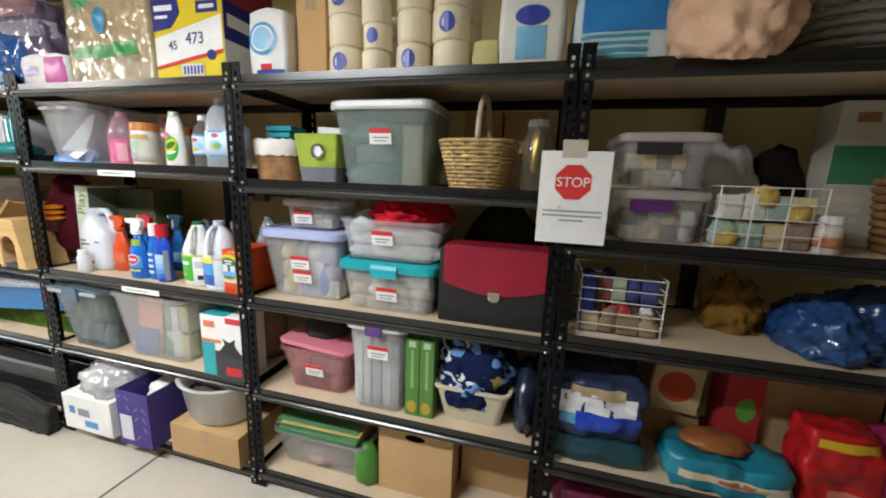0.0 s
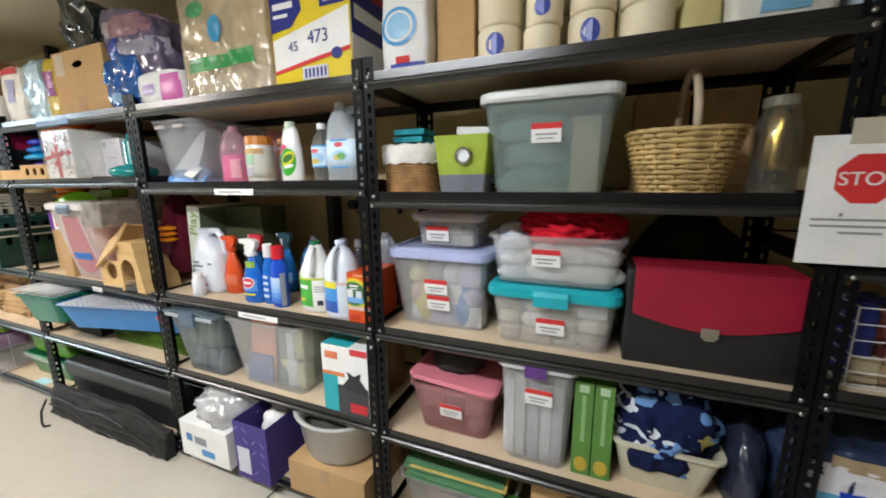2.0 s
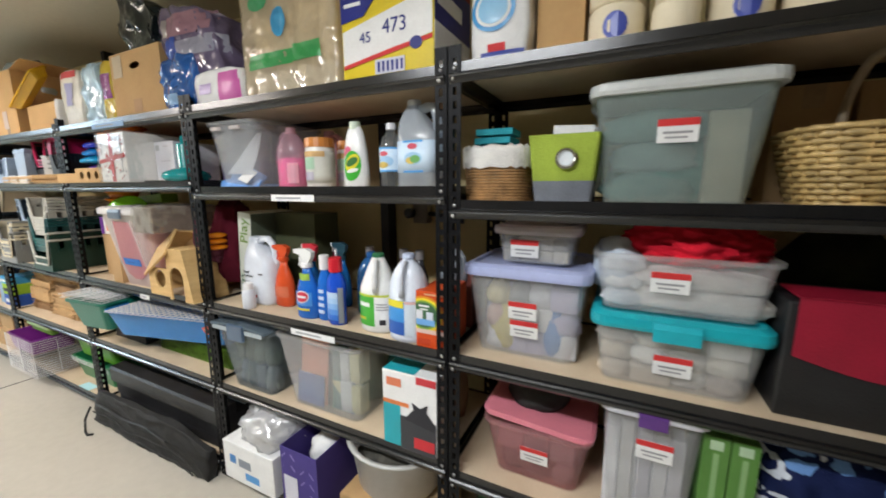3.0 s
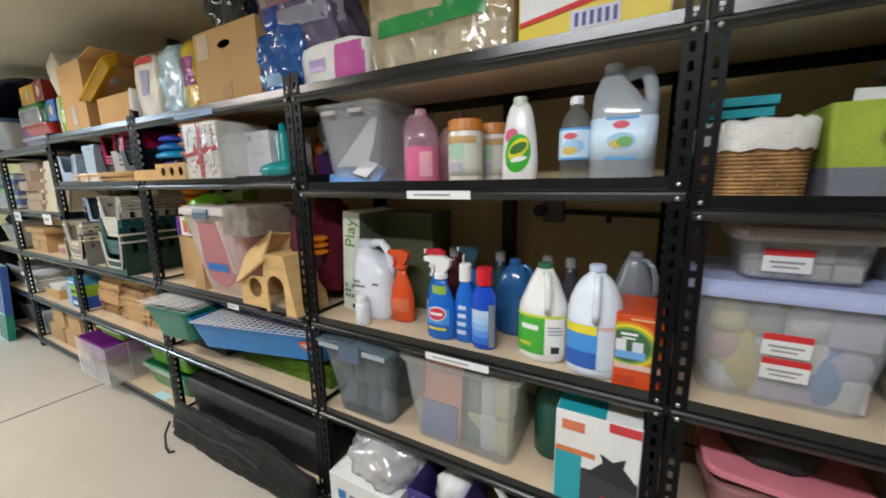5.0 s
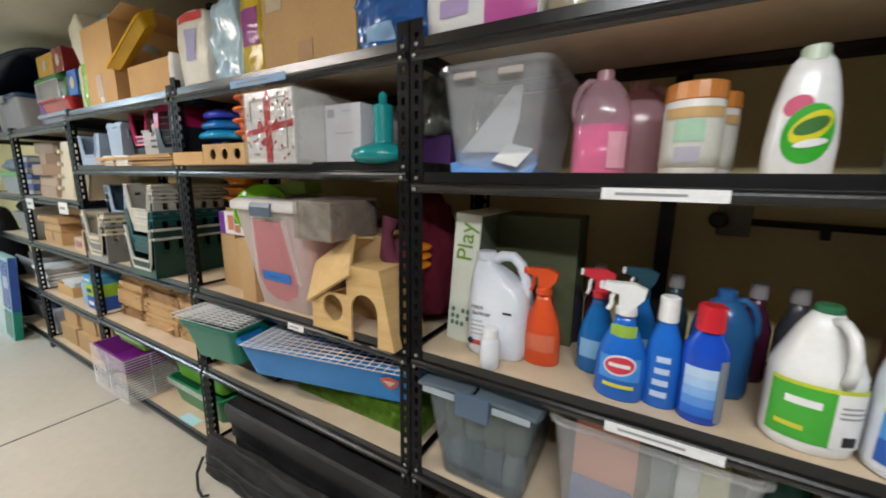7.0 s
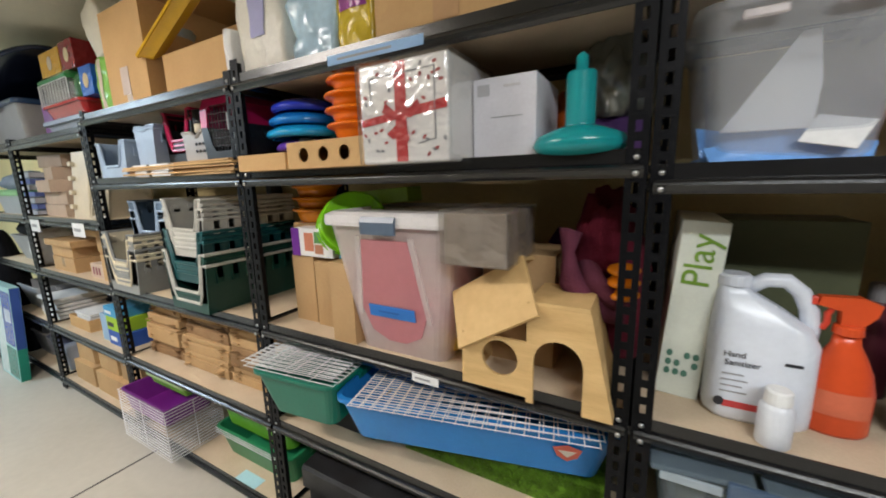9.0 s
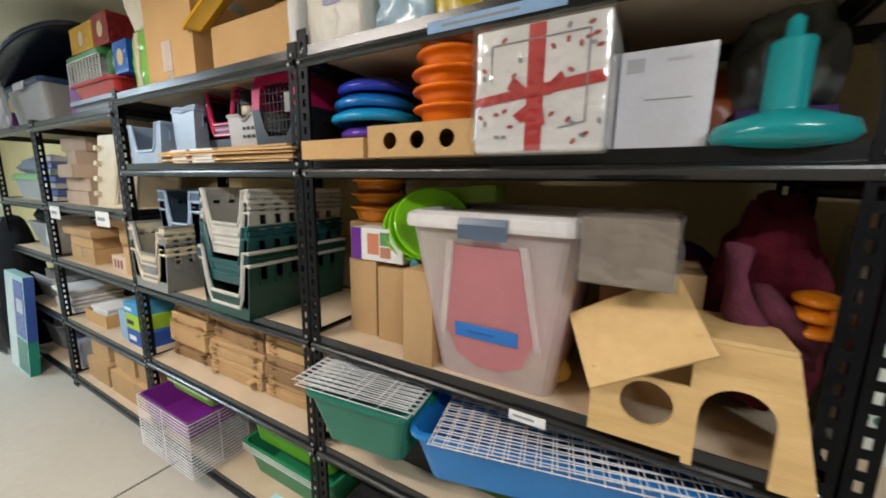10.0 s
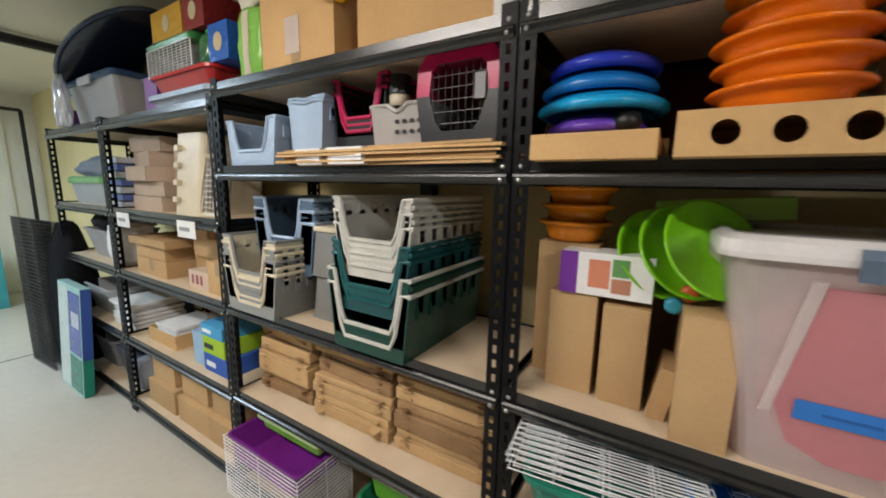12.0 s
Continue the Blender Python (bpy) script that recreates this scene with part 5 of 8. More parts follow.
tp = thing("toilet_paper_pack", "large film wrapped pack of toilet rolls with green print", "paper pack", (-0.655, 0.05, Z[0]))
for ix in range(4):
    for iz in range(4):
        for iy in range(2):
            part("roll", lathe([(0.018, 0.002), (0.05, 0.0), (0.053, 0.006), (0.053, 0.092), (0.05, 0.097), (0.018, 0.095)], 16), M_ROLL if iz else M_WHITE, tp, smooth=True, m=pose(-0.165 + 0.11 * ix, 0.06 + 0.11 * iy, 0.003 + 0.098 * iz))
bm = bmesh.new()
bmesh.ops.create_cube(bm, size=1.0)
bmesh.ops.subdivide_edges(bm, edges=bm.edges[:], cuts=26, use_grid_fill=True)
for v in bm.verts:
    p = Vector((v.co.x * 0.462, v.co.y * 0.245 + 0.115, v.co.z * 0.405 + 0.203))
    v.co = p + 0.006 * noise.noise_vector(p * 16) + Vector((0.004, -0.008, 0.003)) * (1 - 2 * abs(noise.noise(Vector((p.x * 26 + p.z * 12, p.y * 14, p.z * 11)))))
    v.co.z = max(v.co.z, 0.001)
bmesh.ops.recalc_face_normals(bm, faces=bm.faces[:])
SOFT[tp.name] = BVHTree.FromBMesh(bm)
part("wrapping_film", bm, M_FILM, tp, "clear glossy wrapping film", smooth=True)
patch(tp, -0.20, 0.105, 0.03, 0.155, plastic(0.02, 0.25, 0.06), -0.018)
patch(tp, 0.03, 0.11, 0.16, 0.165, plastic(0.02, 0.25, 0.06), -0.018)
ellipse(tp, -0.03, 0.25, 0.035, 0.05, plastic(0.04, 0.28, 0.5), -0.018)
ellipse(tp, -0.13, 0.33, 0.05, 0.03, plastic(0.05, 0.3, 0.12), -0.018)

px = thing("toilet_paper_case", "yellow, white and blue printed toilet paper case", "carton", (-0.237, 0.045, Z[0]))
Y_ = paper(0.72, 0.55, 0.015, 0.4)
N_ = paper(0.012, 0.02, 0.20, 0.4)
part("body", box(-0.17, 0, 0, 0.17, 0.28, 0.40, 0.003), Y_, px)
part("printed_panel", extrude_y([(-0.165, 0.06), (0.165, 0.115), (0.165, 0.235), (-0.165, 0.165)], -0.0018, -0.0006), M_WHITE, px)
part("printed_panel", extrude_y([(-0.165, 0.050), (0.03, 0.080), (0.165, 0.10), (0.165, 0.112), (0.03, 0.094), (-0.165, 0.062)], -0.0026, -0.0016), M_RED, px)
part("printed_panel", extrude_y([(-0.17, 0.19), (-0.08, 0.20), (-0.03, 0.25), (-0.04, 0.305), (-0.17, 0.305)], -0.0028, -0.0018), N_, px)
words(px, "45", -0.075, 0.135, 0.045, N_, -0.003)
words(px, "473", 0.035, 0.155, 0.060, N_, -0.003)
patch(px, -0.155, 0.262, -0.065, 0.282, M_WHITE, -0.0036, "print_bar")
patch(px, -0.155, 0.235, -0.09, 0.246, M_WHITE, -0.0036, "print_bar")
patch(px, 0.065, 0.258, 0.135, 0.272, M_WHITE, -0.0036, "print_bar")
patch(px, -0.04, 0.022, 0.07, 0.065, paper(0.62, 0.62, 0.72), -0.0032)
for k in range(6):
    patch(px, -0.03 + 0.017 * k, 0.028, -0.021 + 0.017 * k, 0.058, N_, -0.0036, "print_bar")
ellipse(px, 0.11, 0.095, 0.022, 0.018, N_, -0.0036)
patch(px, 0.05, 0.245, 0.15, 0.285, N_, -0.0028)
patch(px, -0.17, 0.315, 0.17, 0.4, M_RED, -0.0028)
words(px, "Over 21,000 Sheets", 0.0, 0.365, 0.03, M_WHITE, -0.0034)
part("end_panel", box(0.1702, 0.004, 0.004, 0.1714, 0.276, 0.15), M_WHITE, px)
part("end_panel", box(0.1702, 0.004, 0.15, 0.1716, 0.276, 0.29), N_, px)
part("end_panel", box(0.1702, 0.004, 0.29, 0.1716, 0.276, 0.396), paper(0.30, 0.02, 0.03), px)
part("end_panel", box(0.1712, 0.02, 0.20, 0.1722, 0.2, 0.245), M_WHITE, px)

# second shelf
cb = tote("clear open storage bin with folded paper inside", -1.172, -0.865, 0.03, Z[1], 0.40, 0.272, foggy("bluish_clear_plastic", (0.92, 0.95, 0.99), 0.74, 0.14), 0.03, None, 0, None, (), "storage_bin", 0.012, "storage bin")
part("handle_grip", box(-0.09, -0.21, 0.235, -0.03, -0.2, 0.25, 0.003), M_MILK, cb)
part("handle_grip", box(0.03, -0.21, 0.235, 0.09, -0.2, 0.25, 0.003), M_MILK, cb)
sheet = thing("paper_sheet", "folded white paper sheet inside the bin", "paper", (-1.0, 0.085, Z[1] + 0.02, -18, 0, 6))
part("sheet", extrude_y([(-0.115, 0.045), (0.02, 0.045), (0.035, 0.13), (0.035, 0.23), (0.01, 0.23)], 0, 0.003), M_WHITE, sheet)
bs = thing("plastic_sheet", "folded blue plastic sheets lying in the clear bin", "plastic sheet", (-1.03, 0.10, Z[1] + 0.008))
M_BSHEET = film(0.16, 0.38, 0.80, 0.3)
part("sheet", extrude_y([(-0.11, 0.0), (0.10, 0.0), (0.125, 0.045), (0.02, 0.085), (-0.06, 0.06), (-0.12, 0.075)], 0, 0.004), M_BSHEET, bs, m=pose(0, 0, 0, -22, 0, 0))
part("sheet", extrude_y([(-0.10, 0.0), (0.12, 0.0), (0.13, 0.03), (0.0, 0.05), (-0.11, 0.03)], 0, 0.004), M_BSHEET, bs, m=pose(0.0, -0.035, 0, -30, 0, 4))
part("sheet", box(-0.11, 0.0, 0.0, 0.12, 0.22, 0.010, 0.003), M_BSHEET, bs)
part("paper", extrude_y([(0.0, 0.0), (0.07, -0.02), (0.10, 0.035), (0.03, 0.055)], 0, 0.002), M_WHITE, bs, "white folded paper", m=pose(0.02, -0.045, 0.03, -35, 0, 0))

M_PALEP = foggy("pink_tinted_plastic", (0.88, 0.54, 0.60), 0.42, 0.2)
pj = jug("soap_jug", "clear handled jug half full of pink soap", -0.765, 0.13, Z[1], 0.064, 0.24, foggy("thin_clear_plastic", (0.92, 0.66, 0.76), 0.66, 0.1), M_PALEP, grip=180)
part("liquid", lathe([(0.055, 0.004), (0.060, 0.01), (0.060, 0.118), (0.0, 0.118)], 24, 1, 0.8, squareness=0.12), plastic(0.90, 0.09, 0.36, 0.15), pj, "bright pink liquid", smooth=True)
curved_patch(pj, 20, 0.02, 60, 0.10, 0.064, 0.8, paper(0.72, 0.36, 0.44))
jug("soap_jug", "large pink tinted plastic jug at the back", -0.70, 0.28, Z[1], 0.075, 0.24, M_PALEP, M_PALEP)
for x, y, g in ((-0.585, 0.10, 0), (-0.545, 0.23, 1)):
    w = bottle("wipes_canister", "white wipes canister with orange lid", "canister", x, y, Z[1], [(0.05, 0), (0.053, 0.004), (0.053, 0.15), (0.050, 0.155)], plastic(0.72, 0.70, 0.66), (0.0545, 0.15, 0.186), plastic(0.55, 0.20, 0.04), wrap=(0.02, 0.135, paper(0.62, 0.62, 0.56)))
    curved_patch(w, -60, 0.115, 60, 0.135, 0.0535, 1, paper(0.55, 0.35, 0.15), square=0)
    curved_patch(w, -35, 0.07, 20, 0.112, 0.0535, 1, paper(0.38, 0.58, 0.42), square=0)
    curved_patch(w, -30, 0.03, 15, 0.06, 0.0535, 1, paper(0.45, 0.42, 0.5), square=0)
dt = bottle("cleanser_bottle", "white squeeze bottle of cleanser with green oval", "bottle", -0.414, 0.10, Z[1], [(0.046, 0), (0.052, 0.006), (0.053, 0.06), (0.047, 0.13), (0.038, 0.18), (0.03, 0.205), (0.022, 0.215)], plastic(0.80, 0.80, 0.80, 0.22), (0.02, 0.205, 0.232), plastic(0.60, 0.70, 0.56), 1.0, 0.62)
for am, zm, ar, zr, mm, lf, lean in ((4, 0.078, 44, 0.052, plastic(0.04, 0.40, 0.03), 0.003, 0.1), (6, 0.09, 34, 0.026, paper(0.68, 0.62, 0.02), 0.0042, 0.5), (6, 0.092, 27, 0.014, paper(0.04, 0.16, 0.03), 0.0052, 0.6), (8, 0.062, 26, 0.007, M_WHITE, 0.0046, 0.6), (-22, 0.128, 26, 0.018, paper(0.65, 0.12, 0.22), 0.0036, 0.2)):
    curved_oval(dt, am, zm, ar, zr, 0.050 - 0.10 * max(0, zm - 0.07), 0.62, mm, lf, 0, lean)
M_VINEGAR = foggy("clear_bottle_plastic", (0.80, 0.87, 0.95), 0.40, 0.12)
for big in (0, 1):
    if big:
        v = grip_jug("vinegar_jug", "large clear jug with pale blue label", -0.148, 0.115, Z[1], 0.15, 0.13, 0.285, M_VINEGAR, plastic(0.72, 0.76, 0.8))
        r, sq, z0, z1, s2 = 0.075, 0.86, 0.05, 0.15, 0.45
    else:
        v = bottle("vinegar_bottle", "small clear bottle with pale blue label", "bottle", -0.262, 0.10, Z[1], [(0.036, 0), (0.039, 0.006), (0.036, 0.012), (0.039, 0.02), (0.036, 0.028), (0.039, 0.036), (0.036, 0.044), (0.039, 0.052), (0.039, 0.14), (0.03, 0.17), (0.016, 0.185), (0.015, 0.2)], foggy("grey_bottle_plastic", (0.6, 0.62, 0.62), 0.80, 0.08), (0.017, 0.195, 0.216), plastic(0.75, 0.75, 0.78))
        r, sq, z0, z1, s2 = 0.039, 1.0, 0.055, 0.135, 0.0
    hh = z1 - z0
    if big:
        band = lambda g, q: [(px, py, q) for px, py in rounded(0.15 + g, 0.13 + g, 0.04, 5)]
        part("label", loft([band(0.0, z0), band(0.002, z0), band(0.002, z1), band(0.0, z1)], cap0=False, cap1=False), paper(0.62, 0.76, 0.90, 0.4), v, "pale blue and white printed label", smooth=True)
        for q in (z0, z1 - 0.006):
            patch(v, -0.036, q, 0.036, q + 0.006, paper(0.10, 0.36, 0.72, 0.4), -0.0672, "printed_stripe")
        ellipse(v, -0.002, 0.132, 0.018, 0.009, paper(0.62, 0.10, 0.14, 0.4), -0.0672)
        ellipse(v, 0.0, 0.094, 0.032, 0.02, paper(0.34, 0.56, 0.78, 0.4), -0.0672)
        ellipse(v, -0.006, 0.088, 0.020, 0.011, paper(0.62, 0.46, 0.12, 0.4), -0.0678)
        ellipse(v, 0.008, 0.092, 0.018, 0.012, paper(0.16, 0.40, 0.12, 0.4), -0.0684)
    else:
        curved_patch(v, -80, z0, 80, z1, r, sq, paper(0.62, 0.76, 0.90, 0.4), square=s2)
        for q in (z0, z1 - 0.006):
            curved_patch(v, -80, q, 80, q + 0.006, r, sq, paper(0.10, 0.36, 0.72, 0.4), square=s2, lift=0.0032)
        curved_oval(v, -8, z0 + hh * 0.74, 24, 0.008, r, sq, paper(0.62, 0.10, 0.14, 0.4), 0.0036)
        curved_oval(v, 2, z0 + hh * 0.42, 40, 0.018, r, sq, paper(0.34, 0.56, 0.78, 0.4), 0.0034)
        curved_oval(v, -10, z0 + hh * 0.28, 28, 0.010, r, sq, paper(0.62, 0.46, 0.12, 0.4), 0.004)

# third shelf
pl = printed_box("toy_carton", "white carton with green lettering, standing on end", "carton", -1.183, -1.098, 0.14, Z[2], 0.25, 0.41, paper(0.66, 0.69, 0.60), ry=4)
words(pl, "Play", -0.002, 0.33, 0.075, paper(0.16, 0.30, 0.03), -0.002, rz=0).matrix_basis = pose(0.0, -0.002, 0.325, 90, -90, 0)
for k in range(9):
    ellipse(pl, -0.025 + 0.017 * (k % 4), 0.06 + 0.022 * (k // 3), 0.006, 0.008, paper(0.08, 0.2, 0.14))
part("side_print", box(0.0427, 0.004, 0.004, 0.0437, 0.246, 0.406), paper(0.10, 0.12, 0.08), pl)
carton("dark carton behind the white jug", -1.08, -0.82, 0.28, Z[2], 0.16, 0.40, paper(0.09, 0.10, 0.05), tape=False)
M_JUGW = plastic(0.72, 0.76, 0.83, 0.28)
wj = thing("detergent_jug", "white handled detergent jug with printed lines", "jug", (-1.003, 0.15, Z[2]))
ring = lambda w, d, z, dx: [(x + dx, y, z) for x, y in rounded(w, d, min(w, d) * 0.3, 5)]
part("body", loft([ring(0.160, 0.118, 0, 0), ring(0.176, 0.13, 0.008, 0), ring(0.178, 0.132, 0.03, 0), ring(0.176, 0.13, 0.175, 0), ring(0.160, 0.12, 0.205, -0.006), ring(0.115, 0.10, 0.235, -0.026), ring(0.070, 0.066, 0.262, -0.046), ring(0.052, 0.05, 0.275, -0.052), ring(0.050, 0.05, 0.285, -0.052)]), M_JUGW, wj, smooth=True)
part("cap", lathe([(0.03, 0.278), (0.031, 0.28), (0.03, 0.298), (0.026, 0.302)], 18), M_JUGW, wj, m=pose(-0.052, 0, 0))
part("handle", tube([(-0.03, 0, 0.272), (0.0, 0, 0.292), (0.032, 0, 0.293), (0.056, 0, 0.272), (0.071, 0, 0.238), (0.076, 0, 0.20), (0.074, 0, 0.16)], 0.0155, 10), M_JUGW, wj, smooth=True)
words(wj, "Hand", -0.048, 0.148, 0.017, M_DARK, -0.067)
words(wj, "Sanitizer", -0.034, 0.130, 0.017, M_DARK, -0.067)
patch(wj, 0.030, 0.140, 0.056, 0.146, M_DARK, -0.0672, "print_line")
for k in range(4):
    patch(wj, -0.066, 0.104 - 0.013 * k, -0.030 + 0.008 * (k % 2), 0.1065 - 0.013 * k, M_GREY, -0.0672, "print_line")
patch(wj, -0.060, 0.032, 0.010, 0.046, paper(0.55, 0.06, 0.06), -0.0674)
ellipse(wj, -0.066, 0.042, 0.009, 0.010, M_DARK, -0.0676)
bottle("small_bottle", "small white plastic bottle at the shelf edge", "bottle", -0.988, 0.04, Z[2], [(0.025, 0), (0.027, 0.004), (0.027, 0.075), (0.018, 0.088)], plastic(0.70, 0.72, 0.76), (0.021, 0.085, 0.112), M_WHITE)
ob = spray_bottle("red-orange spray bottle of cleaner", -0.876, 0.142, Z[2], 0.275, 0.052, plastic(0.70, 0.085, 0.02, 0.28), plastic(0.70, 0.085, 0.02, 0.28), plastic(0.66, 0.06, 0.03), oval=paper(0.66, 0.16, 0.08))
M_BLUEB = plastic(0.015, 0.14, 0.56, 0.18)
cx = spray_bottle("blue spray bottle with white trigger head", -0.667, 0.075, Z[2], 0.282, 0.055, M_BLUEB, M_WHITE, M_WHITE, oval=None)
curved_patch(cx, -48, 0.055, 48, 0.112, 0.055, 0.62, plastic(0.05, 0.26, 0.68), square=0)
curved_oval(cx, 0, 0.092, 36, 0.026, 0.0552, 0.62, paper(0.72, 0.70, 0.74), 0.0036, 0, 0.15)
curved_oval(cx, 0, 0.092, 31, 0.021, 0.0552, 0.62, paper(0.58, 0.04, 0.07), 0.0046, 0, 0.15)
curved_patch(cx, -22, 0.088, 22, 0.097, 0.0552, 0.62, M_WHITE, square=0, lift=0.0054)
curved_patch(cx, -34, 0.036, 34, 0.045, 0.0552, 0.62, paper(0.70, 0.62, 0.05), square=0, lift=0.0036)
curved_patch(cx, -50, 0.15, 50, 0.185, 0.033, 0.62, plastic(0.28, 0.45, 0.06), square=0)
for x, y, hm in ((-0.735, 0.17, plastic(0.62, 0.03, 0.05)), (-0.64, 0.25, plastic(0.02, 0.07, 0.10))):
    spray_bottle("blue spray bottle behind the front row", x, y, Z[2], 0.285, 0.047, plastic(0.01, 0.13, 0.40, 0.15), hm, M_WHITE, oval=plastic(0.2, 0.42, 0.65))
s2 = bottle("cleaner_bottle", "slim blue bottle with white pump cap", "bottle", -0.582, 0.085, Z[2], [(0.035, 0), (0.038, 0.006), (0.038, 0.12), (0.032, 0.16), (0.018, 0.2), (0.017, 0.215)], M_BLUEB, (0.02, 0.205, 0.262), M_WHITE, 1.0, 0.7)
for k in range(4):
    curved_patch(s2, -28 + 3 * k, 0.03 + 0.028 * k, 20, 0.044 + 0.028 * k, 0.038, 0.7, paper(0.50, 0.62, 0.80), square=0)
s3 = bottle("cleaner_bottle", "blue toilet cleaner bottle with angled red cap", "bottle", -0.507, 0.065, Z[2], [(0.036, 0), (0.04, 0.006), (0.04, 0.10), (0.043, 0.15), (0.04, 0.175), (0.025, 0.2), (0.022, 0.215)], plastic(0.01, 0.07, 0.50, 0.2), (0.026, 0.208, 0.262), plastic(0.60, 0.015, 0.03), 1.0, 0.68)
for k, cc in enumerate(((0.03, 0.16, 0.62), (0.10, 0.28, 0.70), (0.22, 0.42, 0.76), (0.36, 0.55, 0.80), (0.48, 0.62, 0.80))):
    curved_patch(s3, -55, 0.02 + 0.022 * k, 34, 0.042 + 0.022 * k, 0.04, 0.68, plastic(*cc), square=0)
curved_patch(s3, 36, 0.01, 70, 0.15, 0.04, 0.68, paper(0.22, 0.24, 0.28), square=0)
jug("cleaner_jug", "translucent blue jug behind the front row", -0.462, 0.23, Z[2], 0.065, 0.26, plastic(0.02, 0.10, 0.26, 0.15), plastic(0.02, 0.1, 0.3))
for k, (x, cc) in enumerate(((-0.84, (0.03, 0.03, 0.05)), (-0.76, (0.10, 0.02, 0.03)), (-0.56, (0.02, 0.05, 0.06)), (-0.38, (0.06, 0.01, 0.03)), (-0.3, (0.05, 0.05, 0.06)))):
    bottle("cleaner_bottle", "dark plastic bottle in the back row", "bottle", x, 0.35, Z[2], [(0.036, 0), (0.038, 0.006), (0.038, 0.14), (0.018, 0.2), (0.016, 0.23)], plastic(*cc, 0.25), (0.019, 0.22, 0.26), plastic(0.3, 0.28, 0.28))
g1 = jug("bleach_jug", "white bleach jug with green label and cap", -0.328, 0.094, Z[2], 0.072, 0.288, plastic(0.80, 0.80, 0.78, 0.25), plastic(0.03, 0.16, 0.07), grip=-68, cap_h=0.010, cone=True)
for a0, z0, a1, z1, mm, lf in ((-62, 0.028, 62, 0.145, plastic(0.06, 0.40, 0.04), 0.0026), (14, 0.028, 62, 0.138, M_WHITE, 0.0034), (-62, 0.138, 62, 0.146, paper(0.55, 0.6, 0.05), 0.0036), (-40, 0.10, 0, 0.115, M_WHITE, 0.0036), (-48, 0.05, -15, 0.06, paper(0.6, 0.55, 0.05), 0.0036), (28, 0.035, 46, 0.055, M_DARK, 0.0042), (20, 0.09, 55, 0.094, M_GREY, 0.0042), (20, 0.1, 55, 0.104, M_GREY, 0.0042), (20, 0.11, 50, 0.114, M_GREY, 0.0042)):
    curved_patch(g1, a0, z0, a1, z1, 0.072, 0.8, mm, lift=lf)
g2 = jug("bleach_jug", "white bleach jug with blue and yellow label", -0.183, 0.068, Z[2], 0.072, 0.302, plastic(0.74, 0.79, 0.88, 0.25), plastic(0.55, 0.62, 0.78), grip=-82, cap_h=0.012)
for a0, z0, a1, z1, mm, lf in ((-62, 0.03, 62, 0.15, plastic(0.05, 0.28, 0.66), 0.0026), (-62, 0.03, 10, 0.075, plastic(0.02, 0.10, 0.42), 0.0032), (-62, 0.125, 10, 0.15, paper(0.72, 0.62, 0.04), 0.0034), (12, 0.03, 62, 0.15, paper(0.62, 0.70, 0.78), 0.0034), (12, 0.14, 62, 0.15, paper(0.70, 0.45, 0.42), 0.004)):
    curved_patch(g2, a0, z0, a1, z1, 0.072, 0.8, mm, lift=lf)
jug("cleaner_jug", "translucent grey jug at the back of the shelf", -0.10, 0.27, Z[2], 0.066, 0.31, foggy("misty_plastic", (0.45, 0.5, 0.55), 0.4, 0.2), M_GREY, cap_h=0.012, grip=-30, cone=True)
db = printed_box("detergent_box", "orange and red printed detergent box", "carton", -0.128, -0.022, 0.018, Z[2], 0.18, 0.192, paper(0.62, 0.075, 0.012, 0.4), 0.002)
for n, (r0, mm) in enumerate(((0.074, paper(0.70, 0.26, 0.02)), (0.066, paper(0.74, 0.60, 0.03)), (0.057, paper(0.20, 0.36, 0.05)), (0.050, paper(0.05, 0.13, 0.06)))):
    ring = [(min(0.052, max(-0.052, -0.022 + r0 * math.cos(2 * math.pi * k / 40))), 0.112 + 0.86 * r0 * math.sin(2 * math.pi * k / 40)) for k in range(40)]
    part("printed_ring", extrude_y(ring, -0.0012 - 0.0005 * n, -0.0003), mm, db)
patch(db, -0.050, 0.078, 0.018, 0.098, paper(0.16, 0.38, 0.72), -0.0034)
patch(db, -0.050, 0.098, -0.026, 0.128, paper(0.70, 0.70, 0.74), -0.0034)
patch(db, -0.012, 0.098, 0.012, 0.124, paper(0.62, 0.66, 0.74), -0.0034)
patch(db, -0.040, 0.140, -0.002, 0.146, M_WHITE, -0.0034, "print_bar")
patch(db, -0.036, 0.130, -0.006, 0.134, M_WHITE, -0.0034, "print_bar")
patch(db, -0.051, 0.050, 0.051, 0.064, paper(0.68, 0.48, 0.42), -0.0036)
patch(db, -0.047, 0.010, 0.0, 0.030, paper(0.50, 0.05, 0.015), -0.002)
patch(db, -0.02, 0.180, 0.048, 0.185, paper(0.72, 0.42, 0.25), -0.002)
# stand-in box, painted dark to match the dimness behind the detergent box
carton("dark red box standing in for dim things at the back", -0.12, -0.02, 0.24, Z[2], 0.18, 0.20, paper(0.16, 0.04, 0.03), tape=False)

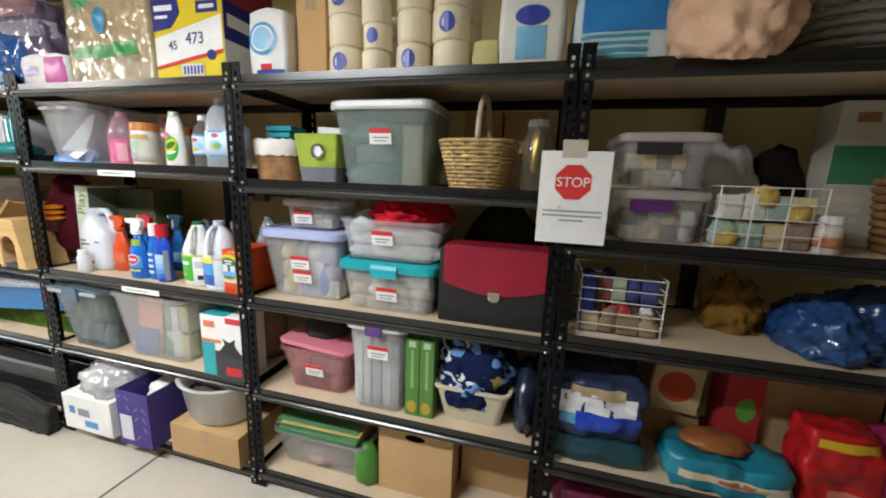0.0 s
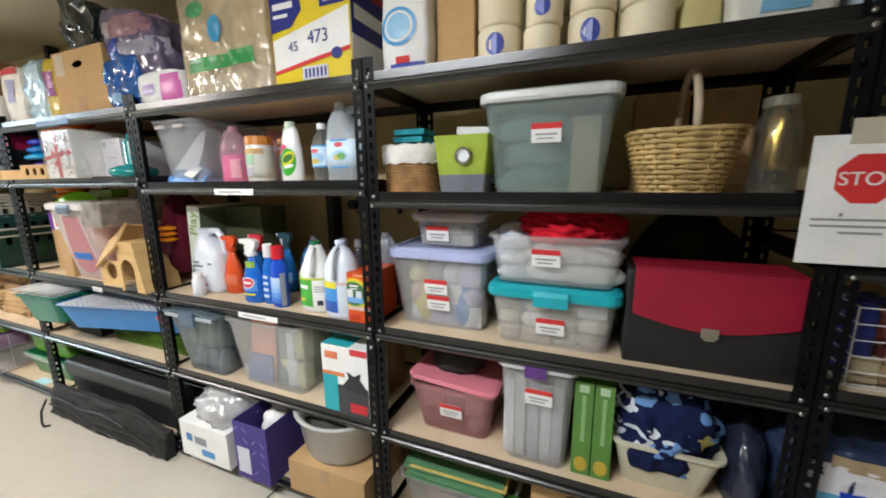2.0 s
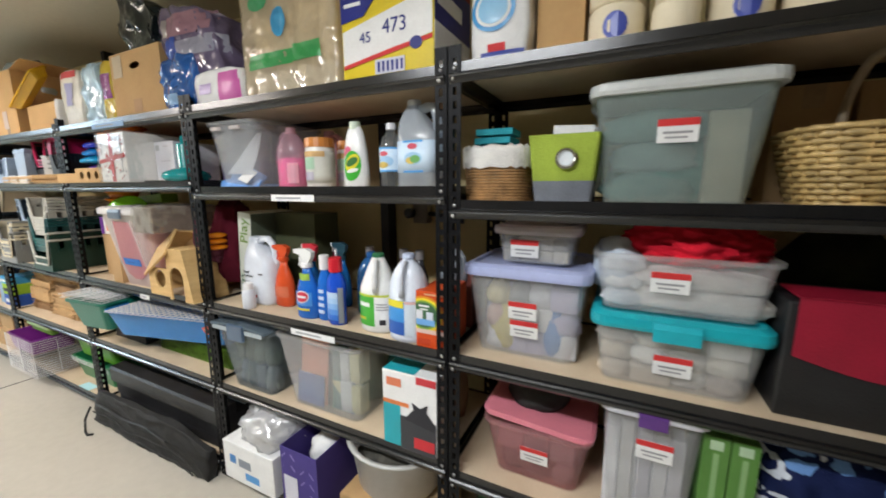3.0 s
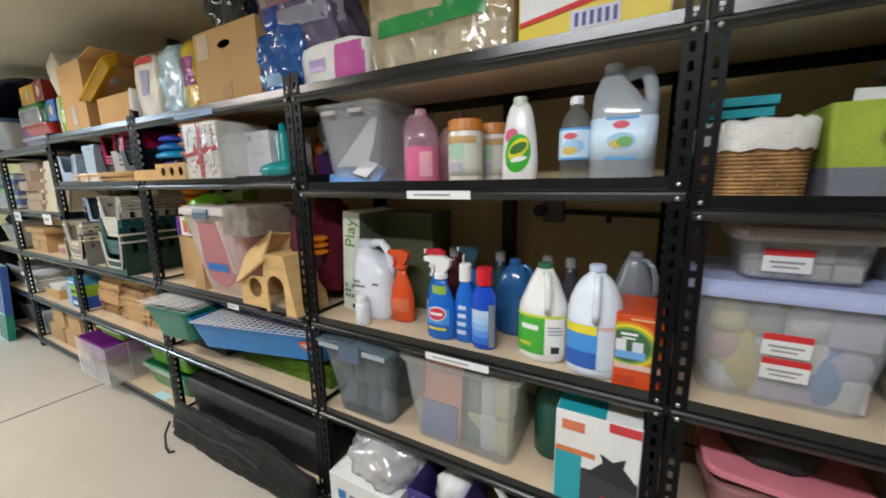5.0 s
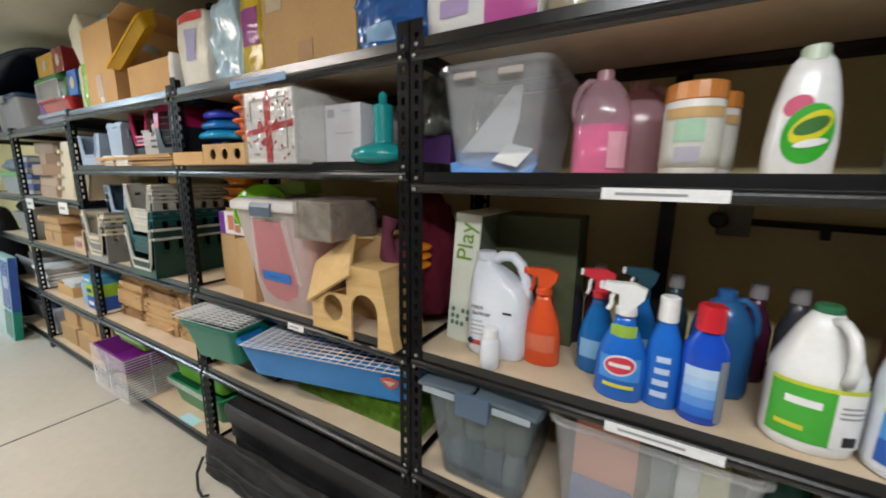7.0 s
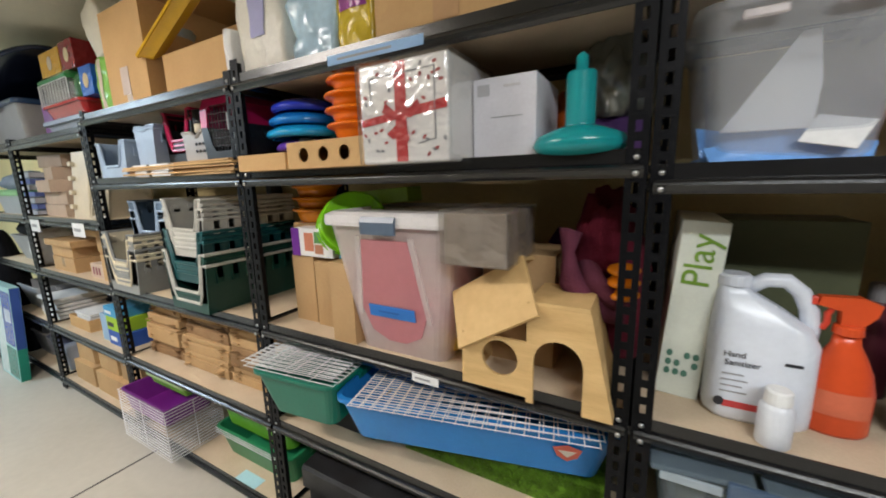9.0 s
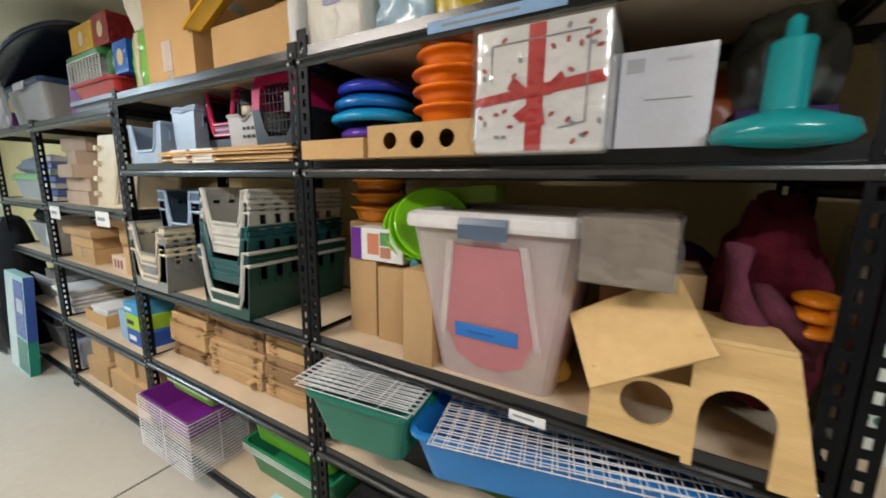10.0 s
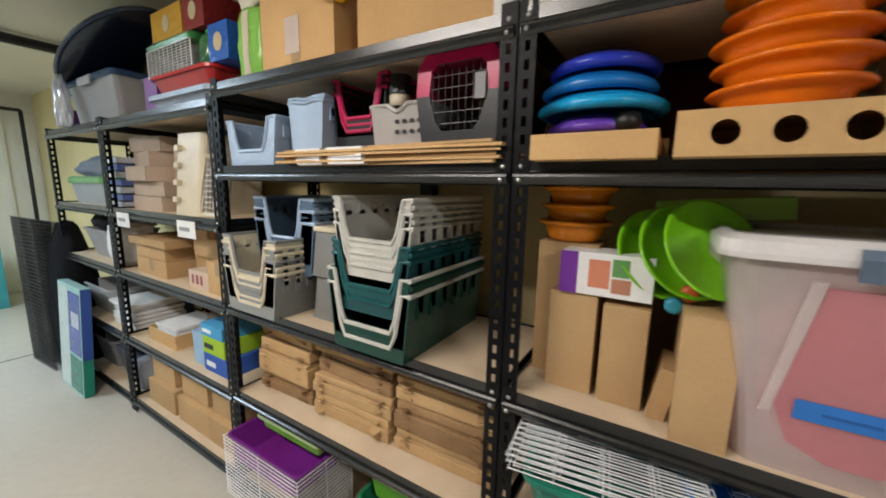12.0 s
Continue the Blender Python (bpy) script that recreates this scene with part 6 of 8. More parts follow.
# fourth shelf
filling("dark_contents", "dark mixed things inside the smoky bin", "supplies", -1.0, 0.27, Z[3] + 0.006, 0.24, 0.16, 0.24, cloth(0.22, 0.26, 0.22), 90)
packed("blue-grey and teal things in the smoky bin", "supplies", -1.13, -0.88, 0.04, Z[3] + 0.006, 0.25, 4, 2, [(0.12, 0.16, 0.20), (0.07, 0.12, 0.12), (0.22, 0.25, 0.27), (0.08, 0.09, 0.14), (0.20, 0.22, 0.10), (0.28, 0.28, 0.26)], 311, loose=0.7)
dk = tote("smoky grey bin with two folding lid flaps", -1.19, -0.825, -0.02, Z[3], 0.42, 0.315, M_SMOKE, 0.04, None, 0, None, (), "storage_bin", 0.014, "storage bin")
for s in (-1, 1):
    part("lid_flap", box(-0.086, -0.215, 0, 0.086, 0.2, 0.012, 0.004), foggy("blue_grey_plastic", (0.26, 0.34, 0.40), 0.45, 0.25), dk, m=pose(s * 0.091, 0, 0.318, 0, s * 5, 0))
part("latch", box(-0.05, -0.224, 0.262, 0.05, -0.209, 0.334, 0.004), foggy("blue_latch_plastic", (0.16, 0.24, 0.36), 0.15, 0.2), dk, "blue-grey plastic latch")
for s in (-1, 1):
    part("rim_strip", box(s * 0.108 - 0.052, -0.216, 0.296, s * 0.108 + 0.052, -0.209, 0.314, 0.002), foggy("rim_plastic", (0.72, 0.80, 0.85), 0.35, 0.15), dk)
tote("clear bin packed with coloured folders", -0.815, -0.365, 0.0, Z[3], 0.40, 0.325, M_CLEAR, 0.035, None, 0, None, (), "storage_bin", 0.012, "storage bin")
for k, (x0, x1, h, cc) in enumerate(((-0.755, -0.605, 0.28, (0.72, 0.30, 0.19)), (-0.755, -0.61, 0.13, (0.10, 0.16, 0.35)), (-0.575, -0.50, 0.27, (0.10, 0.22, 0.17)), (-0.50, -0.43, 0.23, (0.30, 0.42, 0.42)), (-0.56, -0.46, 0.15, (0.16, 0.22, 0.33)))):
    f = thing("folder", "coloured card folder standing in the clear bin", "folder", ((x0 + x1) / 2, 0.078 + 0.010 * (k % 2) - 0.026 * (k == 1), Z[3] + 0.006, -6))
    part("card", box(-(x1 - x0) / 2, 0, 0, (x1 - x0) / 2, 0.004, h), paper(*cc), f)
filling("folders", "yellow and green folders heaped in the clear bin", "folder", -0.54, 0.24, Z[3] + 0.006, 0.26, 0.22, 0.30, cloth(0.28, 0.26, 0.12, (0.10, 0.16, 0.10)), 92, 0.06)
packed("green, yellow and white card packets in the clear bin", "folder", -0.575, -0.425, 0.075, Z[3] + 0.008, 0.27, 3, 2, [(0.22, 0.34, 0.16), (0.55, 0.52, 0.20), (0.50, 0.55, 0.55), (0.14, 0.22, 0.20), (0.30, 0.42, 0.46)], 312, 0.06, "card_packet", 0.0)
bottle("green_bottle", "dark green tall plastic bottle at the back", "bottle", -0.31, 0.2, Z[3], [(0.055, 0), (0.06, 0.01), (0.06, 0.2), (0.04, 0.28), (0.025, 0.3)], plastic(0.012, 0.08, 0.055, 0.2), (0.028, 0.29, 0.325), plastic(0.02, 0.06, 0.05))
tb = printed_box("trash_bag_box", "white, teal and orange printed trash bag box", "carton", -0.262, -0.046, 0.004, Z[3], 0.14, 0.29, M_WHITE, 0.002)
patch(tb, -0.106, 0.002, -0.035, 0.165, plastic(0.015, 0.36, 0.42))
patch(tb, -0.106, 0.165, 0.0, 0.18, paper(0.68, 0.20, 0.06), -0.002)
patch(tb, -0.035, 0.002, 0.106, 0.13, paper(0.05, 0.05, 0.055), -0.002)
part("printed_shape", extrude_y([(-0.02, 0.12), (0.02, 0.165), (0.012, 0.19), (0.045, 0.175), (0.075, 0.195), (0.07, 0.165), (0.1, 0.13), (0.106, 0.10)], -0.0026, -0.0016), paper(0.03, 0.03, 0.035), tb)
patch(tb, 0.02, 0.02, 0.1, 0.06, paper(0.55, 0.03, 0.04), -0.003)
patch(tb, -0.09, 0.235, -0.03, 0.265, paper(0.68, 0.20, 0.10), -0.002)
patch(tb, 0.03, 0.262, 0.106, 0.288, paper(0.6, 0.05, 0.06), -0.002)
part("top_print", box(-0.106, 0.003, 0.2902, 0.02, 0.137, 0.2912), plastic(0.015, 0.36, 0.42), tb)
filling("paper_wad", "tan paper bundle behind the trash bag box", "paper", -0.15, 0.27, Z[3], 0.2, 0.2, 0.31, cloth(0.35, 0.24, 0.14), 93, 0.1)

# bottom shelf
wb = printed_box("tissue_carton", "white printed carton with a clear bag on it", "carton", -1.13, -0.80, -0.06, Z[4], 0.26, 0.19, M_WHITE, 0.003)
patch(wb, -0.12, 0.09, -0.08, 0.13, plastic(0.03, 0.2, 0.5))
patch(wb, -0.06, 0.085, 0.02, 0.125, paper(0.25, 0.28, 0.32))
patch(wb, -0.02, 0.03, 0.07, 0.065, plastic(0.05, 0.28, 0.62))
filling("plastic_bag", "crumpled clear plastic bag on the white carton", "bag", -0.93, 0.07, Z[4] + 0.192, 0.30, 0.24, 0.15, foggy("thin_clear_film", (0.90, 0.90, 0.91), 0.15, 0.16, 0.5, 20.0), 94, 0.25, 3.0, 4)
pu = carton("purple patterned open tissue box", -0.745, -0.545, -0.06, Z[4], 0.26, 0.285, paper(0.06, 0.04, 0.22), tape=False, open_top=True, name="purple_box")
patch(pu, -0.085, 0.03, -0.01, 0.16, paper(0.62, 0.62, 0.70), -0.132)
for k in range(14):
    a = k * 1.7
    part("printed_mark", box(-0.016, -0.001, -0.003, 0.016, 0, 0.003), paper(0.22, 0.18, 0.45), pu, m=pose(-0.08 + 0.05 * (k % 4), -0.1306, 0.05 + 0.05 * (k // 3), 0, 45 if k % 2 else -45, 0))
filling("tissue", "white tissue heaped inside the purple box", "tissue", -0.63, 0.1, Z[4] + 0.15, 0.14, 0.16, 0.13, M_WHITE, 95, 0.2)
carton("brown open cardboard box under the white tub", -0.46, -0.07, -0.03, Z[4], 0.3, 0.15, open_top=False)
tb2 = thing("white_tub", "oval milky white plastic tub with dark contents", "tub", (-0.285, 0.13, Z[4] + 0.152))
oval = lambda a, b, z: [(a * math.cos(2 * math.pi * k / 28), b * math.sin(2 * math.pi * k / 28), z) for k in range(28)]
part("body", loft([oval(0.15, 0.13, 0), oval(0.17, 0.15, 0.03), oval(0.195, 0.17, 0.19), oval(0.215, 0.185, 0.20), oval(0.215, 0.185, 0.21), oval(0.19, 0.165, 0.205), oval(0.15, 0.13, 0.01)]), foggy("white_tub_plastic", (0.90, 0.90, 0.88), 0.22, 0.25), tb2, smooth=True)
filling("dark_contents", "dark netting inside the white tub", "netting", -0.285, 0.13, Z[4] + 0.19, 0.3, 0.25, 0.20, cloth(0.05, 0.05, 0.045, (0.12, 0.11, 0.09)), 96, 0.25, 3, 4)

# ---- rack of pet housing ----
Z = [shelf(S34, i) for i in range(5)]
# top shelf
blue = soft_pack("diaper_pack", "crumpled blue film wrapped pack", "paper pack", -1.44, -1.20, 0.04, Z[0], 0.2, 0.22, film(0.02, 0.11, 0.38, 0.12), 100, 0.022, cuts=16)
patch(blue, -0.08, 0.03, 0.02, 0.07, paper(0.3, 0.5, 0.75, 0.3), -0.112)
c3 = carton("large brown cardboard box with a hand hole", -1.885, -1.453, 0.05, Z[0], 0.32, 0.31, M_CARD2, hole=True)
patch(c3, -0.19, 0.20, -0.11, 0.30, paper(0.62, 0.52, 0.36), -0.162)
patch(c3, -0.04, 0.03, 0.03, 0.09, paper(0.50, 0.30, 0.14), -0.162)
soft_pack("black_plastic_bag", "shiny black plastic bag propped on the cardboard box", "bag", -1.80, -1.53, 0.08, Z[0] + 0.312, 0.16, 0.22, film(0.012, 0.022, 0.024, 0.1), 101, 0.022, cuts=14, shear=(-0.1, -0.25))
yb = soft_pack("food_bag", "slim yellow and purple printed bag", "bag", -2.03, -1.905, 0.06, Z[0], 0.16, 0.30, paper(0.62, 0.45, 0.03, 0.2), 102, 0.008)
patch(yb, -0.05, 0.12, 0.05, 0.24, paper(0.30, 0.06, 0.25, 0.2), -0.098)
soft_pack("plastic_sheeting", "pale blue folded plastic sheeting in a bag", "bag", -2.21, -2.04, 0.06, Z[0], 0.16, 0.31, film(0.50, 0.70, 0.84, 0.18), 103, 0.018)
wb2 = soft_pack("diaper_pack", "white wrapped pack with red top", "paper pack", -2.475, -2.25, 0.06, Z[0], 0.2, 0.31, paper(0.82, 0.79, 0.70, 0.35), 104, 0.008)
patch(wb2, -0.085, 0.27, 0.085, 0.305, paper(0.55, 0.04, 0.04), -0.118)
patch(wb2, -0.03, 0.12, 0.04, 0.24, paper(0.42, 0.42, 0.66), -0.122)
soft_pack("diaper_pack", "white soft pack laid behind the others", "paper pack", -2.44, -2.0, 0.26, Z[0], 0.18, 0.24, M_WHITE, 105, 0.01)

# second shelf
carton("shallow pale cardboard tray", -2.398, -2.172, -0.045, Z[1], 0.24, 0.050, M_CARD2, tape=False, name="cardboard_tray")
carton("pale cardboard tube box with three round holes", -2.148, -1.862, -0.055, Z[1], 0.235, 0.073, M_CARD2, tape=False, holes=3, name="cardboard_toy")
rg = thing("exercise_saucers", "stack of purple, cyan and blue saucer wheels", "saucer wheel", (-2.315, 0.22, Z[1] + 0.065))
for k, (cc, r) in enumerate((((0.15, 0.06, 0.48), 0.105), ((0.01, 0.36, 0.72), 0.138), ((0.01, 0.20, 0.60), 0.122), ((0.025, 0.05, 0.55), 0.116))):
    saucer(rg, r, 0.046, plastic(*cc, 0.15), k * 0.043 + 0.05, 0.008 * (k % 2), -0.04, 0.02, dome=True).scale = (1, 1, -1)
part("knob", lathe([(0.0, 0), (0.026, 0.004), (0.03, 0.018), (0.024, 0.036), (0.0, 0.04)], 18), M_BLACK, rg, "black hub knob", smooth=True, m=pose(0.075, -0.115, 0.004))
carton("flat cardboard sheet box under the saucers", -2.43, -2.16, 0.2, Z[1], 0.2, 0.062, M_CARD, tape=False, name="cardboard_tray")
so = thing("exercise_saucers", "tall stack of bright orange saucer wheels", "saucer wheel", (-1.992, 0.112, Z[1] + 0.0738))
for k in range(5):
    saucer(so, 0.108 if k < 3 else 0.098, 0.056, plastic(0.92, 0.20, 0.006, 0.22), 0.042 * k, 0.003 * math.sin(k * 2.2), 0.003 * math.cos(k * 3), 0.02)
gf = printed_box("gift_box", "white dotted gift box with red ribbon print, film wrapped", "gift box", -1.905, -1.63, 0.035, Z[1], 0.25, 0.272, mat("glossy_white_card", (0.84, 0.82, 0.79), 0.16, 0, 0.05, 9, 90, 0.1, 0.6), 0.006)
gf.matrix_basis = pose(-1.7375, -0.06, Z[1]) @ Matrix.Diagonal((0.89, 1.0, 0.842, 1.0))
M_RIB = mat("red_ribbon_print", (0.55, 0.035, 0.04), 0.2)
patch(gf, -0.02, 0.004, 0.015, 0.268, M_RIB, -0.0014)
part("printed_panel", extrude_y([(-0.135, 0.105), (0.135, 0.135), (0.135, 0.16), (-0.135, 0.125)], -0.0022, -0.001), M_RIB, gf)
for s in (-1, 1):
    part("printed_bow", extrude_y([(0, 0.12), (s * 0.05, 0.165), (s * 0.062, 0.14), (s * 0.03, 0.12)], -0.003, -0.002), M_RIB, gf)
part("printed_bow", extrude_y([(0.0, 0.115), (-0.048, 0.082), (-0.03, 0.066), (-0.012, 0.072), (0.0, 0.05), (0.022, 0.06), (0.016, 0.095)], -0.0034, -0.002), M_RIB, gf)
rnd = random.Random(4)
for k in range(46):
    x, z = rnd.uniform(-0.128, 0.128), rnd.uniform(0.01, 0.262)
    if abs(x) > 0.028 and abs(z - 0.125) > 0.03:
        ellipse(gf, x, z, 0.0075, 0.0045, paper(0.42, 0.06, 0.06) if k % 3 else M_GREY, -0.0016, "printed_dot", 6, k)
for k in range(4):
    a, b = (((-0.1, 0.235), (0.1, 0.24)), ((0.1, 0.24), (0.1, 0.06)), ((-0.1, 0.235), (-0.1, 0.16)), ((0.1, 0.06), (0.05, 0.05)))[k]
    part("printed_line", rods([((a[0], -0.001, a[1]), (b[0], -0.001, b[1]))], 0.0018, 4), M_GREY, gf)
bm = bmesh.new()
bmesh.ops.create_cube(bm, size=1.0)
bmesh.ops.subdivide_edges(bm, edges=bm.edges[:], cuts=12, use_grid_fill=True)
for v in bm.verts:
    p = Vector((v.co.x * 0.285, v.co.y * 0.266 + 0.125, v.co.z * 0.278 + 0.14))
    v.co = p + 0.0016 * noise.noise_vector(p * 30)
    v.co.z = max(v.co.z, 0.0008)
part("wrapping_film", bm, foggy("gift_film", (0.95, 0.95, 0.95), 0.97, 0.12, 0.22, 38.0), gf, "clear shiny film", smooth=True)
w2 = printed_box("white_carton", "plain white carton with a slot and printed squares", "carton", -1.611, -1.457, 0.06, Z[1], 0.22, 0.19, paper(0.74, 0.73, 0.78), 0.003)
patch(w2, -0.065, 0.15, -0.035, 0.175, paper(0.5, 0.5, 0.52))
patch(w2, -0.03, 0.099, 0.045, 0.1006, M_GREY, -0.0015, "slot")
patch(w2, 0.0, 0.165, 0.04, 0.170, paper(0.62, 0.60, 0.62))
part("printed_panel", box(0.0772, 0.03, 0.02, 0.0780, 0.09, 0.05), M_DARK, w2)
tl = thing("water_fountain", "teal plastic dispenser with wide round base", "dispenser", (-1.362, 0.055, Z[1]))
M_TEAL = plastic(0.01, 0.28, 0.29, 0.18)
part("base", lathe([(0.05, 0), (0.085, 0.006), (0.098, 0.022), (0.09, 0.042), (0.05, 0.058), (0.03, 0.064)], 32), M_TEAL, tl, smooth=True)
part("neck", lathe([(0.036, 0.056), (0.030, 0.066), (0.030, 0.165), (0.028, 0.17), (0.013, 0.172), (0.012, 0.20), (0.004, 0.208)], 20), M_TEAL, tl, smooth=True)
filling("clear_bag", "grey see-through bag at the shelf back", "bag", -1.315, 0.34, Z[1] + 0.101, 0.17, 0.2, 0.22, foggy("grey_film", (0.36, 0.39, 0.33), 0.25, 0.14, 0.6, 18.0), 107, 0.28, 2.6, 4)
carton("purple flat box under the grey bag", -1.40, -1.24, 0.25, Z[1], 0.2, 0.10, paper(0.09, 0.03, 0.16), tape=False, name="flat_box")
filling("orange_bag", "dark orange plastic heap behind the white carton", "bag", -1.43, 0.36, Z[1], 0.14, 0.14, 0.2, plastic(0.45, 0.09, 0.01, 0.3), 108, 0.2)
filling("maroon_bag", "dark maroon bag at the shelf back", "bag", -2.2, 0.42, Z[1], 0.42, 0.08, 0.27, cloth(0.08, 0.008, 0.02), 109, 0.12)

# third shelf
for x0, x1, y, h, d in ((-2.40, -2.33, 0.30, 0.34, 0.14), (-2.375, -2.265, 0.105, 0.25, 0.2), (-2.25, -2.155, 0.095, 0.235, 0.2), (-2.10, -2.006, 0.02, 0.262, 0.2)):
    carton("narrow brown cardboard box standing on end", x0, x1, y, Z[2], d, h, M_CARD, tape=False, name="narrow_carton", group="narrow cartons in a row")
carton("small brown carton leaning between the boxes", -2.145, -2.108, 0.08, Z[2], 0.12, 0.12, M_CARD, tape=False, name="narrow_carton", ry=10)
ph = printed_box("toy_carton", "purple and white photo printed toy carton", "carton", -2.352, -2.155, 0.095, Z[2] + 0.252, 0.10, 0.10, M_WHITE)
patch(ph, -0.10, 0.0, -0.06, 0.10, paper(0.16, 0.03, 0.30))
patch(ph, -0.035, 0.02, 0.01, 0.085, paper(0.60, 0.22, 0.13))
patch(ph, 0.015, 0.05, 0.05, 0.09, paper(0.12, 0.30, 0.10))
patch(ph, 0.015, 0.012, 0.055, 0.045, paper(0.45, 0.2, 0.12))
lw = thing("pet_toy", "lime green plastic wheels leaning on a carton", "wheel", (-2.165, 0.19, Z[2] + 0.24, 0, 0, 0))
M_LIME = plastic(0.20, 0.55, 0.012, 0.15)
for k in range(3):
    part("disc", lathe([(0.02, 0), (0.09, 0.012), (0.105, 0.03), (0.108, 0.034), (0.10, 0.034), (0.085, 0.018), (0.0, 0.008)], 32), M_LIME, lw, smooth=True, m=pose(0.028 * k, -0.01 * k, 0.10, 62, 0, 38) @ pose(0, 0, 0.03 * k))
for cc, dx, dz in (((0.55, 0.48, 0.05), 0.085, 0.09), ((0.6, 0.1, 0.03), 0.075, 0.045), ((0.03, 0.25, 0.35), 0.05, 0.015)):
    part("hub", lathe([(0.012, 0), (0.018, 0.004), (0.018, 0.014), (0.012, 0.018)], 14), plastic(*cc), lw, smooth=True, m=pose(dx, -0.075, dz, 90))
on = thing("stacking_rings", "translucent orange stacked rings", "ring stack", (-2.355, 0.23, Z[2] + 0.36))
for k in range(3):
    saucer(on, 0.088, 0.058, plastic(0.72, 0.22, 0.008, 0.15), 0.044 * k, 0.004 * k, 0, name="ring")
carton("brown carton carrying the orange rings", -2.43, -2.28, 0.17, Z[2], 0.12, 0.36, M_CARD, tape=False, name="narrow_carton")
printed_box("plastic_board", "flat lime plastic panel lying on the milky bin", "panel", -2.17, -1.92, 0.22, Z[2] + 0.431, 0.09, 0.05, plastic(0.20, 0.34, 0.03, 0.3), 0.004, ry=-4)
carton("plain carton behind the big clear bin", -2.2, -1.7, 0.415, Z[2], 0.045, 0.33, M_CARD, tape=False)

pbn = tote("tall milky bin holding pink material, white rim", -2.062, -1.628, -0.034, Z[2], 0.40, 0.405, foggy("milky_pink_plastic", (0.98, 0.88, 0.86), 0.56, 0.3), 0.055, plastic(0.72, 0.69, 0.68), 0.022, plastic(0.10, 0.14, 0.20), (), "storage_bin", 0.012, "storage bin", r=0.035)
panel = [(-0.078, 0.335), (0.078, 0.335), (0.090, 0.25), (0.112, 0.12), (0.085, 0.05), (0.03, 0.022), (-0.03, 0.022), (-0.085, 0.05), (-0.112, 0.12), (-0.090, 0.25)]
part("moulded_panel", extrude_y(panel, -0.006, 0.0), foggy("pink_panel", (0.86, 0.38, 0.43), 0.52, 0.4), pbn, m=pose(0, -0.134, 0.02, 8.2))
for s in (-1, 1):
    part("moulded_rib", extrude_y([(s * 0.114, 0.10), (s * 0.128, 0.10), (s * 0.096, 0.345), (s * 0.080, 0.345)], -0.008, 0.0), foggy("pale_rib_plastic", (0.97, 0.91, 0.89), 0.55, 0.25), pbn, m=pose(0, -0.134, 0.02, 8.2))
part("tape", box(-0.085, -0.0085, 0.10, 0.075, -0.0065, 0.137), paper(0.03, 0.18, 0.55), pbn, "strip of blue painter's tape", m=pose(0, -0.134, 0.02, 8.2))
part("tape_note", box(-0.05, -0.0095, 0.115, 0.02, -0.0085, 0.120), paper(0.02, 0.11, 0.38), pbn, m=pose(0, -0.134, 0.02, 8.2))
filling("pink_cloth", "folded pink material filling the milky bin", "cloth", -1.845, 0.172, Z[2] + 0.008, 0.33, 0.265, 0.37, cloth(0.92, 0.36, 0.41), 110, 0.04)
filling("yellow_cloth", "yellow cloth at the bottom of the milky bin", "cloth", -1.78, 0.12, Z[2] + 0.008, 0.22, 0.12, 0.08, cloth(0.70, 0.50, 0.12), 111, 0.05)
carton("plain carton under the film wrapped box", -1.62, -1.42, 0.137, Z[2], 0.20, 0.31, M_CARD, tape=False)
fw = printed_box("wrapped_box", "floral box in shiny clear film", "box", -1.640, -1.486, -0.052, Z[2] + 0.312, 0.21, 0.122, mat("floral_print", (0.34, 0.285, 0.235), 0.4, 0, 0.1, 24, 60, 0.0, 0.4, (0.22, 0.175, 0.14)), 0.004)
bm = bmesh.new()
bmesh.ops.create_cube(bm, size=1.0)
bmesh.ops.subdivide_edges(bm, edges=bm.edges[:], cuts=6, use_grid_fill=True)
for v in bm.verts:
    p = Vector((v.co.x * 0.168, v.co.y * 0.224 + 0.105, v.co.z * 0.129 + 0.065))
    v.co = p + 0.010 * noise.noise_vector(p * 17) * (1 if p.z > 0.01 else 0.2)
    v.co.z = max(v.co.z, 0.0008)
part("wrapping_film", bm, foggy("glossy_film", (0.85, 0.82, 0.78), 0.93, 0.07, 0.6, 5.0), fw, "clear shiny film")

hs = thing("wooden_hide", "pale plywood pet house with round and arched openings", "pet house", (-1.43, -0.04, Z[2]))
out_l, out_r, hh = -0.172, 0.172, 0.225


def hide_front():
    """The front with a round window beside an arched doorway that opens at the foot."""
    bm = bmesh.new()
    th = 0.008
    face_with_holes(bm, -0.172, 0.012, -0.012, 0.146, [(-0.076, 0.095, 0.044, 0.044)], 0, th, 20)
    n = 14
    inner = [(0.004, 0.0)] + [(0.057 - 0.053 * math.cos(math.pi * k / n), 0.105 + 0.055 * math.sin(math.pi * k / n)) for k in range(n + 1)] + [(0.110, 0.0)]
    outer = [(-0.012, 0.0), (-0.012, 0.105)] + [(-0.012 + 0.132 * k / (n - 2), 0.235) for k in range(n - 1)] + [(0.149, 0.105), (0.172, 0.0)]
    for (ax, az), (bx, bz), (cx, cz), (dx, dz) in zip(outer, outer[1:], inner[1:], inner):
        add_prism = [(ax, az), (bx, bz), (cx, cz), (dx, dz)]
        lo, hi = [bm.verts.new((x, 0, z)) for x, z in add_prism], [bm.verts.new((x, th, z)) for x, z in add_prism]
        bm.faces.new(lo)
        bm.faces.new(hi[::-1])
        for i in (0, 2):
            bm.faces.new((lo[i], lo[(i + 1) % 4], hi[(i + 1) % 4], hi[i]))
    bmesh.ops.remove_doubles(bm, verts=bm.verts[:], dist=0.0001)
    return bm


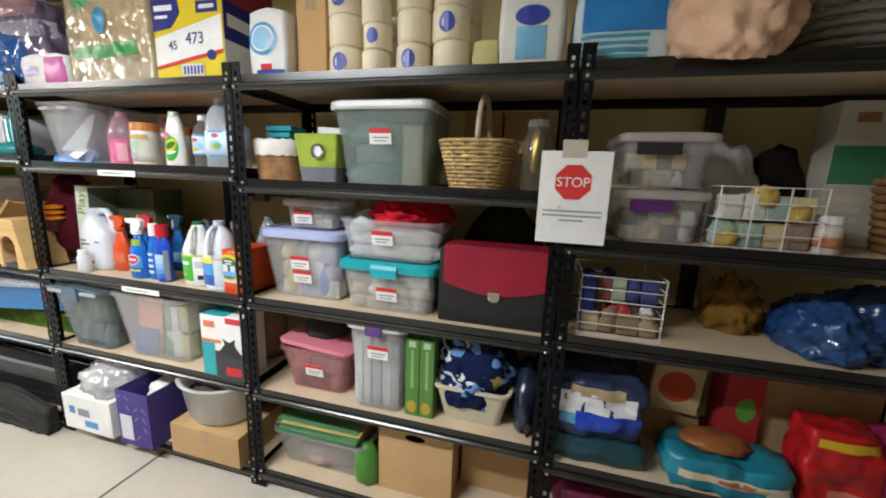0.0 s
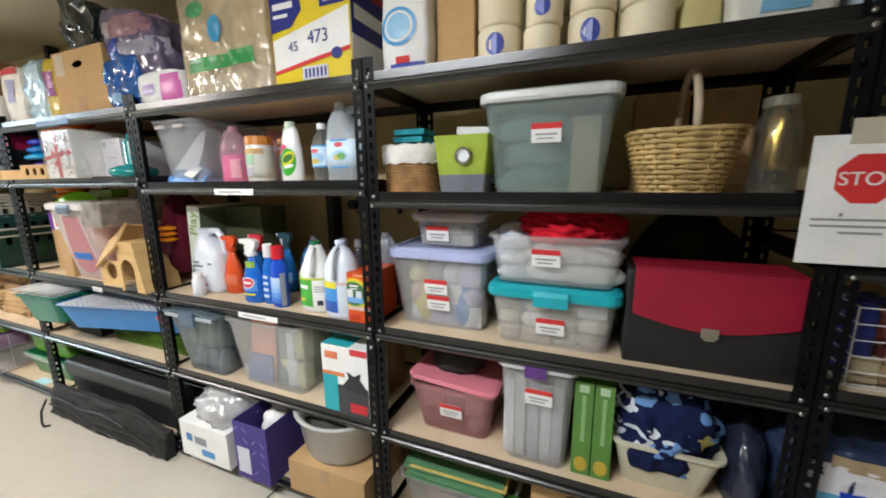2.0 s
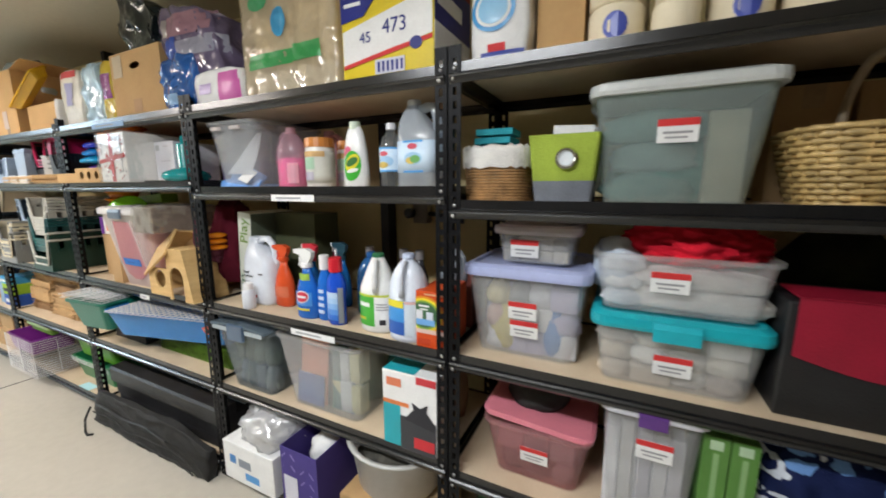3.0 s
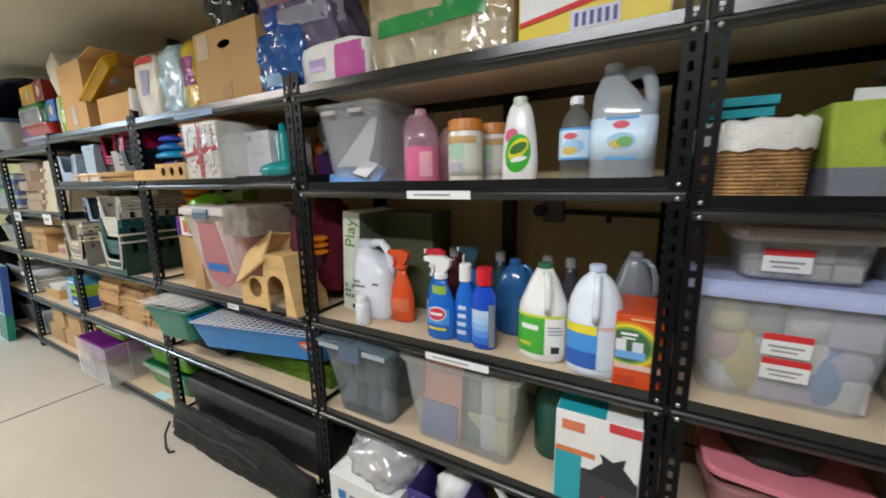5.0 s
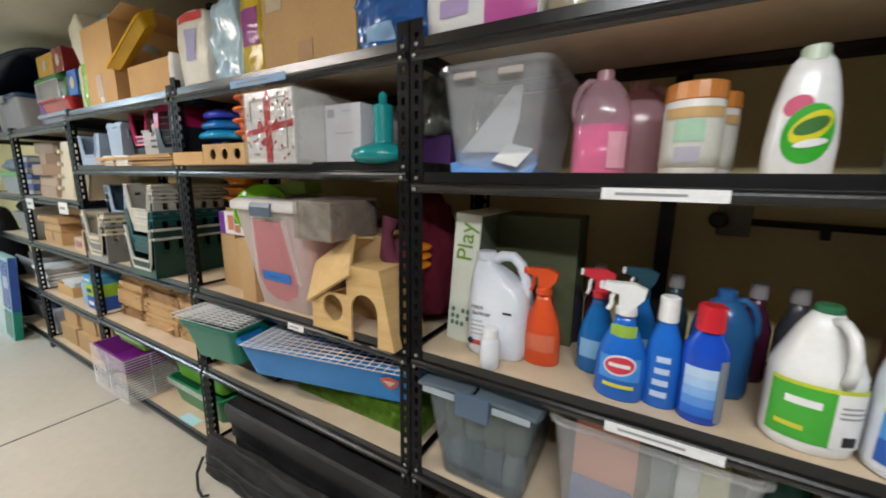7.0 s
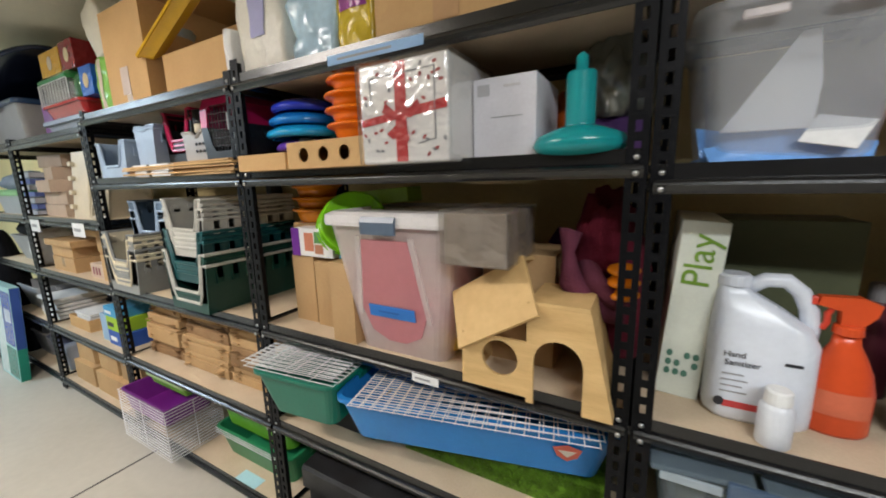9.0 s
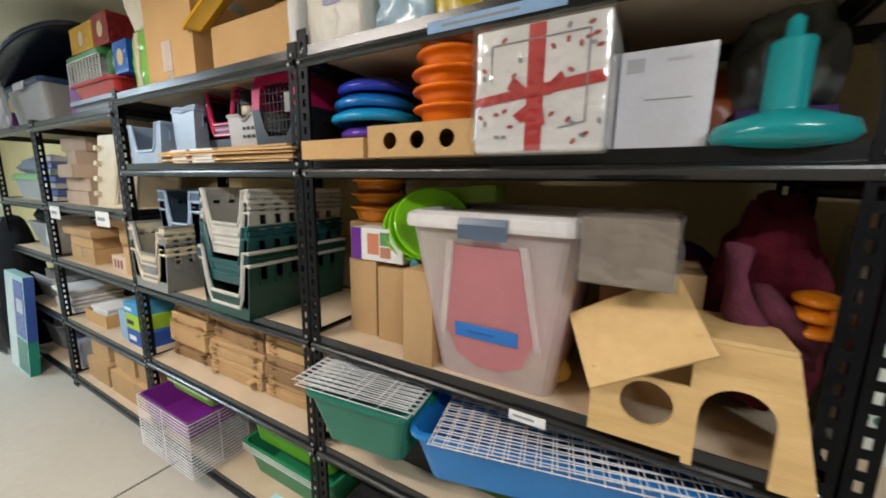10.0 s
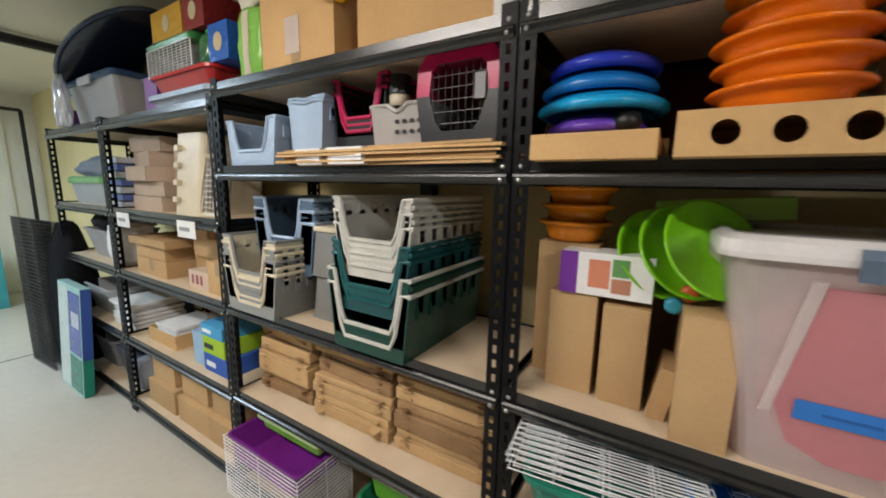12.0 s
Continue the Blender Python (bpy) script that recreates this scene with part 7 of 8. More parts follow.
part("front_panel", hide_front(), M_WOOD, hs)
part("side_panel", extrude_y([(0.120, 0.235), (0.172, 0.0), (0.164, 0.0), (0.112, 0.235)], 0.009, 0.17), M_WOOD, hs)
part("side_panel", extrude_y([(-0.168, 0.012), (-0.16, 0.012), (-0.16, 0.11), (-0.168, 0.11)], 0.009, 0.17), M_WOOD, hs)
u, v = Vector((0.19, 0.0, 0.115)).normalized(), Vector((-0.085, 0.13, 0.14)).normalized()
tilt = Matrix.Translation((-0.172, -0.022, 0.108)) @ Matrix((u, v, u.cross(v).normalized())).transposed().to_4x4()
part("roof_panel", box(0, 0, -0.010, 0.222, 0.16, 0.0, 0.001), M_WOOD, hs, "loose plywood roof panel", m=tilt)
part("roof_panel", box(0, 0, -0.010, 0.20, 0.10, 0.0, 0.001), M_WOOD, hs, m=tilt @ pose(0.01, 0.16, -0.001, -62, 0, 0))
part("roof_panel", box(0.0, 0.0, 0.0, 0.13, 0.16, 0.008), M_WOOD, hs, m=pose(-0.012, 0.0, 0.2355))

filling("fleece_hammock", "hanging maroon fleece hammock bag", "hammock", -1.31, 0.22, Z[2] + 0.06, 0.19, 0.22, 0.40, cloth(0.11, 0.010, 0.022), 112, 0.18, 2.2, 4)
hm = thing("fleece_hammock", "dusty pink fleece folds in front of the maroon one", "hammock", (-1.335, 0.085, Z[2] + 0.17))
for k, pts in enumerate((((-0.045, 0.02, 0.21), (-0.05, 0.005, 0.16), (-0.035, 0, 0.10), (0.0, 0, 0.045), (0.05, 0.01, 0.02), (0.075, 0.02, 0.015)), ((0.0, 0.03, 0.13), (0.015, 0.01, 0.09), (0.04, 0.008, 0.06), (0.075, 0.02, 0.05)))):
    fold = tube(pts, 0.024, 10)
    for v in fold.verts:
        v.co += 0.02 * noise.noise_vector(v.co * 16)
    part("fold", fold, cloth(0.15, 0.04, 0.065), hm, smooth=True)
for k in range(3):
    filling("orange_tunnel", "orange plastic ring poking out of the fleece", "ring", -1.262, 0.10, Z[2] + 0.235 + 0.028 * k, 0.07, 0.09, 0.022, plastic(0.78, 0.24, 0.01, 0.2), 114 + k, 0.05)
filling("purple_bag", "dark purple cloth behind the wooden hide", "cloth", -1.44, 0.36, Z[2], 0.2, 0.14, 0.33, cloth(0.06, 0.01, 0.08), 117, 0.15)

# fourth shelf
def grass_mat(x0, x1, y0, y1, z, h):
    rnd = random.Random(8)
    bm = bmesh.new()
    add_box(bm, x0, y0, z, x1, y1, z + h * 0.75)
    for k in range(2600):
        x, y = rnd.uniform(x0, x1), rnd.uniform(y0 - 0.015, y1)
        zz = z + h * 0.7 if rnd.random() < 0.4 else z + rnd.uniform(0.0, h * 0.7)
        if zz < z + h * 0.69:
            y = y0
        a, l = rnd.uniform(0, 6.28), rnd.uniform(0.015, 0.035)
        tip = Vector((x + 0.012 * math.cos(a), y - rnd.uniform(0.0, 0.02), min(zz + l, z + h)))
        w = 0.0022
        bm.faces.new([bm.verts.new(p) for p in ((x - w, y, zz), (x + w, y, zz), tip)])
    ob = tagged(new("grass_mat", link_mesh("grass_mat", bm, mat("plastic_grass", (0.12, 0.25, 0.02), 0.5, 0, 0.3, 30, 90, 0.0, 0.3))), "green artificial grass mat under the blue tray", "mat", "", "stuff")
    return ob


grass_mat(-1.90, -1.27, 0.11, 0.44, Z[3], 0.125)
# added support, near black because only shade lies under the green tray
carton("dark block added under the green tray, coloured like the shade there", -2.36, -2.02, 0.09, Z[3], 0.34, 0.135, paper(0.03, 0.03, 0.03), tape=False, name="shade_block")


def grid_lid(x, y, z, w, d, nx, ny, n, rz, material=None, label="white coated wire grid laid on the tray"):
    for k in range(n):
        g = thing("wire_grid", label, "wire grid", (x + 0.012 * (k % 2) - 0.006 * k, y + 0.01 * (k % 3) - 0.01, z + 0.0065 * k, 0, 0, rz + 1.5 * (k % 2)), "wire grids on trays")
        wire_grid(g, -w / 2, -d / 2, w / 2, d / 2, nx, ny, 0.0014, material or M_WIRE, pose(0, 0, 0.0015))


tote("deep green tray carrying white wire grids", -2.375, -2.025, -0.115, Z[3] + 0.136, 0.40, 0.165, plastic(0.004, 0.17, 0.11, 0.3), 0.035, None, 0, None, (), "litter_tray", 0.012, "tray", rz=6)
grid_lid(-2.21, 0.05, Z[3] + 0.305, 0.37, 0.30, 4, 15, 4, 6)
bt = tote("bright blue tray carrying white wire grids", -2.06, -1.265, -0.013, Z[3] + 0.125, 0.36, 0.15, plastic(0.02, 0.22, 0.60, 0.26), 0.035, None, 0, None, (), "litter_tray", 0.012, "tray", rz=13)
grid_lid(-1.632, 0.078, Z[3] + 0.277, 0.67, 0.22, 19, 9, 2, 12)
grid_lid(-1.64, 0.24, Z[3] + 0.292, 0.60, 0.20, 16, 8, 3, 13, M_BLACK, "black coated wire grid laid on the tray")
part("badge", extrude_y([(-0.035, 0.015), (0, 0.028), (0.035, 0.015), (0.025, -0.012), (0, -0.028), (-0.025, -0.012)], -0.002, 0), paper(0.55, 0.12, 0.08), bt, "red shield sticker", m=pose(0.27, -0.162, 0.085, 13))
part("badge_mark", extrude_y([(-0.022, 0.008), (0.022, 0.008), (0.0, -0.014)], -0.003, -0.002), paper(0.6, 0.55, 0.45), bt, m=pose(0.27, -0.162, 0.085, 13))

# bottom shelf: black cases
bk = thing("equipment_case", "long black hard case with sloped lid", "case", (-1.81, 0.02, Z[4]))
part("body", extrude_x([(0.02, 0.06), (0.02, 0.17), (0.33, 0.17), (0.33, 0.06)], -0.52, 0.53), M_BLACK, bk)
part("lid_edge", extrude_x([(0.0, 0.150), (0.0, 0.228), (0.010, 0.240), (0.080, 0.246), (0.092, 0.238), (0.092, 0.172), (0.018, 0.172)], -0.53, 0.54), M_BLACK, bk, "square black front rail of the case")
for k in range(5):
    part("rod", rods([((-0.5, 0.125 + 0.042 * k, 0.186 + 0.006 * (k % 2)), (0.52, 0.12 + 0.042 * k, 0.182))], 0.007, 6), M_STEEL if k % 2 else M_BLACK, bk)
part("stand", box(-0.5, 0.02, 0, 0.5, 0.32, 0.0595, 0.004), M_BLACK, bk)
M_NYLON = mat("black_nylon", (0.022, 0.021, 0.02), 0.62, 0, 0.3, 6, 240, 0.4, 0.4)
bag = thing("fabric_bag", "slumped black nylon equipment bag with zip", "bag", (-1.83, -0.040, 0.0, 0, 0, 0))
bm = bmesh.new()
bmesh.ops.create_cube(bm, size=1.0)
bmesh.ops.subdivide_edges(bm, edges=bm.edges[:], cuts=26, use_grid_fill=True)
for v in bm.verts:
    p = Vector((v.co.x * 1.12, v.co.y * 0.05, v.co.z * 0.215 + 0.109))
    top = (p.z / 0.215) ** 2
    fold = 1 - 2 * abs(noise.noise(Vector((p.x * 9 + p.z * 7, p.z * 16, 1.7))))
    p.y += -0.018 * fold * (1 - abs(v.co.x) * 1.2) + 0.03 * top
    p.z -= 0.05 * top * (0.5 + noise.noise(Vector((p.x * 3, 0, 4)))) + 0.10 * max(0, abs(v.co.x) - 0.35)
    v.co = p + 0.006 * noise.noise_vector(p * 20)
    v.co.z = max(v.co.z, 0.002)
    v.co.y = min(v.co.y, 0.026)
part("body", bm, M_NYLON, bag, smooth=True)
part("zip", tube([(-0.45 + 0.09 * k, -0.048 - 0.004 * math.sin(k), 0.15 + 0.01 * math.sin(k * 1.3)) for k in range(9)], 0.005, 6), M_BLACK, bag)
for zz, drop in ((0.095, 0.012), (0.045, 0.006)):
    part("seam", tube([(-0.5 + 0.083 * k, -0.052 - 0.006 * math.sin(k * 1.7), zz + drop * math.sin(k * 0.9)) for k in range(13)], 0.004, 6), M_NYLON, bag)
part("strap", tube([(-0.5, -0.06, 0.13), (-0.51, -0.09, 0.06), (-0.47, -0.11, 0.008), (-0.42, -0.12, 0.006), (-0.4, -0.10, 0.006)], 0.006, 6), M_NYLON, bag)

# ---- rack of pet carriers ----
tall = carton("tall brown carton with tape and open flaps", -3.385, -3.035, 0.03, Z[0], 0.40, 0.40, M_CARD2, open_top=True, flaps=(("r", 12), ("b", 28)))
patch(tall, -0.05, 0.05, 0.02, 0.16, paper(0.58, 0.48, 0.42), -0.202)
filling("plastic_bag", "pale blue plastic in the tall carton", "bag", -3.21, 0.22, Z[0] + 0.20, 0.32, 0.34, 0.30, foggy("pale_blue_film", (0.62, 0.75, 0.78), 0.2, 0.15, 0.5, 18.0), 120, 0.2)
carton("low brown carton with an open top", -2.97, -2.52, 0.06, Z[0], 0.34, 0.17, M_CARD2, open_top=True, tape=False, flaps=(("b", 80),))
carton("plain brown carton standing behind the scoop", -2.93, -2.55, 0.30, Z[0] + 0.002, 0.09, 0.33, M_CARD2, tape=False)
sc = thing("yellow_tray", "bright yellow plastic tray leaning on the cartons", "tray", (-2.86, 0.07, Z[0] + 0.245, 0, -24, 0))
part("body", tub_mesh(0.36, 0.07, 0.42, 0.095, 0.045, 0.02, 0.003, 0.008), plastic(0.72, 0.42, 0.01, 0.25), sc, m=pose(0, 0, 0, 35))
soft_pack("white_bag", "white paper bag leaning beside the tall carton", "bag", -3.55, -3.40, 0.06, Z[0] + 0.258, 0.14, 0.26, paper(0.76, 0.72, 0.60), 121, 0.01, ry=-20)
gp = soft_pack("printed_pack", "lime green and white printed pack", "pack", -3.56, -3.42, 0.05, Z[0], 0.18, 0.25, paper(0.25, 0.55, 0.10, 0.2), 122, 0.005)
patch(gp, -0.03, 0.02, 0.01, 0.24, paper(0.62, 0.55, 0.42), -0.1)
soft_pack("printed_pack", "white pack with blue print at the carton end", "pack", -2.535, -2.485, 0.04, Z[0], 0.2, 0.17, M_WHITE, 123, 0.005)


def carrier_stack(label, x, y, z, w, d, h, nw, nh, n, step, body, rim, rz=0, flip=False):
    t = thing("pet_carrier_stack", label, "pet carrier", (x, y + d / 2, z, 0, 0, rz), "stacked pet carrier halves")
    for k in range(n):
        pet_shell(w, d, h, nw, nh, body[k % len(body)], rim[k % len(rim)], t, pose(0, 0.004 * (k % 2), k * step))
    return t


M_LB = plastic(0.36, 0.47, 0.62, 0.35)
M_GY = plastic(0.22, 0.225, 0.22, 0.4)
M_BG = plastic(0.62, 0.55, 0.40, 0.4)
M_WT = plastic(0.52, 0.51, 0.46, 0.4)
M_GN = plastic(0.004, 0.045, 0.032, 0.35)
M_SL = plastic(0.10, 0.16, 0.24, 0.35)
M_BLK = plastic(0.015, 0.016, 0.018, 0.35)
M_CR = plastic(0.50, 0.012, 0.09, 0.3)
stack_sheets("flat_cartons", "flattened brown cartons with white ends", "cardboard", -3.26, -2.48, -0.015, Z[1], 0.40, 0.055, 6, [M_CARD, M_CARD2, M_CARD], 0.012, 12, "flat_carton")
for x0, x1 in ((-3.16, -3.05), (-3.02, -2.88)):
    stack_sheets("white_cards", "white card ends lying on the flattened cartons", "card", x0, x1, -0.022, Z[1] + 0.003, 0.02, 0.05, 5, M_WHITE, 0.003, 13, "card")
carrier_stack("light blue pet carrier halves nested together", -3.47, 0.02, Z[1], 0.30, 0.38, 0.17, 0.20, 0.11, 1, 0.03, [M_LB], [M_LB])
carrier_stack("light blue pet carrier half upside down", -3.20, 0.05, Z[1] + 0.056, 0.17, 0.34, 0.155, 0.06, 0.006, 2, 0.012, [M_LB], [M_LB])
carrier_stack("crimson and black pet carrier halves nested", -3.0, 0.09, Z[1] + 0.056, 0.22, 0.3, 0.175, 0.16, 0.12, 3, 0.02, [M_BLK, M_CR], [M_CR])
gx = carrier_stack("grey pet carrier half with vent holes", -2.83, 0.07, Z[1] + 0.056, 0.20, 0.32, 0.115, 0.05, 0.02, 1, 0.02, [plastic(0.40, 0.38, 0.36)], [plastic(0.40, 0.38, 0.36)])
for k in range(9):
    ellipse(gx, 0.0 + 0.026 * (k % 4), 0.04 + 0.028 * (k // 4), 0.008, 0.006, M_DARK, -0.164, "vent_hole", 10)
bottle("steel_flask", "black lidded grey flask on the shelf", "flask", -2.86, 0.12, Z[1] + 0.056 + 0.118, [(0.03, 0), (0.032, 0.004), (0.032, 0.03), (0.026, 0.04)], M_BG, (0.034, 0.035, 0.09), M_BLK)
rc = thing("pet_carrier", "crimson topped black pet carrier with wire door", "pet carrier", (-2.625, 0.05, Z[1] + 0.056))
part("lower_shell", pet_shell_mesh(0.25, 0.36, 0.12, 0.15, 0.09, M_BLK), None, rc, m=pose(0, 0.18, 0))
arch = [(-0.125, 0.12), (-0.12, 0.19), (-0.09, 0.225), (0.09, 0.225), (0.12, 0.19), (0.125, 0.12), (0.085, 0.12), (0.078, 0.18), (0.06, 0.195), (-0.06, 0.195), (-0.078, 0.18), (-0.085, 0.12)]
bm = extrude_y(arch, 0.0, 0.02)
extrude_y([(-0.125, 0.12), (-0.12, 0.19), (-0.09, 0.225), (0.09, 0.225), (0.12, 0.19), (0.125, 0.12), (0.12, 0.12), (0.115, 0.187), (0.088, 0.22), (-0.088, 0.22), (-0.115, 0.187), (-0.12, 0.12)], 0.021, 0.36, bm)
part("upper_shell", bm, M_CR, rc, "crimson upper half")
wd = part("wire_door", tube([(-0.08, 0.008, 0.02), (0.08, 0.008, 0.02), (0.08, 0.008, 0.195), (-0.08, 0.008, 0.195)], 0.0028, 6, True), M_BLK, rc)
wire_grid(wd, -0.08, 0.02, 0.08, 0.195, 8, 6, 0.0012, M_BLK, pose(0, 0.008, 0, 90))
part("door_latch", box(0.05, -0.006, 0.1, 0.08, 0.002, 0.16, 0.002), M_GREY, rc)

carrier_stack("slate and light blue carrier halves in a nested pile", -3.42, 0.10, Z[2] + 0.15, 0.36, 0.33, 0.2, 0.2, 0.15, 5, 0.022, [M_SL, M_LB], [M_LB, M_SL])
carrier_stack("beige and grey carrier halves in a nested pile", -3.47, -0.02, Z[2], 0.33, 0.36, 0.17, 0.2, 0.13, 6, 0.024, [M_GY, M_BG], [M_BG, M_BG, M_GY])
gyb = thing("grey_bin", "two grey plastic bins stacked upside down", "bin", (-3.165, 0.09, Z[2]))
for k in range(2):
    part("bin", loft([[(x, y, zz) for x, y in rounded(w, w * 0.8, 0.02)] for w, zz in ((0.20, 0), (0.19, 0.005), (0.165, 0.16))]), M_GY, gyb, m=pose(0, 0.08, 0.163 * k))
part("rim", box(-0.085, 0.01, 0.325, 0.085, 0.15, 0.345, 0.004), M_BG, gyb)
carrier_stack("dark green and white carrier halves in a tall nested pile", -2.865, -0.03, Z[2], 0.31, 0.45, 0.20, 0.235, 0.16, 3, 0.022, [M_GN], [M_WT, M_GN])
carrier_stack("teal carrier halves set in the green pile", -2.865, -0.02, Z[2] + 0.12, 0.29, 0.43, 0.17, 0.22, 0.13, 3, 0.02, [plastic(0.006, 0.06, 0.065, 0.3)], [plastic(0.008, 0.08, 0.085, 0.3)])
carrier_stack("off-white carrier halves on top of the green pile", -2.865, -0.01, Z[2] + 0.225, 0.29, 0.42, 0.155, 0.22, 0.12, 5, 0.019, [M_WT, plastic(0.32, 0.33, 0.31)], [M_WT])



def folded_carton(x0, x1, y, z, d, h, rz, seed):
    """A carton folded flat: two board layers, a fold at the ends and tabs that stick out."""
    rnd = random.Random(seed)
    w = x1 - x0
    t = thing("folded_carton", "brown carton folded flat in a pile", "cardboard", ((x0 + x1) / 2, y + d / 2, z, 0, 0, rz), "folded cartons on the shelf")
    m = M_CARD if seed % 3 else M_CARD3
    part("lower_board", box(-w / 2, -d / 2, 0, w / 2, d / 2, h * 0.52, 0.004), m, t)
    part("middle_board", box(-w / 2 + 0.004, -d / 2 + rnd.uniform(0.001, 0.006), h * 0.53, w / 2 - 0.006, d / 2, h * 0.62, 0.002), m, t)
    part("upper_board", box(-w / 2 + 0.006, -d / 2 + rnd.uniform(-0.004, 0.016), h * 0.67, w / 2 - 0.004, d / 2, h * 0.98, 0.004), m, t, m=pose(0, 0, 0, 0, 0, rnd.uniform(-1.2, 1.2)))
    part("inner_board", box(-w / 2 + 0.02, -d / 2 + 0.02, h * 0.62, w / 2 - 0.02, d / 2, h * 0.67), M_CARD3, t)
    for s in (-1, 1):
        for k in range(3):
            tw = rnd.uniform(0.02, 0.04)
            part("tab", box(0, -0.008 - rnd.uniform(0, 0.016), 0, tw, 0.05, 0.004), m, t, m=pose(s * (w / 2 - 0.05) - tw / 2, -d / 2, h * (0.18 + 0.3 * k), rnd.uniform(-30, 6), rnd.uniform(-10, 10), rnd.uniform(-14, 14)))
    return t


rnd = random.Random(5)
for c, (x0, x1, heights) in enumerate(((-3.64, -3.29, (0.075, 0.15, 0.09)), (-3.28, -2.89, (0.085, 0.075, 0.09, 0.08)), (-2.88, -2.49, (0.075, 0.10, 0.085, 0.075)))):
    z = Z[3] + 0.001
    for row, h in enumerate(heights):
        folded_carton(x0 + rnd.uniform(0, 0.015), x1 - rnd.uniform(0, 0.015), 0.095 + 0.01 * row + rnd.uniform(-0.012, 0.012), z, 0.30, h, rnd.uniform(-2, 2), 10 * c + row)
        z += h + 0.001

tote("bright green lidded bin on the bottom shelf", -3.02, -2.50, 0.09, Z[4] + 0.16, 0.34, 0.16, plastic(0.12, 0.38, 0.03, 0.3), 0.02, plastic(0.10, 0.34, 0.03, 0.3), 0.02, name="storage_bin", category="storage bin")
gb1 = tote("dark green tray with wire edge, bottom shelf", -3.04, -2.49, 0.07, Z[4], 0.36, 0.155, plastic(0.02, 0.22, 0.09, 0.3), 0.03, name="litter_tray", category="tray")
for k in range(3):
    part("wire_edge", rods([((-0.26, -0.18, 0.125 + 0.012 * k), (0.26, -0.18, 0.125 + 0.012 * k))], 0.0018, 5), M_WIRE, gb1)
tagged(new("paper_note", link_mesh("paper_note", box(-2.80, 0.005, Z[4] + 0.0005, -2.66, 0.065, Z[4] + 0.002), paper(0.45, 0.72, 0.78))), "pale blue paper note on the shelf", "paper")

cg = thing("wire_cage", "white wire cage upside down with purple tray", "wire cage", (-3.395, -0.078, Z[4] + 0.009))
W, D, H = 0.47, 0.26, 0.262
for m, a in ((pose(0, 0, 0, 90), W), (pose(W / 2, D / 2, 0, 90, 0, 90), D), (pose(-W / 2, D / 2, 0, 90, 0, 90), D), (pose(0, D, 0, 90), W)):
    wire_grid(cg, -a / 2, 0, a / 2, H, 2, 16, 0.0016, M_WIRE, m)
part("tray", tub_mesh(W - 0.10, D - 0.04, W - 0.024, D - 0.024, 0.11, 0.02, 0.003, 0.008), plastic(0.16, 0.015, 0.20, 0.3), cg, "deep purple plastic tray", m=pose(0, D / 2, H - 0.104))
part("clear_base", loft([[(x, y + D / 2, z) for x, y in rounded(W - 0.01, D - 0.012, 0.012)] for z in (0.002, 0.12)], cap1=False), M_CLEAR, cg)
tote("lime green narrow tray behind the cage", -3.555, -3.175, 0.025, Z[4] + 0.280, 0.075, 0.06, plastic(0.22, 0.45, 0.06, 0.3), 0.008, plastic(0.42, 0.58, 0.25), 0.012, name="litter_tray", category="tray", r=0.012)

# ---- racks at the far end ----
Z = [shelf(S5, i) for i in range(5)]
tote("blue and grey shallow tray at the rack top", -4.32, -3.74, 0.03, Z[0], 0.36, 0.075, plastic(0.28, 0.34, 0.44), 0.02, None, 0, None, (), "pet_cage_tray", 0.02, "tray")
tote("red glossy tray stacked on the blue one", -4.3, -3.76, 0.04, Z[0] + 0.09, 0.32, 0.07, plastic(0.48, 0.02, 0.02, 0.15), 0.02, None, 0, None, (), "pet_cage_tray", 0.014, "tray")
gc = thing("pet_cage", "small pet cage with green top and wire sides", "pet cage", (-4.10, 0.05, Z[0] + 0.162))
part("wire_side", wire_panel(-0.2, 0, 0.2, 0.11, 10, 10, 0.0014), M_WIRE, gc, m=pose(0, 0, 0, 90))
part("wire_side", wire_panel(-0.14, 0, 0.14, 0.11, 8, 10, 0.0014), M_WIRE, gc, m=pose(-0.2, 0.14, 0, 90, 0, 90))
part("top", loft([[(x, y + 0.14, z) for x, y in rounded(w, w * 0.68, 0.03)] for w, z in ((0.42, 0.11), (0.43, 0.13), (0.38, 0.15))]), plastic(0.04, 0.22, 0.06, 0.2), gc, "green plastic top")
part("clear_body", loft([[(x - 0.02, y + 0.14, z) for x, y in rounded(0.36, 0.24, 0.03)] for z in (0.002, 0.108)]), M_CLEAR, gc)
for x0, x1, z, h, cc, lab in ((-4.28, -4.0, 0.314, 0.13, (0.62, 0.34, 0.015), "yellow printed toy carton on the cage"), (-3.99, -3.82, 0.314, 0.14, (0.25, 0.02, 0.02), "dark red printed toy carton on the cage"), (-3.80, -3.66, 0.165, 0.14, (0.02, 0.12, 0.5), "blue printed pack standing on the tray")):
    t = printed_box("toy_carton", lab, "carton", x0, x1, 0.07, Z[0] + z, 0.2, h, paper(*cc, 0.25))
    ellipse(t, 0.0, h * 0.5, 0.03, 0.035, paper(0.6, 0.5, 0.3))
jug("green_cup", "clear green lidded cup beside the cage", -3.84, 0.1, Z[0] + 0.165, 0.05, 0.14, foggy("green_clear", (0.15, 0.5, 0.2), 0.5, 0.1), plastic(0.03, 0.4, 0.08))
printed_box("plastic_board", "flat purple plastic panel standing on edge", "panel", -4.50, -4.36, 0.10, Z[0], 0.03, 0.20, plastic(0.20, 0.03, 0.28))

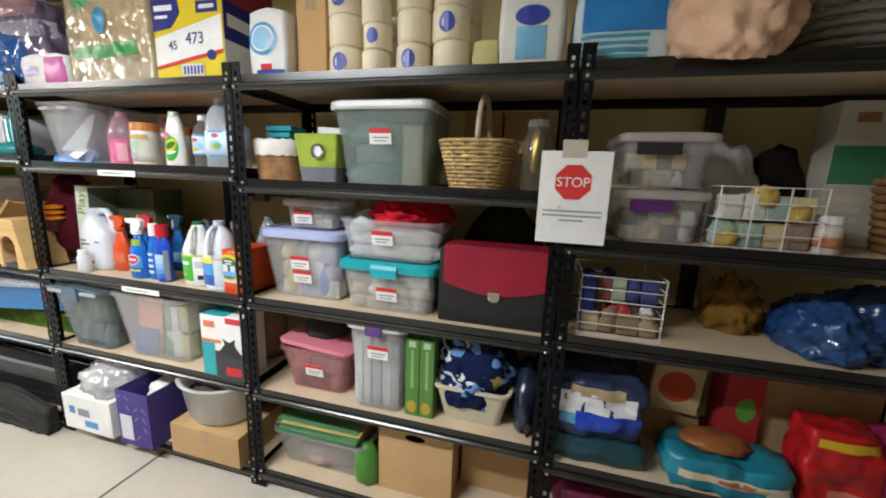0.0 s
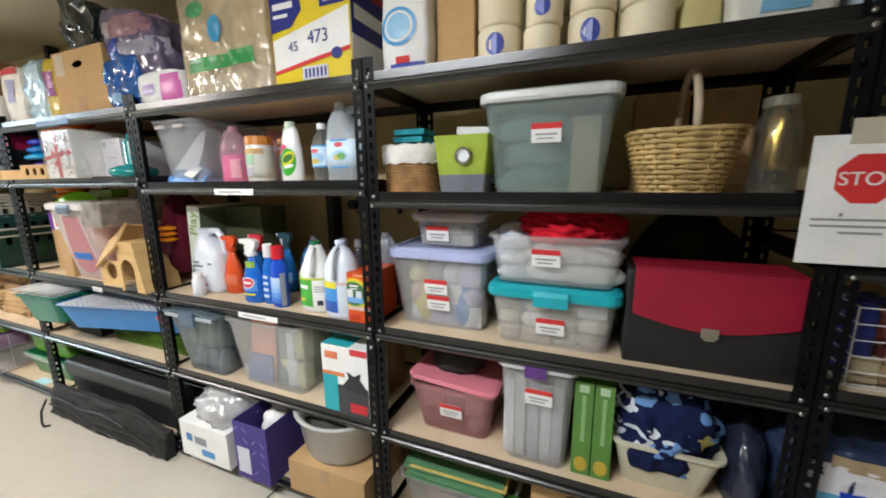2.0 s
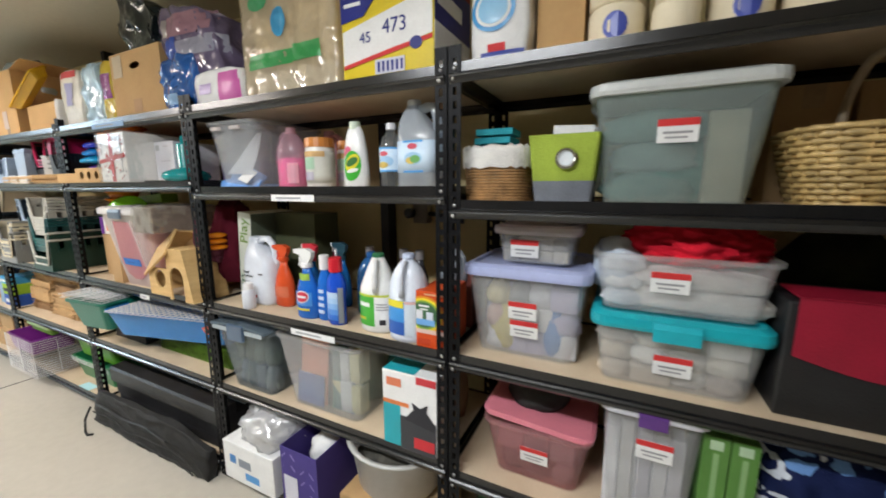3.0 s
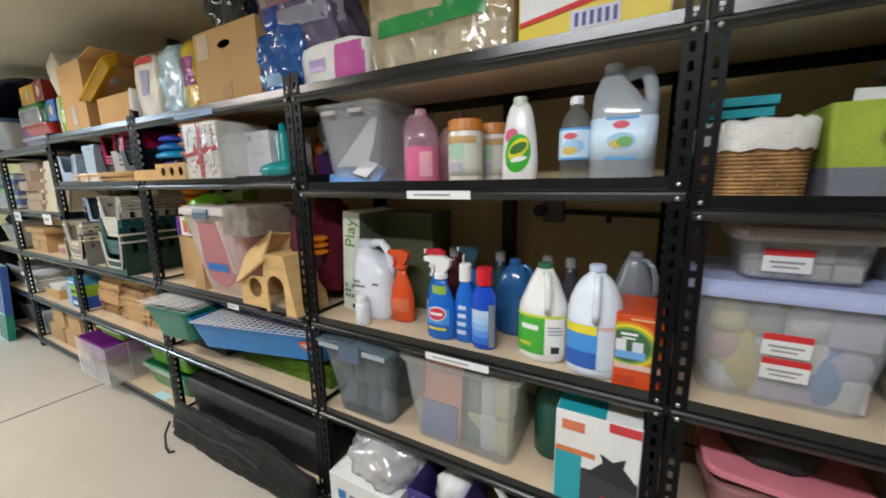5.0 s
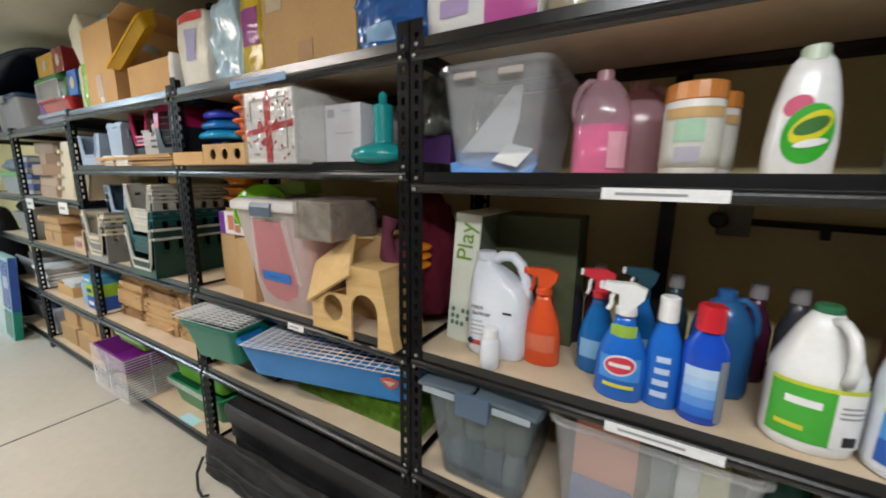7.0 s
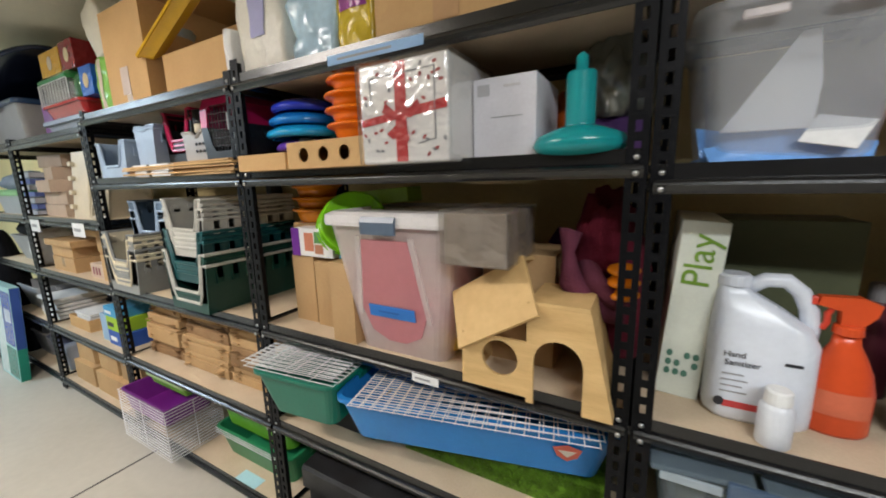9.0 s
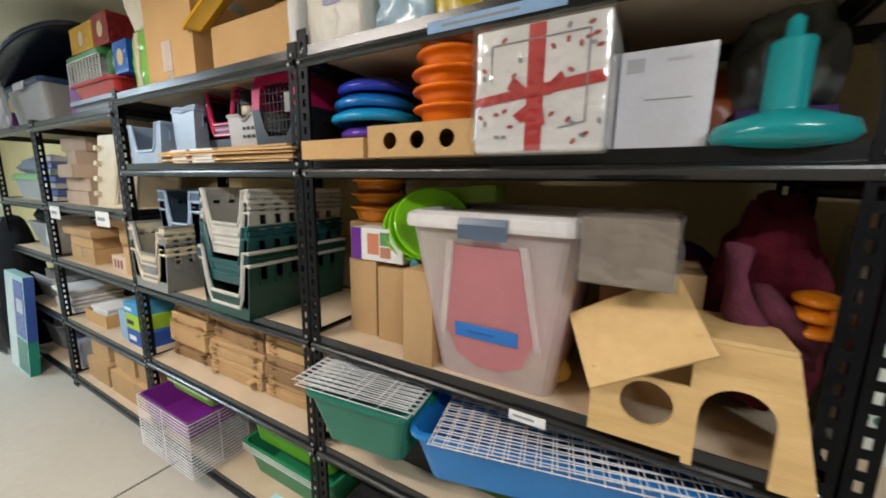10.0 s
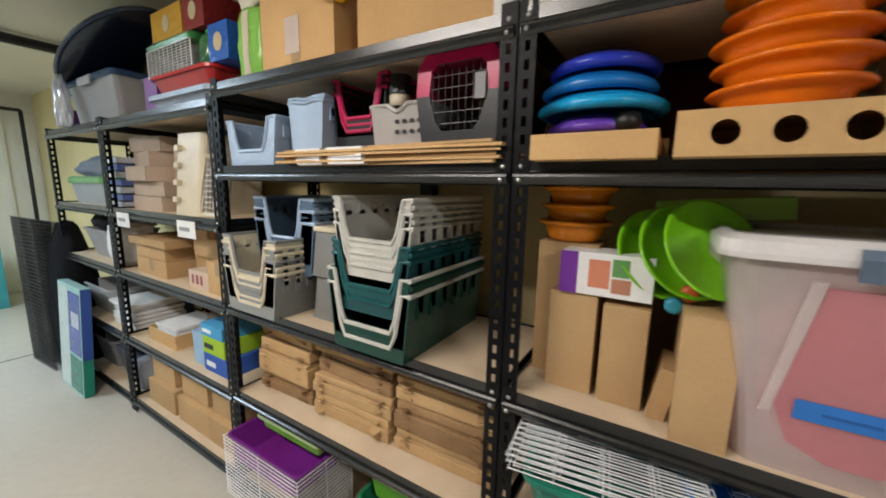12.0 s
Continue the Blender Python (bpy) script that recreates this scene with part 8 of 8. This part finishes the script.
rnd = random.Random(21)
for k in range(5):
    carton("pale small carton in an uneven pile", -4.74 + rnd.uniform(0, 0.04), -4.45 + rnd.uniform(0, 0.10), 0.05 + rnd.uniform(0, 0.05), Z[1] + 0.078 * k, 0.3, 0.076, mat("pinkish_card", (0.48, 0.37, 0.28), 0.7, 0, 0.05, 8, 90, 0.05, 0.3, rand=0.22) if k == 0 else bpy.data.materials["pinkish_card"], tape=False, name="small_carton", group="piled small cartons", rz=rnd.uniform(-13, 13))
for k in range(3):
    carton("pale small carton at the back of the pile", -4.40, -4.22, 0.16, Z[1] + 0.11 * k, 0.24, 0.108, bpy.data.materials["pinkish_card"], tape=False, name="small_carton", group="piled small cartons", rz=rnd.uniform(-4, 4))
bgc = thing("pet_carrier", "beige pet carrier standing on end with wire door", "pet carrier", (-3.96, 0.05, Z[1], -6, 0, 5))
part("shell", loft([[(x - 0.10, y + 0.17, z) for x, y in rounded(0.22, 0.32, 0.03)] for z in (0.0, 0.2, 0.38)] + [[(x - 0.10, y + 0.17, 0.395) for x, y in rounded(0.16, 0.24, 0.03)]]), M_BG, bgc)
for k in range(4):
    part("clip", box(-0.18, -0.012, 0.06 + 0.08 * k, -0.15, 0.01, 0.085 + 0.08 * k, 0.003), M_BG, bgc)
part("door_frame", tube([(0.03, 0, 0.01), (0.2, 0, 0.01), (0.21, 0, 0.15), (0.19, 0, 0.27), (0.05, 0, 0.27), (0.025, 0, 0.15)], 0.012, 6, True), M_BG, bgc)
wd = part("wire_door", tube([(0.03, 0.004, 0.02), (0.2, 0.004, 0.02), (0.2, 0.004, 0.26), (0.03, 0.004, 0.26)], 0.0028, 6, True), M_WIRE, bgc)
wire_grid(wd, 0.03, 0.02, 0.2, 0.26, 7, 10, 0.0014, M_WIRE, pose(0, 0.004, 0, 90))
for x0, x1, z, h, y in ((-4.68, -4.33, 0, 0.09, 0.05), (-4.70, -4.36, 0.091, 0.07, 0.06), (-4.74, -4.30, 0.162, 0.04, 0.04), (-4.26, -3.96, 0, 0.13, 0.16), (-4.22, -3.92, 0.131, 0.10, 0.14), (-4.28, -4.0, 0.235, 0.05, 0.1), (-3.92, -3.74, 0, 0.15, 0.05)):
    carton("brown flat carton in a pile", x0, x1, y, Z[2] + z, 0.3, h, M_CARD, tape=(z == 0), name="flat_box", group="piled flat cartons")
pt = printed_box("small_carton", "pale carton with red printed letters", "carton", -4.12, -3.94, 0.06, Z[2], 0.08, 0.085, paper(0.62, 0.48, 0.38))
for k in range(3):
    patch(pt, -0.06 + 0.04 * k, 0.02, -0.04 + 0.04 * k, 0.065, paper(0.28, 0.08, 0.1), -0.0015, "print_bar")
carton("open brown tray of white paper", -4.66, -4.34, 0.06, Z[3], 0.3, 0.08, M_CARD2, tape=False, open_top=True, name="cardboard_tray")
stack_sheets("papers", "white papers lying in the tray", "paper", -4.62, -4.38, 0.08, Z[3] + 0.02, 0.24, 0.09, 4, M_WHITE, 0.01, 31)
filling("brown_heap", "brown paper heap on the shelf", "paper", -4.22, 0.28, Z[3], 0.25, 0.2, 0.25, cloth(0.25, 0.19, 0.13), 130, 0.2)
for z, h, cc, lab, x0, x1 in ((0, 0.09, (0.03, 0.10, 0.42), "deep blue printed carton", -4.02, -3.81), (0.091, 0.085, (0.35, 0.55, 0.03), "lime green printed carton", -4.02, -3.83), (0.177, 0.06, (0.06, 0.32, 0.58), "sky blue soft pack on cartons", -4.03, -3.84)):
    t = printed_box("printed_carton", lab, "carton", x0, x1, 0.05, Z[3] + z, 0.2, h, paper(*cc))
    patch(t, -0.08, h * 0.3, 0.0, h * 0.6, M_WHITE if z != 0.091 else M_DARK)
printed_box("printed_carton", "pale blue printed carton behind the bright ones", "carton", -4.14, -4.04, 0.06, Z[3], 0.2, 0.17, paper(0.30, 0.45, 0.62))
for k, x in enumerate((-4.72, -4.36, -4.04)):
    for j in range(2):
        carton("brown cardboard box folded on the bottom shelf", x, x + 0.32 - 0.05 * j, 0.05 + 0.03 * j, Z[4] + 0.145 * j, 0.3, 0.14 - 0.02 * j, M_CARD, tape=False, group="bottom shelf cartons")

tote("large grey tote with blue snap lid", -5.45, -4.72, 0.04, Z[0], 0.40, 0.26, plastic(0.36, 0.36, 0.37, 0.3), 0.03, plastic(0.03, 0.07, 0.16, 0.25), 0.02, plastic(0.5, 0.5, 0.52), name="storage_bin", category="storage bin")
bed = thing("pet_bed", "big black oval pet bed shell tipped upside down", "pet bed", (-5.10, 0.22, Z[0] + 0.385, 0, -19, 0))
egg = lambda a, b, z: [(a * math.cos(2 * math.pi * k / 36), b * math.sin(2 * math.pi * k / 36), z) for k in range(36)]
part("shell", loft([egg(0.54, 0.25, 0.0), egg(0.56, 0.265, 0.012), egg(0.54, 0.25, 0.02), egg(0.51, 0.235, 0.04), egg(0.45, 0.20, 0.06), egg(0.33, 0.14, 0.07), egg(0.1, 0.05, 0.073)]), plastic(0.005, 0.007, 0.016, 0.22), bed, smooth=True)
part("rim", tube(egg(0.55, 0.26, 0.012), 0.014, 6, True), plastic(0.012, 0.02, 0.05, 0.25), bed, smooth=True)
filling("plastic_bag", "crumpled white plastic bag hanging over the grey tote", "bag", -5.33, -0.01, Z[0] + 0.002, 0.10, 0.07, 0.28, foggy("white_bag_film", (0.86, 0.87, 0.92), 0.15, 0.15, 0.6, 20.0), 134, 0.28, 3.0, 4)
tote("small purple basket at the rack end", -5.74, -5.5, 0.05, Z[0], 0.2, 0.13, plastic(0.14, 0.03, 0.18), 0.02, name="plastic_basket", category="basket")
printed_box("dark_carton", "dark maroon carton behind the purple basket", "carton", -5.72, -5.56, 0.27, Z[0], 0.1, 0.3, paper(0.05, 0.02, 0.05))
tote("grey bin with green lid", -5.74, -5.12, 0.06, Z[1], 0.32, 0.15, plastic(0.36, 0.38, 0.40), 0.02, plastic(0.18, 0.42, 0.15), 0.03, name="storage_bin", category="storage bin")
filling("tool_heap", "grey and blue things heaped on the green lid", "supplies", -5.45, 0.2, Z[1] + 0.18, 0.5, 0.24, 0.12, cloth(0.18, 0.22, 0.26, (0.3, 0.34, 0.4)), 131, 0.3)
stack_sheets("plastic_bags", "folded white and blue plastic packs", "pack", -5.08, -4.86, 0.06, Z[1], 0.26, 0.3, 7, [paper(0.6, 0.6, 0.62), paper(0.12, 0.16, 0.4)], 0.014, 33, "pack")
tote("grey plastic basket pair", -5.55, -5.1, 0.05, Z[2], 0.3, 0.19, plastic(0.34, 0.34, 0.34), 0.04, name="plastic_basket", category="basket")
filling("black_bag", "black cloth bag on the shelf", "bag", -5.3, 0.2, Z[2] + 0.195, 0.5, 0.26, 0.12, cloth(0.015, 0.015, 0.016), 132, 0.25)
soft_pack("white_bag", "white paper hanging over the basket", "paper", -5.06, -4.92, 0.04, Z[2], 0.2, 0.24, M_WHITE, 133, 0.012)
tote("pale grey plastic bin", -5.72, -5.2, 0.05, Z[3], 0.32, 0.19, plastic(0.45, 0.46, 0.48), 0.04, name="plastic_basket", category="basket")
stack_sheets("white_trays", "stack of white plastic trays", "tray", -5.18, -4.88, 0.05, Z[3], 0.3, 0.16, 6, M_WHITE, 0.012, 35, "tray")
tote("dark blue bin beside the tray stack", -5.4, -4.9, 0.35, Z[3], 0.1, 0.2, plastic(0.02, 0.05, 0.14), 0.01, name="storage_bin", category="storage bin")
for k, x in enumerate((-5.7, -5.3)):
    tote("dusty grey bin on the bottom shelf", x, x + 0.38, 0.06, Z[4], 0.3, 0.2, plastic(0.20 - 0.08 * k, 0.2 - 0.06 * k, 0.22), 0.03, name="storage_bin", category="storage bin")
soft_pack("grey_bag", "grey and white bag on the bottom shelf", "bag", -4.92, -4.86, 0.06, Z[4], 0.28, 0.2, paper(0.35, 0.37, 0.42), 136, 0.008)

# things stood on the floor past the racks
lp = thing("flat_box", "tall flat teal and blue printed carton leaning", "carton", (-5.46, -0.125, 0.0, -4.0, 0, 0))
part("body", box(-0.22, 0, 0, 0.22, 0.055, 0.72, 0.003), paper(0.32, 0.50, 0.48), lp)
part("end_print", box(0.2202, 0.002, 0.25, 0.2214, 0.053, 0.715), paper(0.03, 0.08, 0.32), lp)
part("end_print", box(0.2202, 0.002, 0.002, 0.2214, 0.053, 0.25), paper(0.01, 0.22, 0.15), lp)
patch(lp, -0.19, 0.02, -0.02, 0.7, paper(0.60, 0.68, 0.64, 0.2))
patch(lp, -0.01, 0.27, 0.21, 0.68, paper(0.06, 0.10, 0.36, 0.2))
patch(lp, 0.04, 0.45, 0.18, 0.55, paper(0.5, 0.52, 0.6, 0.2), -0.0024)
patch(lp, -0.01, 0.02, 0.21, 0.25, paper(0.01, 0.20, 0.14, 0.2))
for k in range(4):
    g = thing("folded_crate", "black folded wire crate leaning against the wall end", "wire crate", (-6.10 - 0.05 * k, -0.12 + 0.05 * k, 0.0, 0, 0, 4))
    part("grid", wire_panel(-0.22, 0, 0.22, 1.12 - 0.015 * k, 16, 40, 0.003), M_BLACK, g, m=pose(0, 0, 0.003, 90))
filling("black_cover", "black fabric crate cover slumped by the wire panels", "cover", -5.86, 0.05, 0.0, 0.46, 0.28, 1.10, cloth(0.008, 0.008, 0.01), 140, 0.05, 3, 4)
printed_box("teal_bin", "teal plastic bin standing by the end wall", "bin", -8.6, -8.2, -0.35, 0.0, 0.4, 0.75, plastic(0.05, 0.32, 0.36))

# ---- fittings on the walls ----
for x in (-0.60, 1.78, -3.05):
    setting("wall_post", box(x - 0.022, 0.53, 0, x + 0.022, 0.60, TOP), M_BLACK, "black steel post against the back wall", "post")
br = thing("wall_bracket", "grey box bracket carrying a black rail", "bracket", (-0.41, 0.60, 1.296))
part("plate", box(-0.05, -0.03, -0.045, 0.03, 0.02, 0.05, 0.004), mat("dull_grey_paint", (0.25, 0.23, 0.18), 0.6), br)
part("knob", lathe([(0.025, 0), (0.025, 0.03), (0.018, 0.035)], 14), M_BLACK, br, m=pose(-0.055, -0.035, 0.005, 90))
part("rail", rods([((0.03, -0.01, 0.0), (0.40, -0.01, -0.008))], 0.011, 8), M_BLACK, br)
part("hook", box(0.19, -0.02, -0.04, 0.21, 0.0, 0.0, 0.003), M_BLACK, br)
setting("ceiling_pipe", rods([((-6.2, FRONT, 2.36), (-6.2, BACK, 2.36))], 0.035, 10), M_BLACK, "black pipe under the ceiling", "pipe")
setting("wall_pole", rods([((-8.85, 0.48, 0), (-8.85, 0.48, 2.2)), ((-8.85, 0.48, 2.2), (-8.85, -2.5, 2.2))], 0.02, 10), M_BLACK, "black steel pole and rail by the end wall", "pole")
for k in range(16):
    setting("wall_rib", box(LEFT, FRONT + 0.2 + 0.34 * k, 0, LEFT + 0.025, FRONT + 0.24 + 0.34 * k, TOP), M_PANEL, "raised rib of the white metal wall", "rib")

# paper tags on the shelf lips
def lip_tag(x0, x1, z, material=None, h=0.024, label="white paper tag taped to the shelf lip"):
    t = thing("shelf_tag", label, "shelf tag", ((x0 + x1) / 2, -0.0112, z), "paper shelf tags")
    part("paper", box(-(x1 - x0) / 2, -0.0012, -h / 2, (x1 - x0) / 2, 0, h / 2), material or M_WHITE, t)
    part("print", box(-(x1 - x0) * 0.38, -0.0016, -h * 0.12, (x1 - x0) * 0.2, -0.0012, h * 0.12), M_GREY, t)
    return t


lip_tag(-0.734, -0.518, S[1] - 0.014)
lip_tag(-0.682, -0.46, S[2] - 0.014)
lip_tag(-1.775, -1.69, S34[2] - 0.014)
lip_tag(-2.005, -1.702, S34[0] - 0.007, paper(0.30, 0.48, 0.72), 0.024, "pale blue tape strip on the shelf lip")
for x in (-4.70, -4.02):
    t = lip_tag(x, x + 0.16, S5[1] - 0.03, None, 0.075, "white paper card taped over the shelf lip")
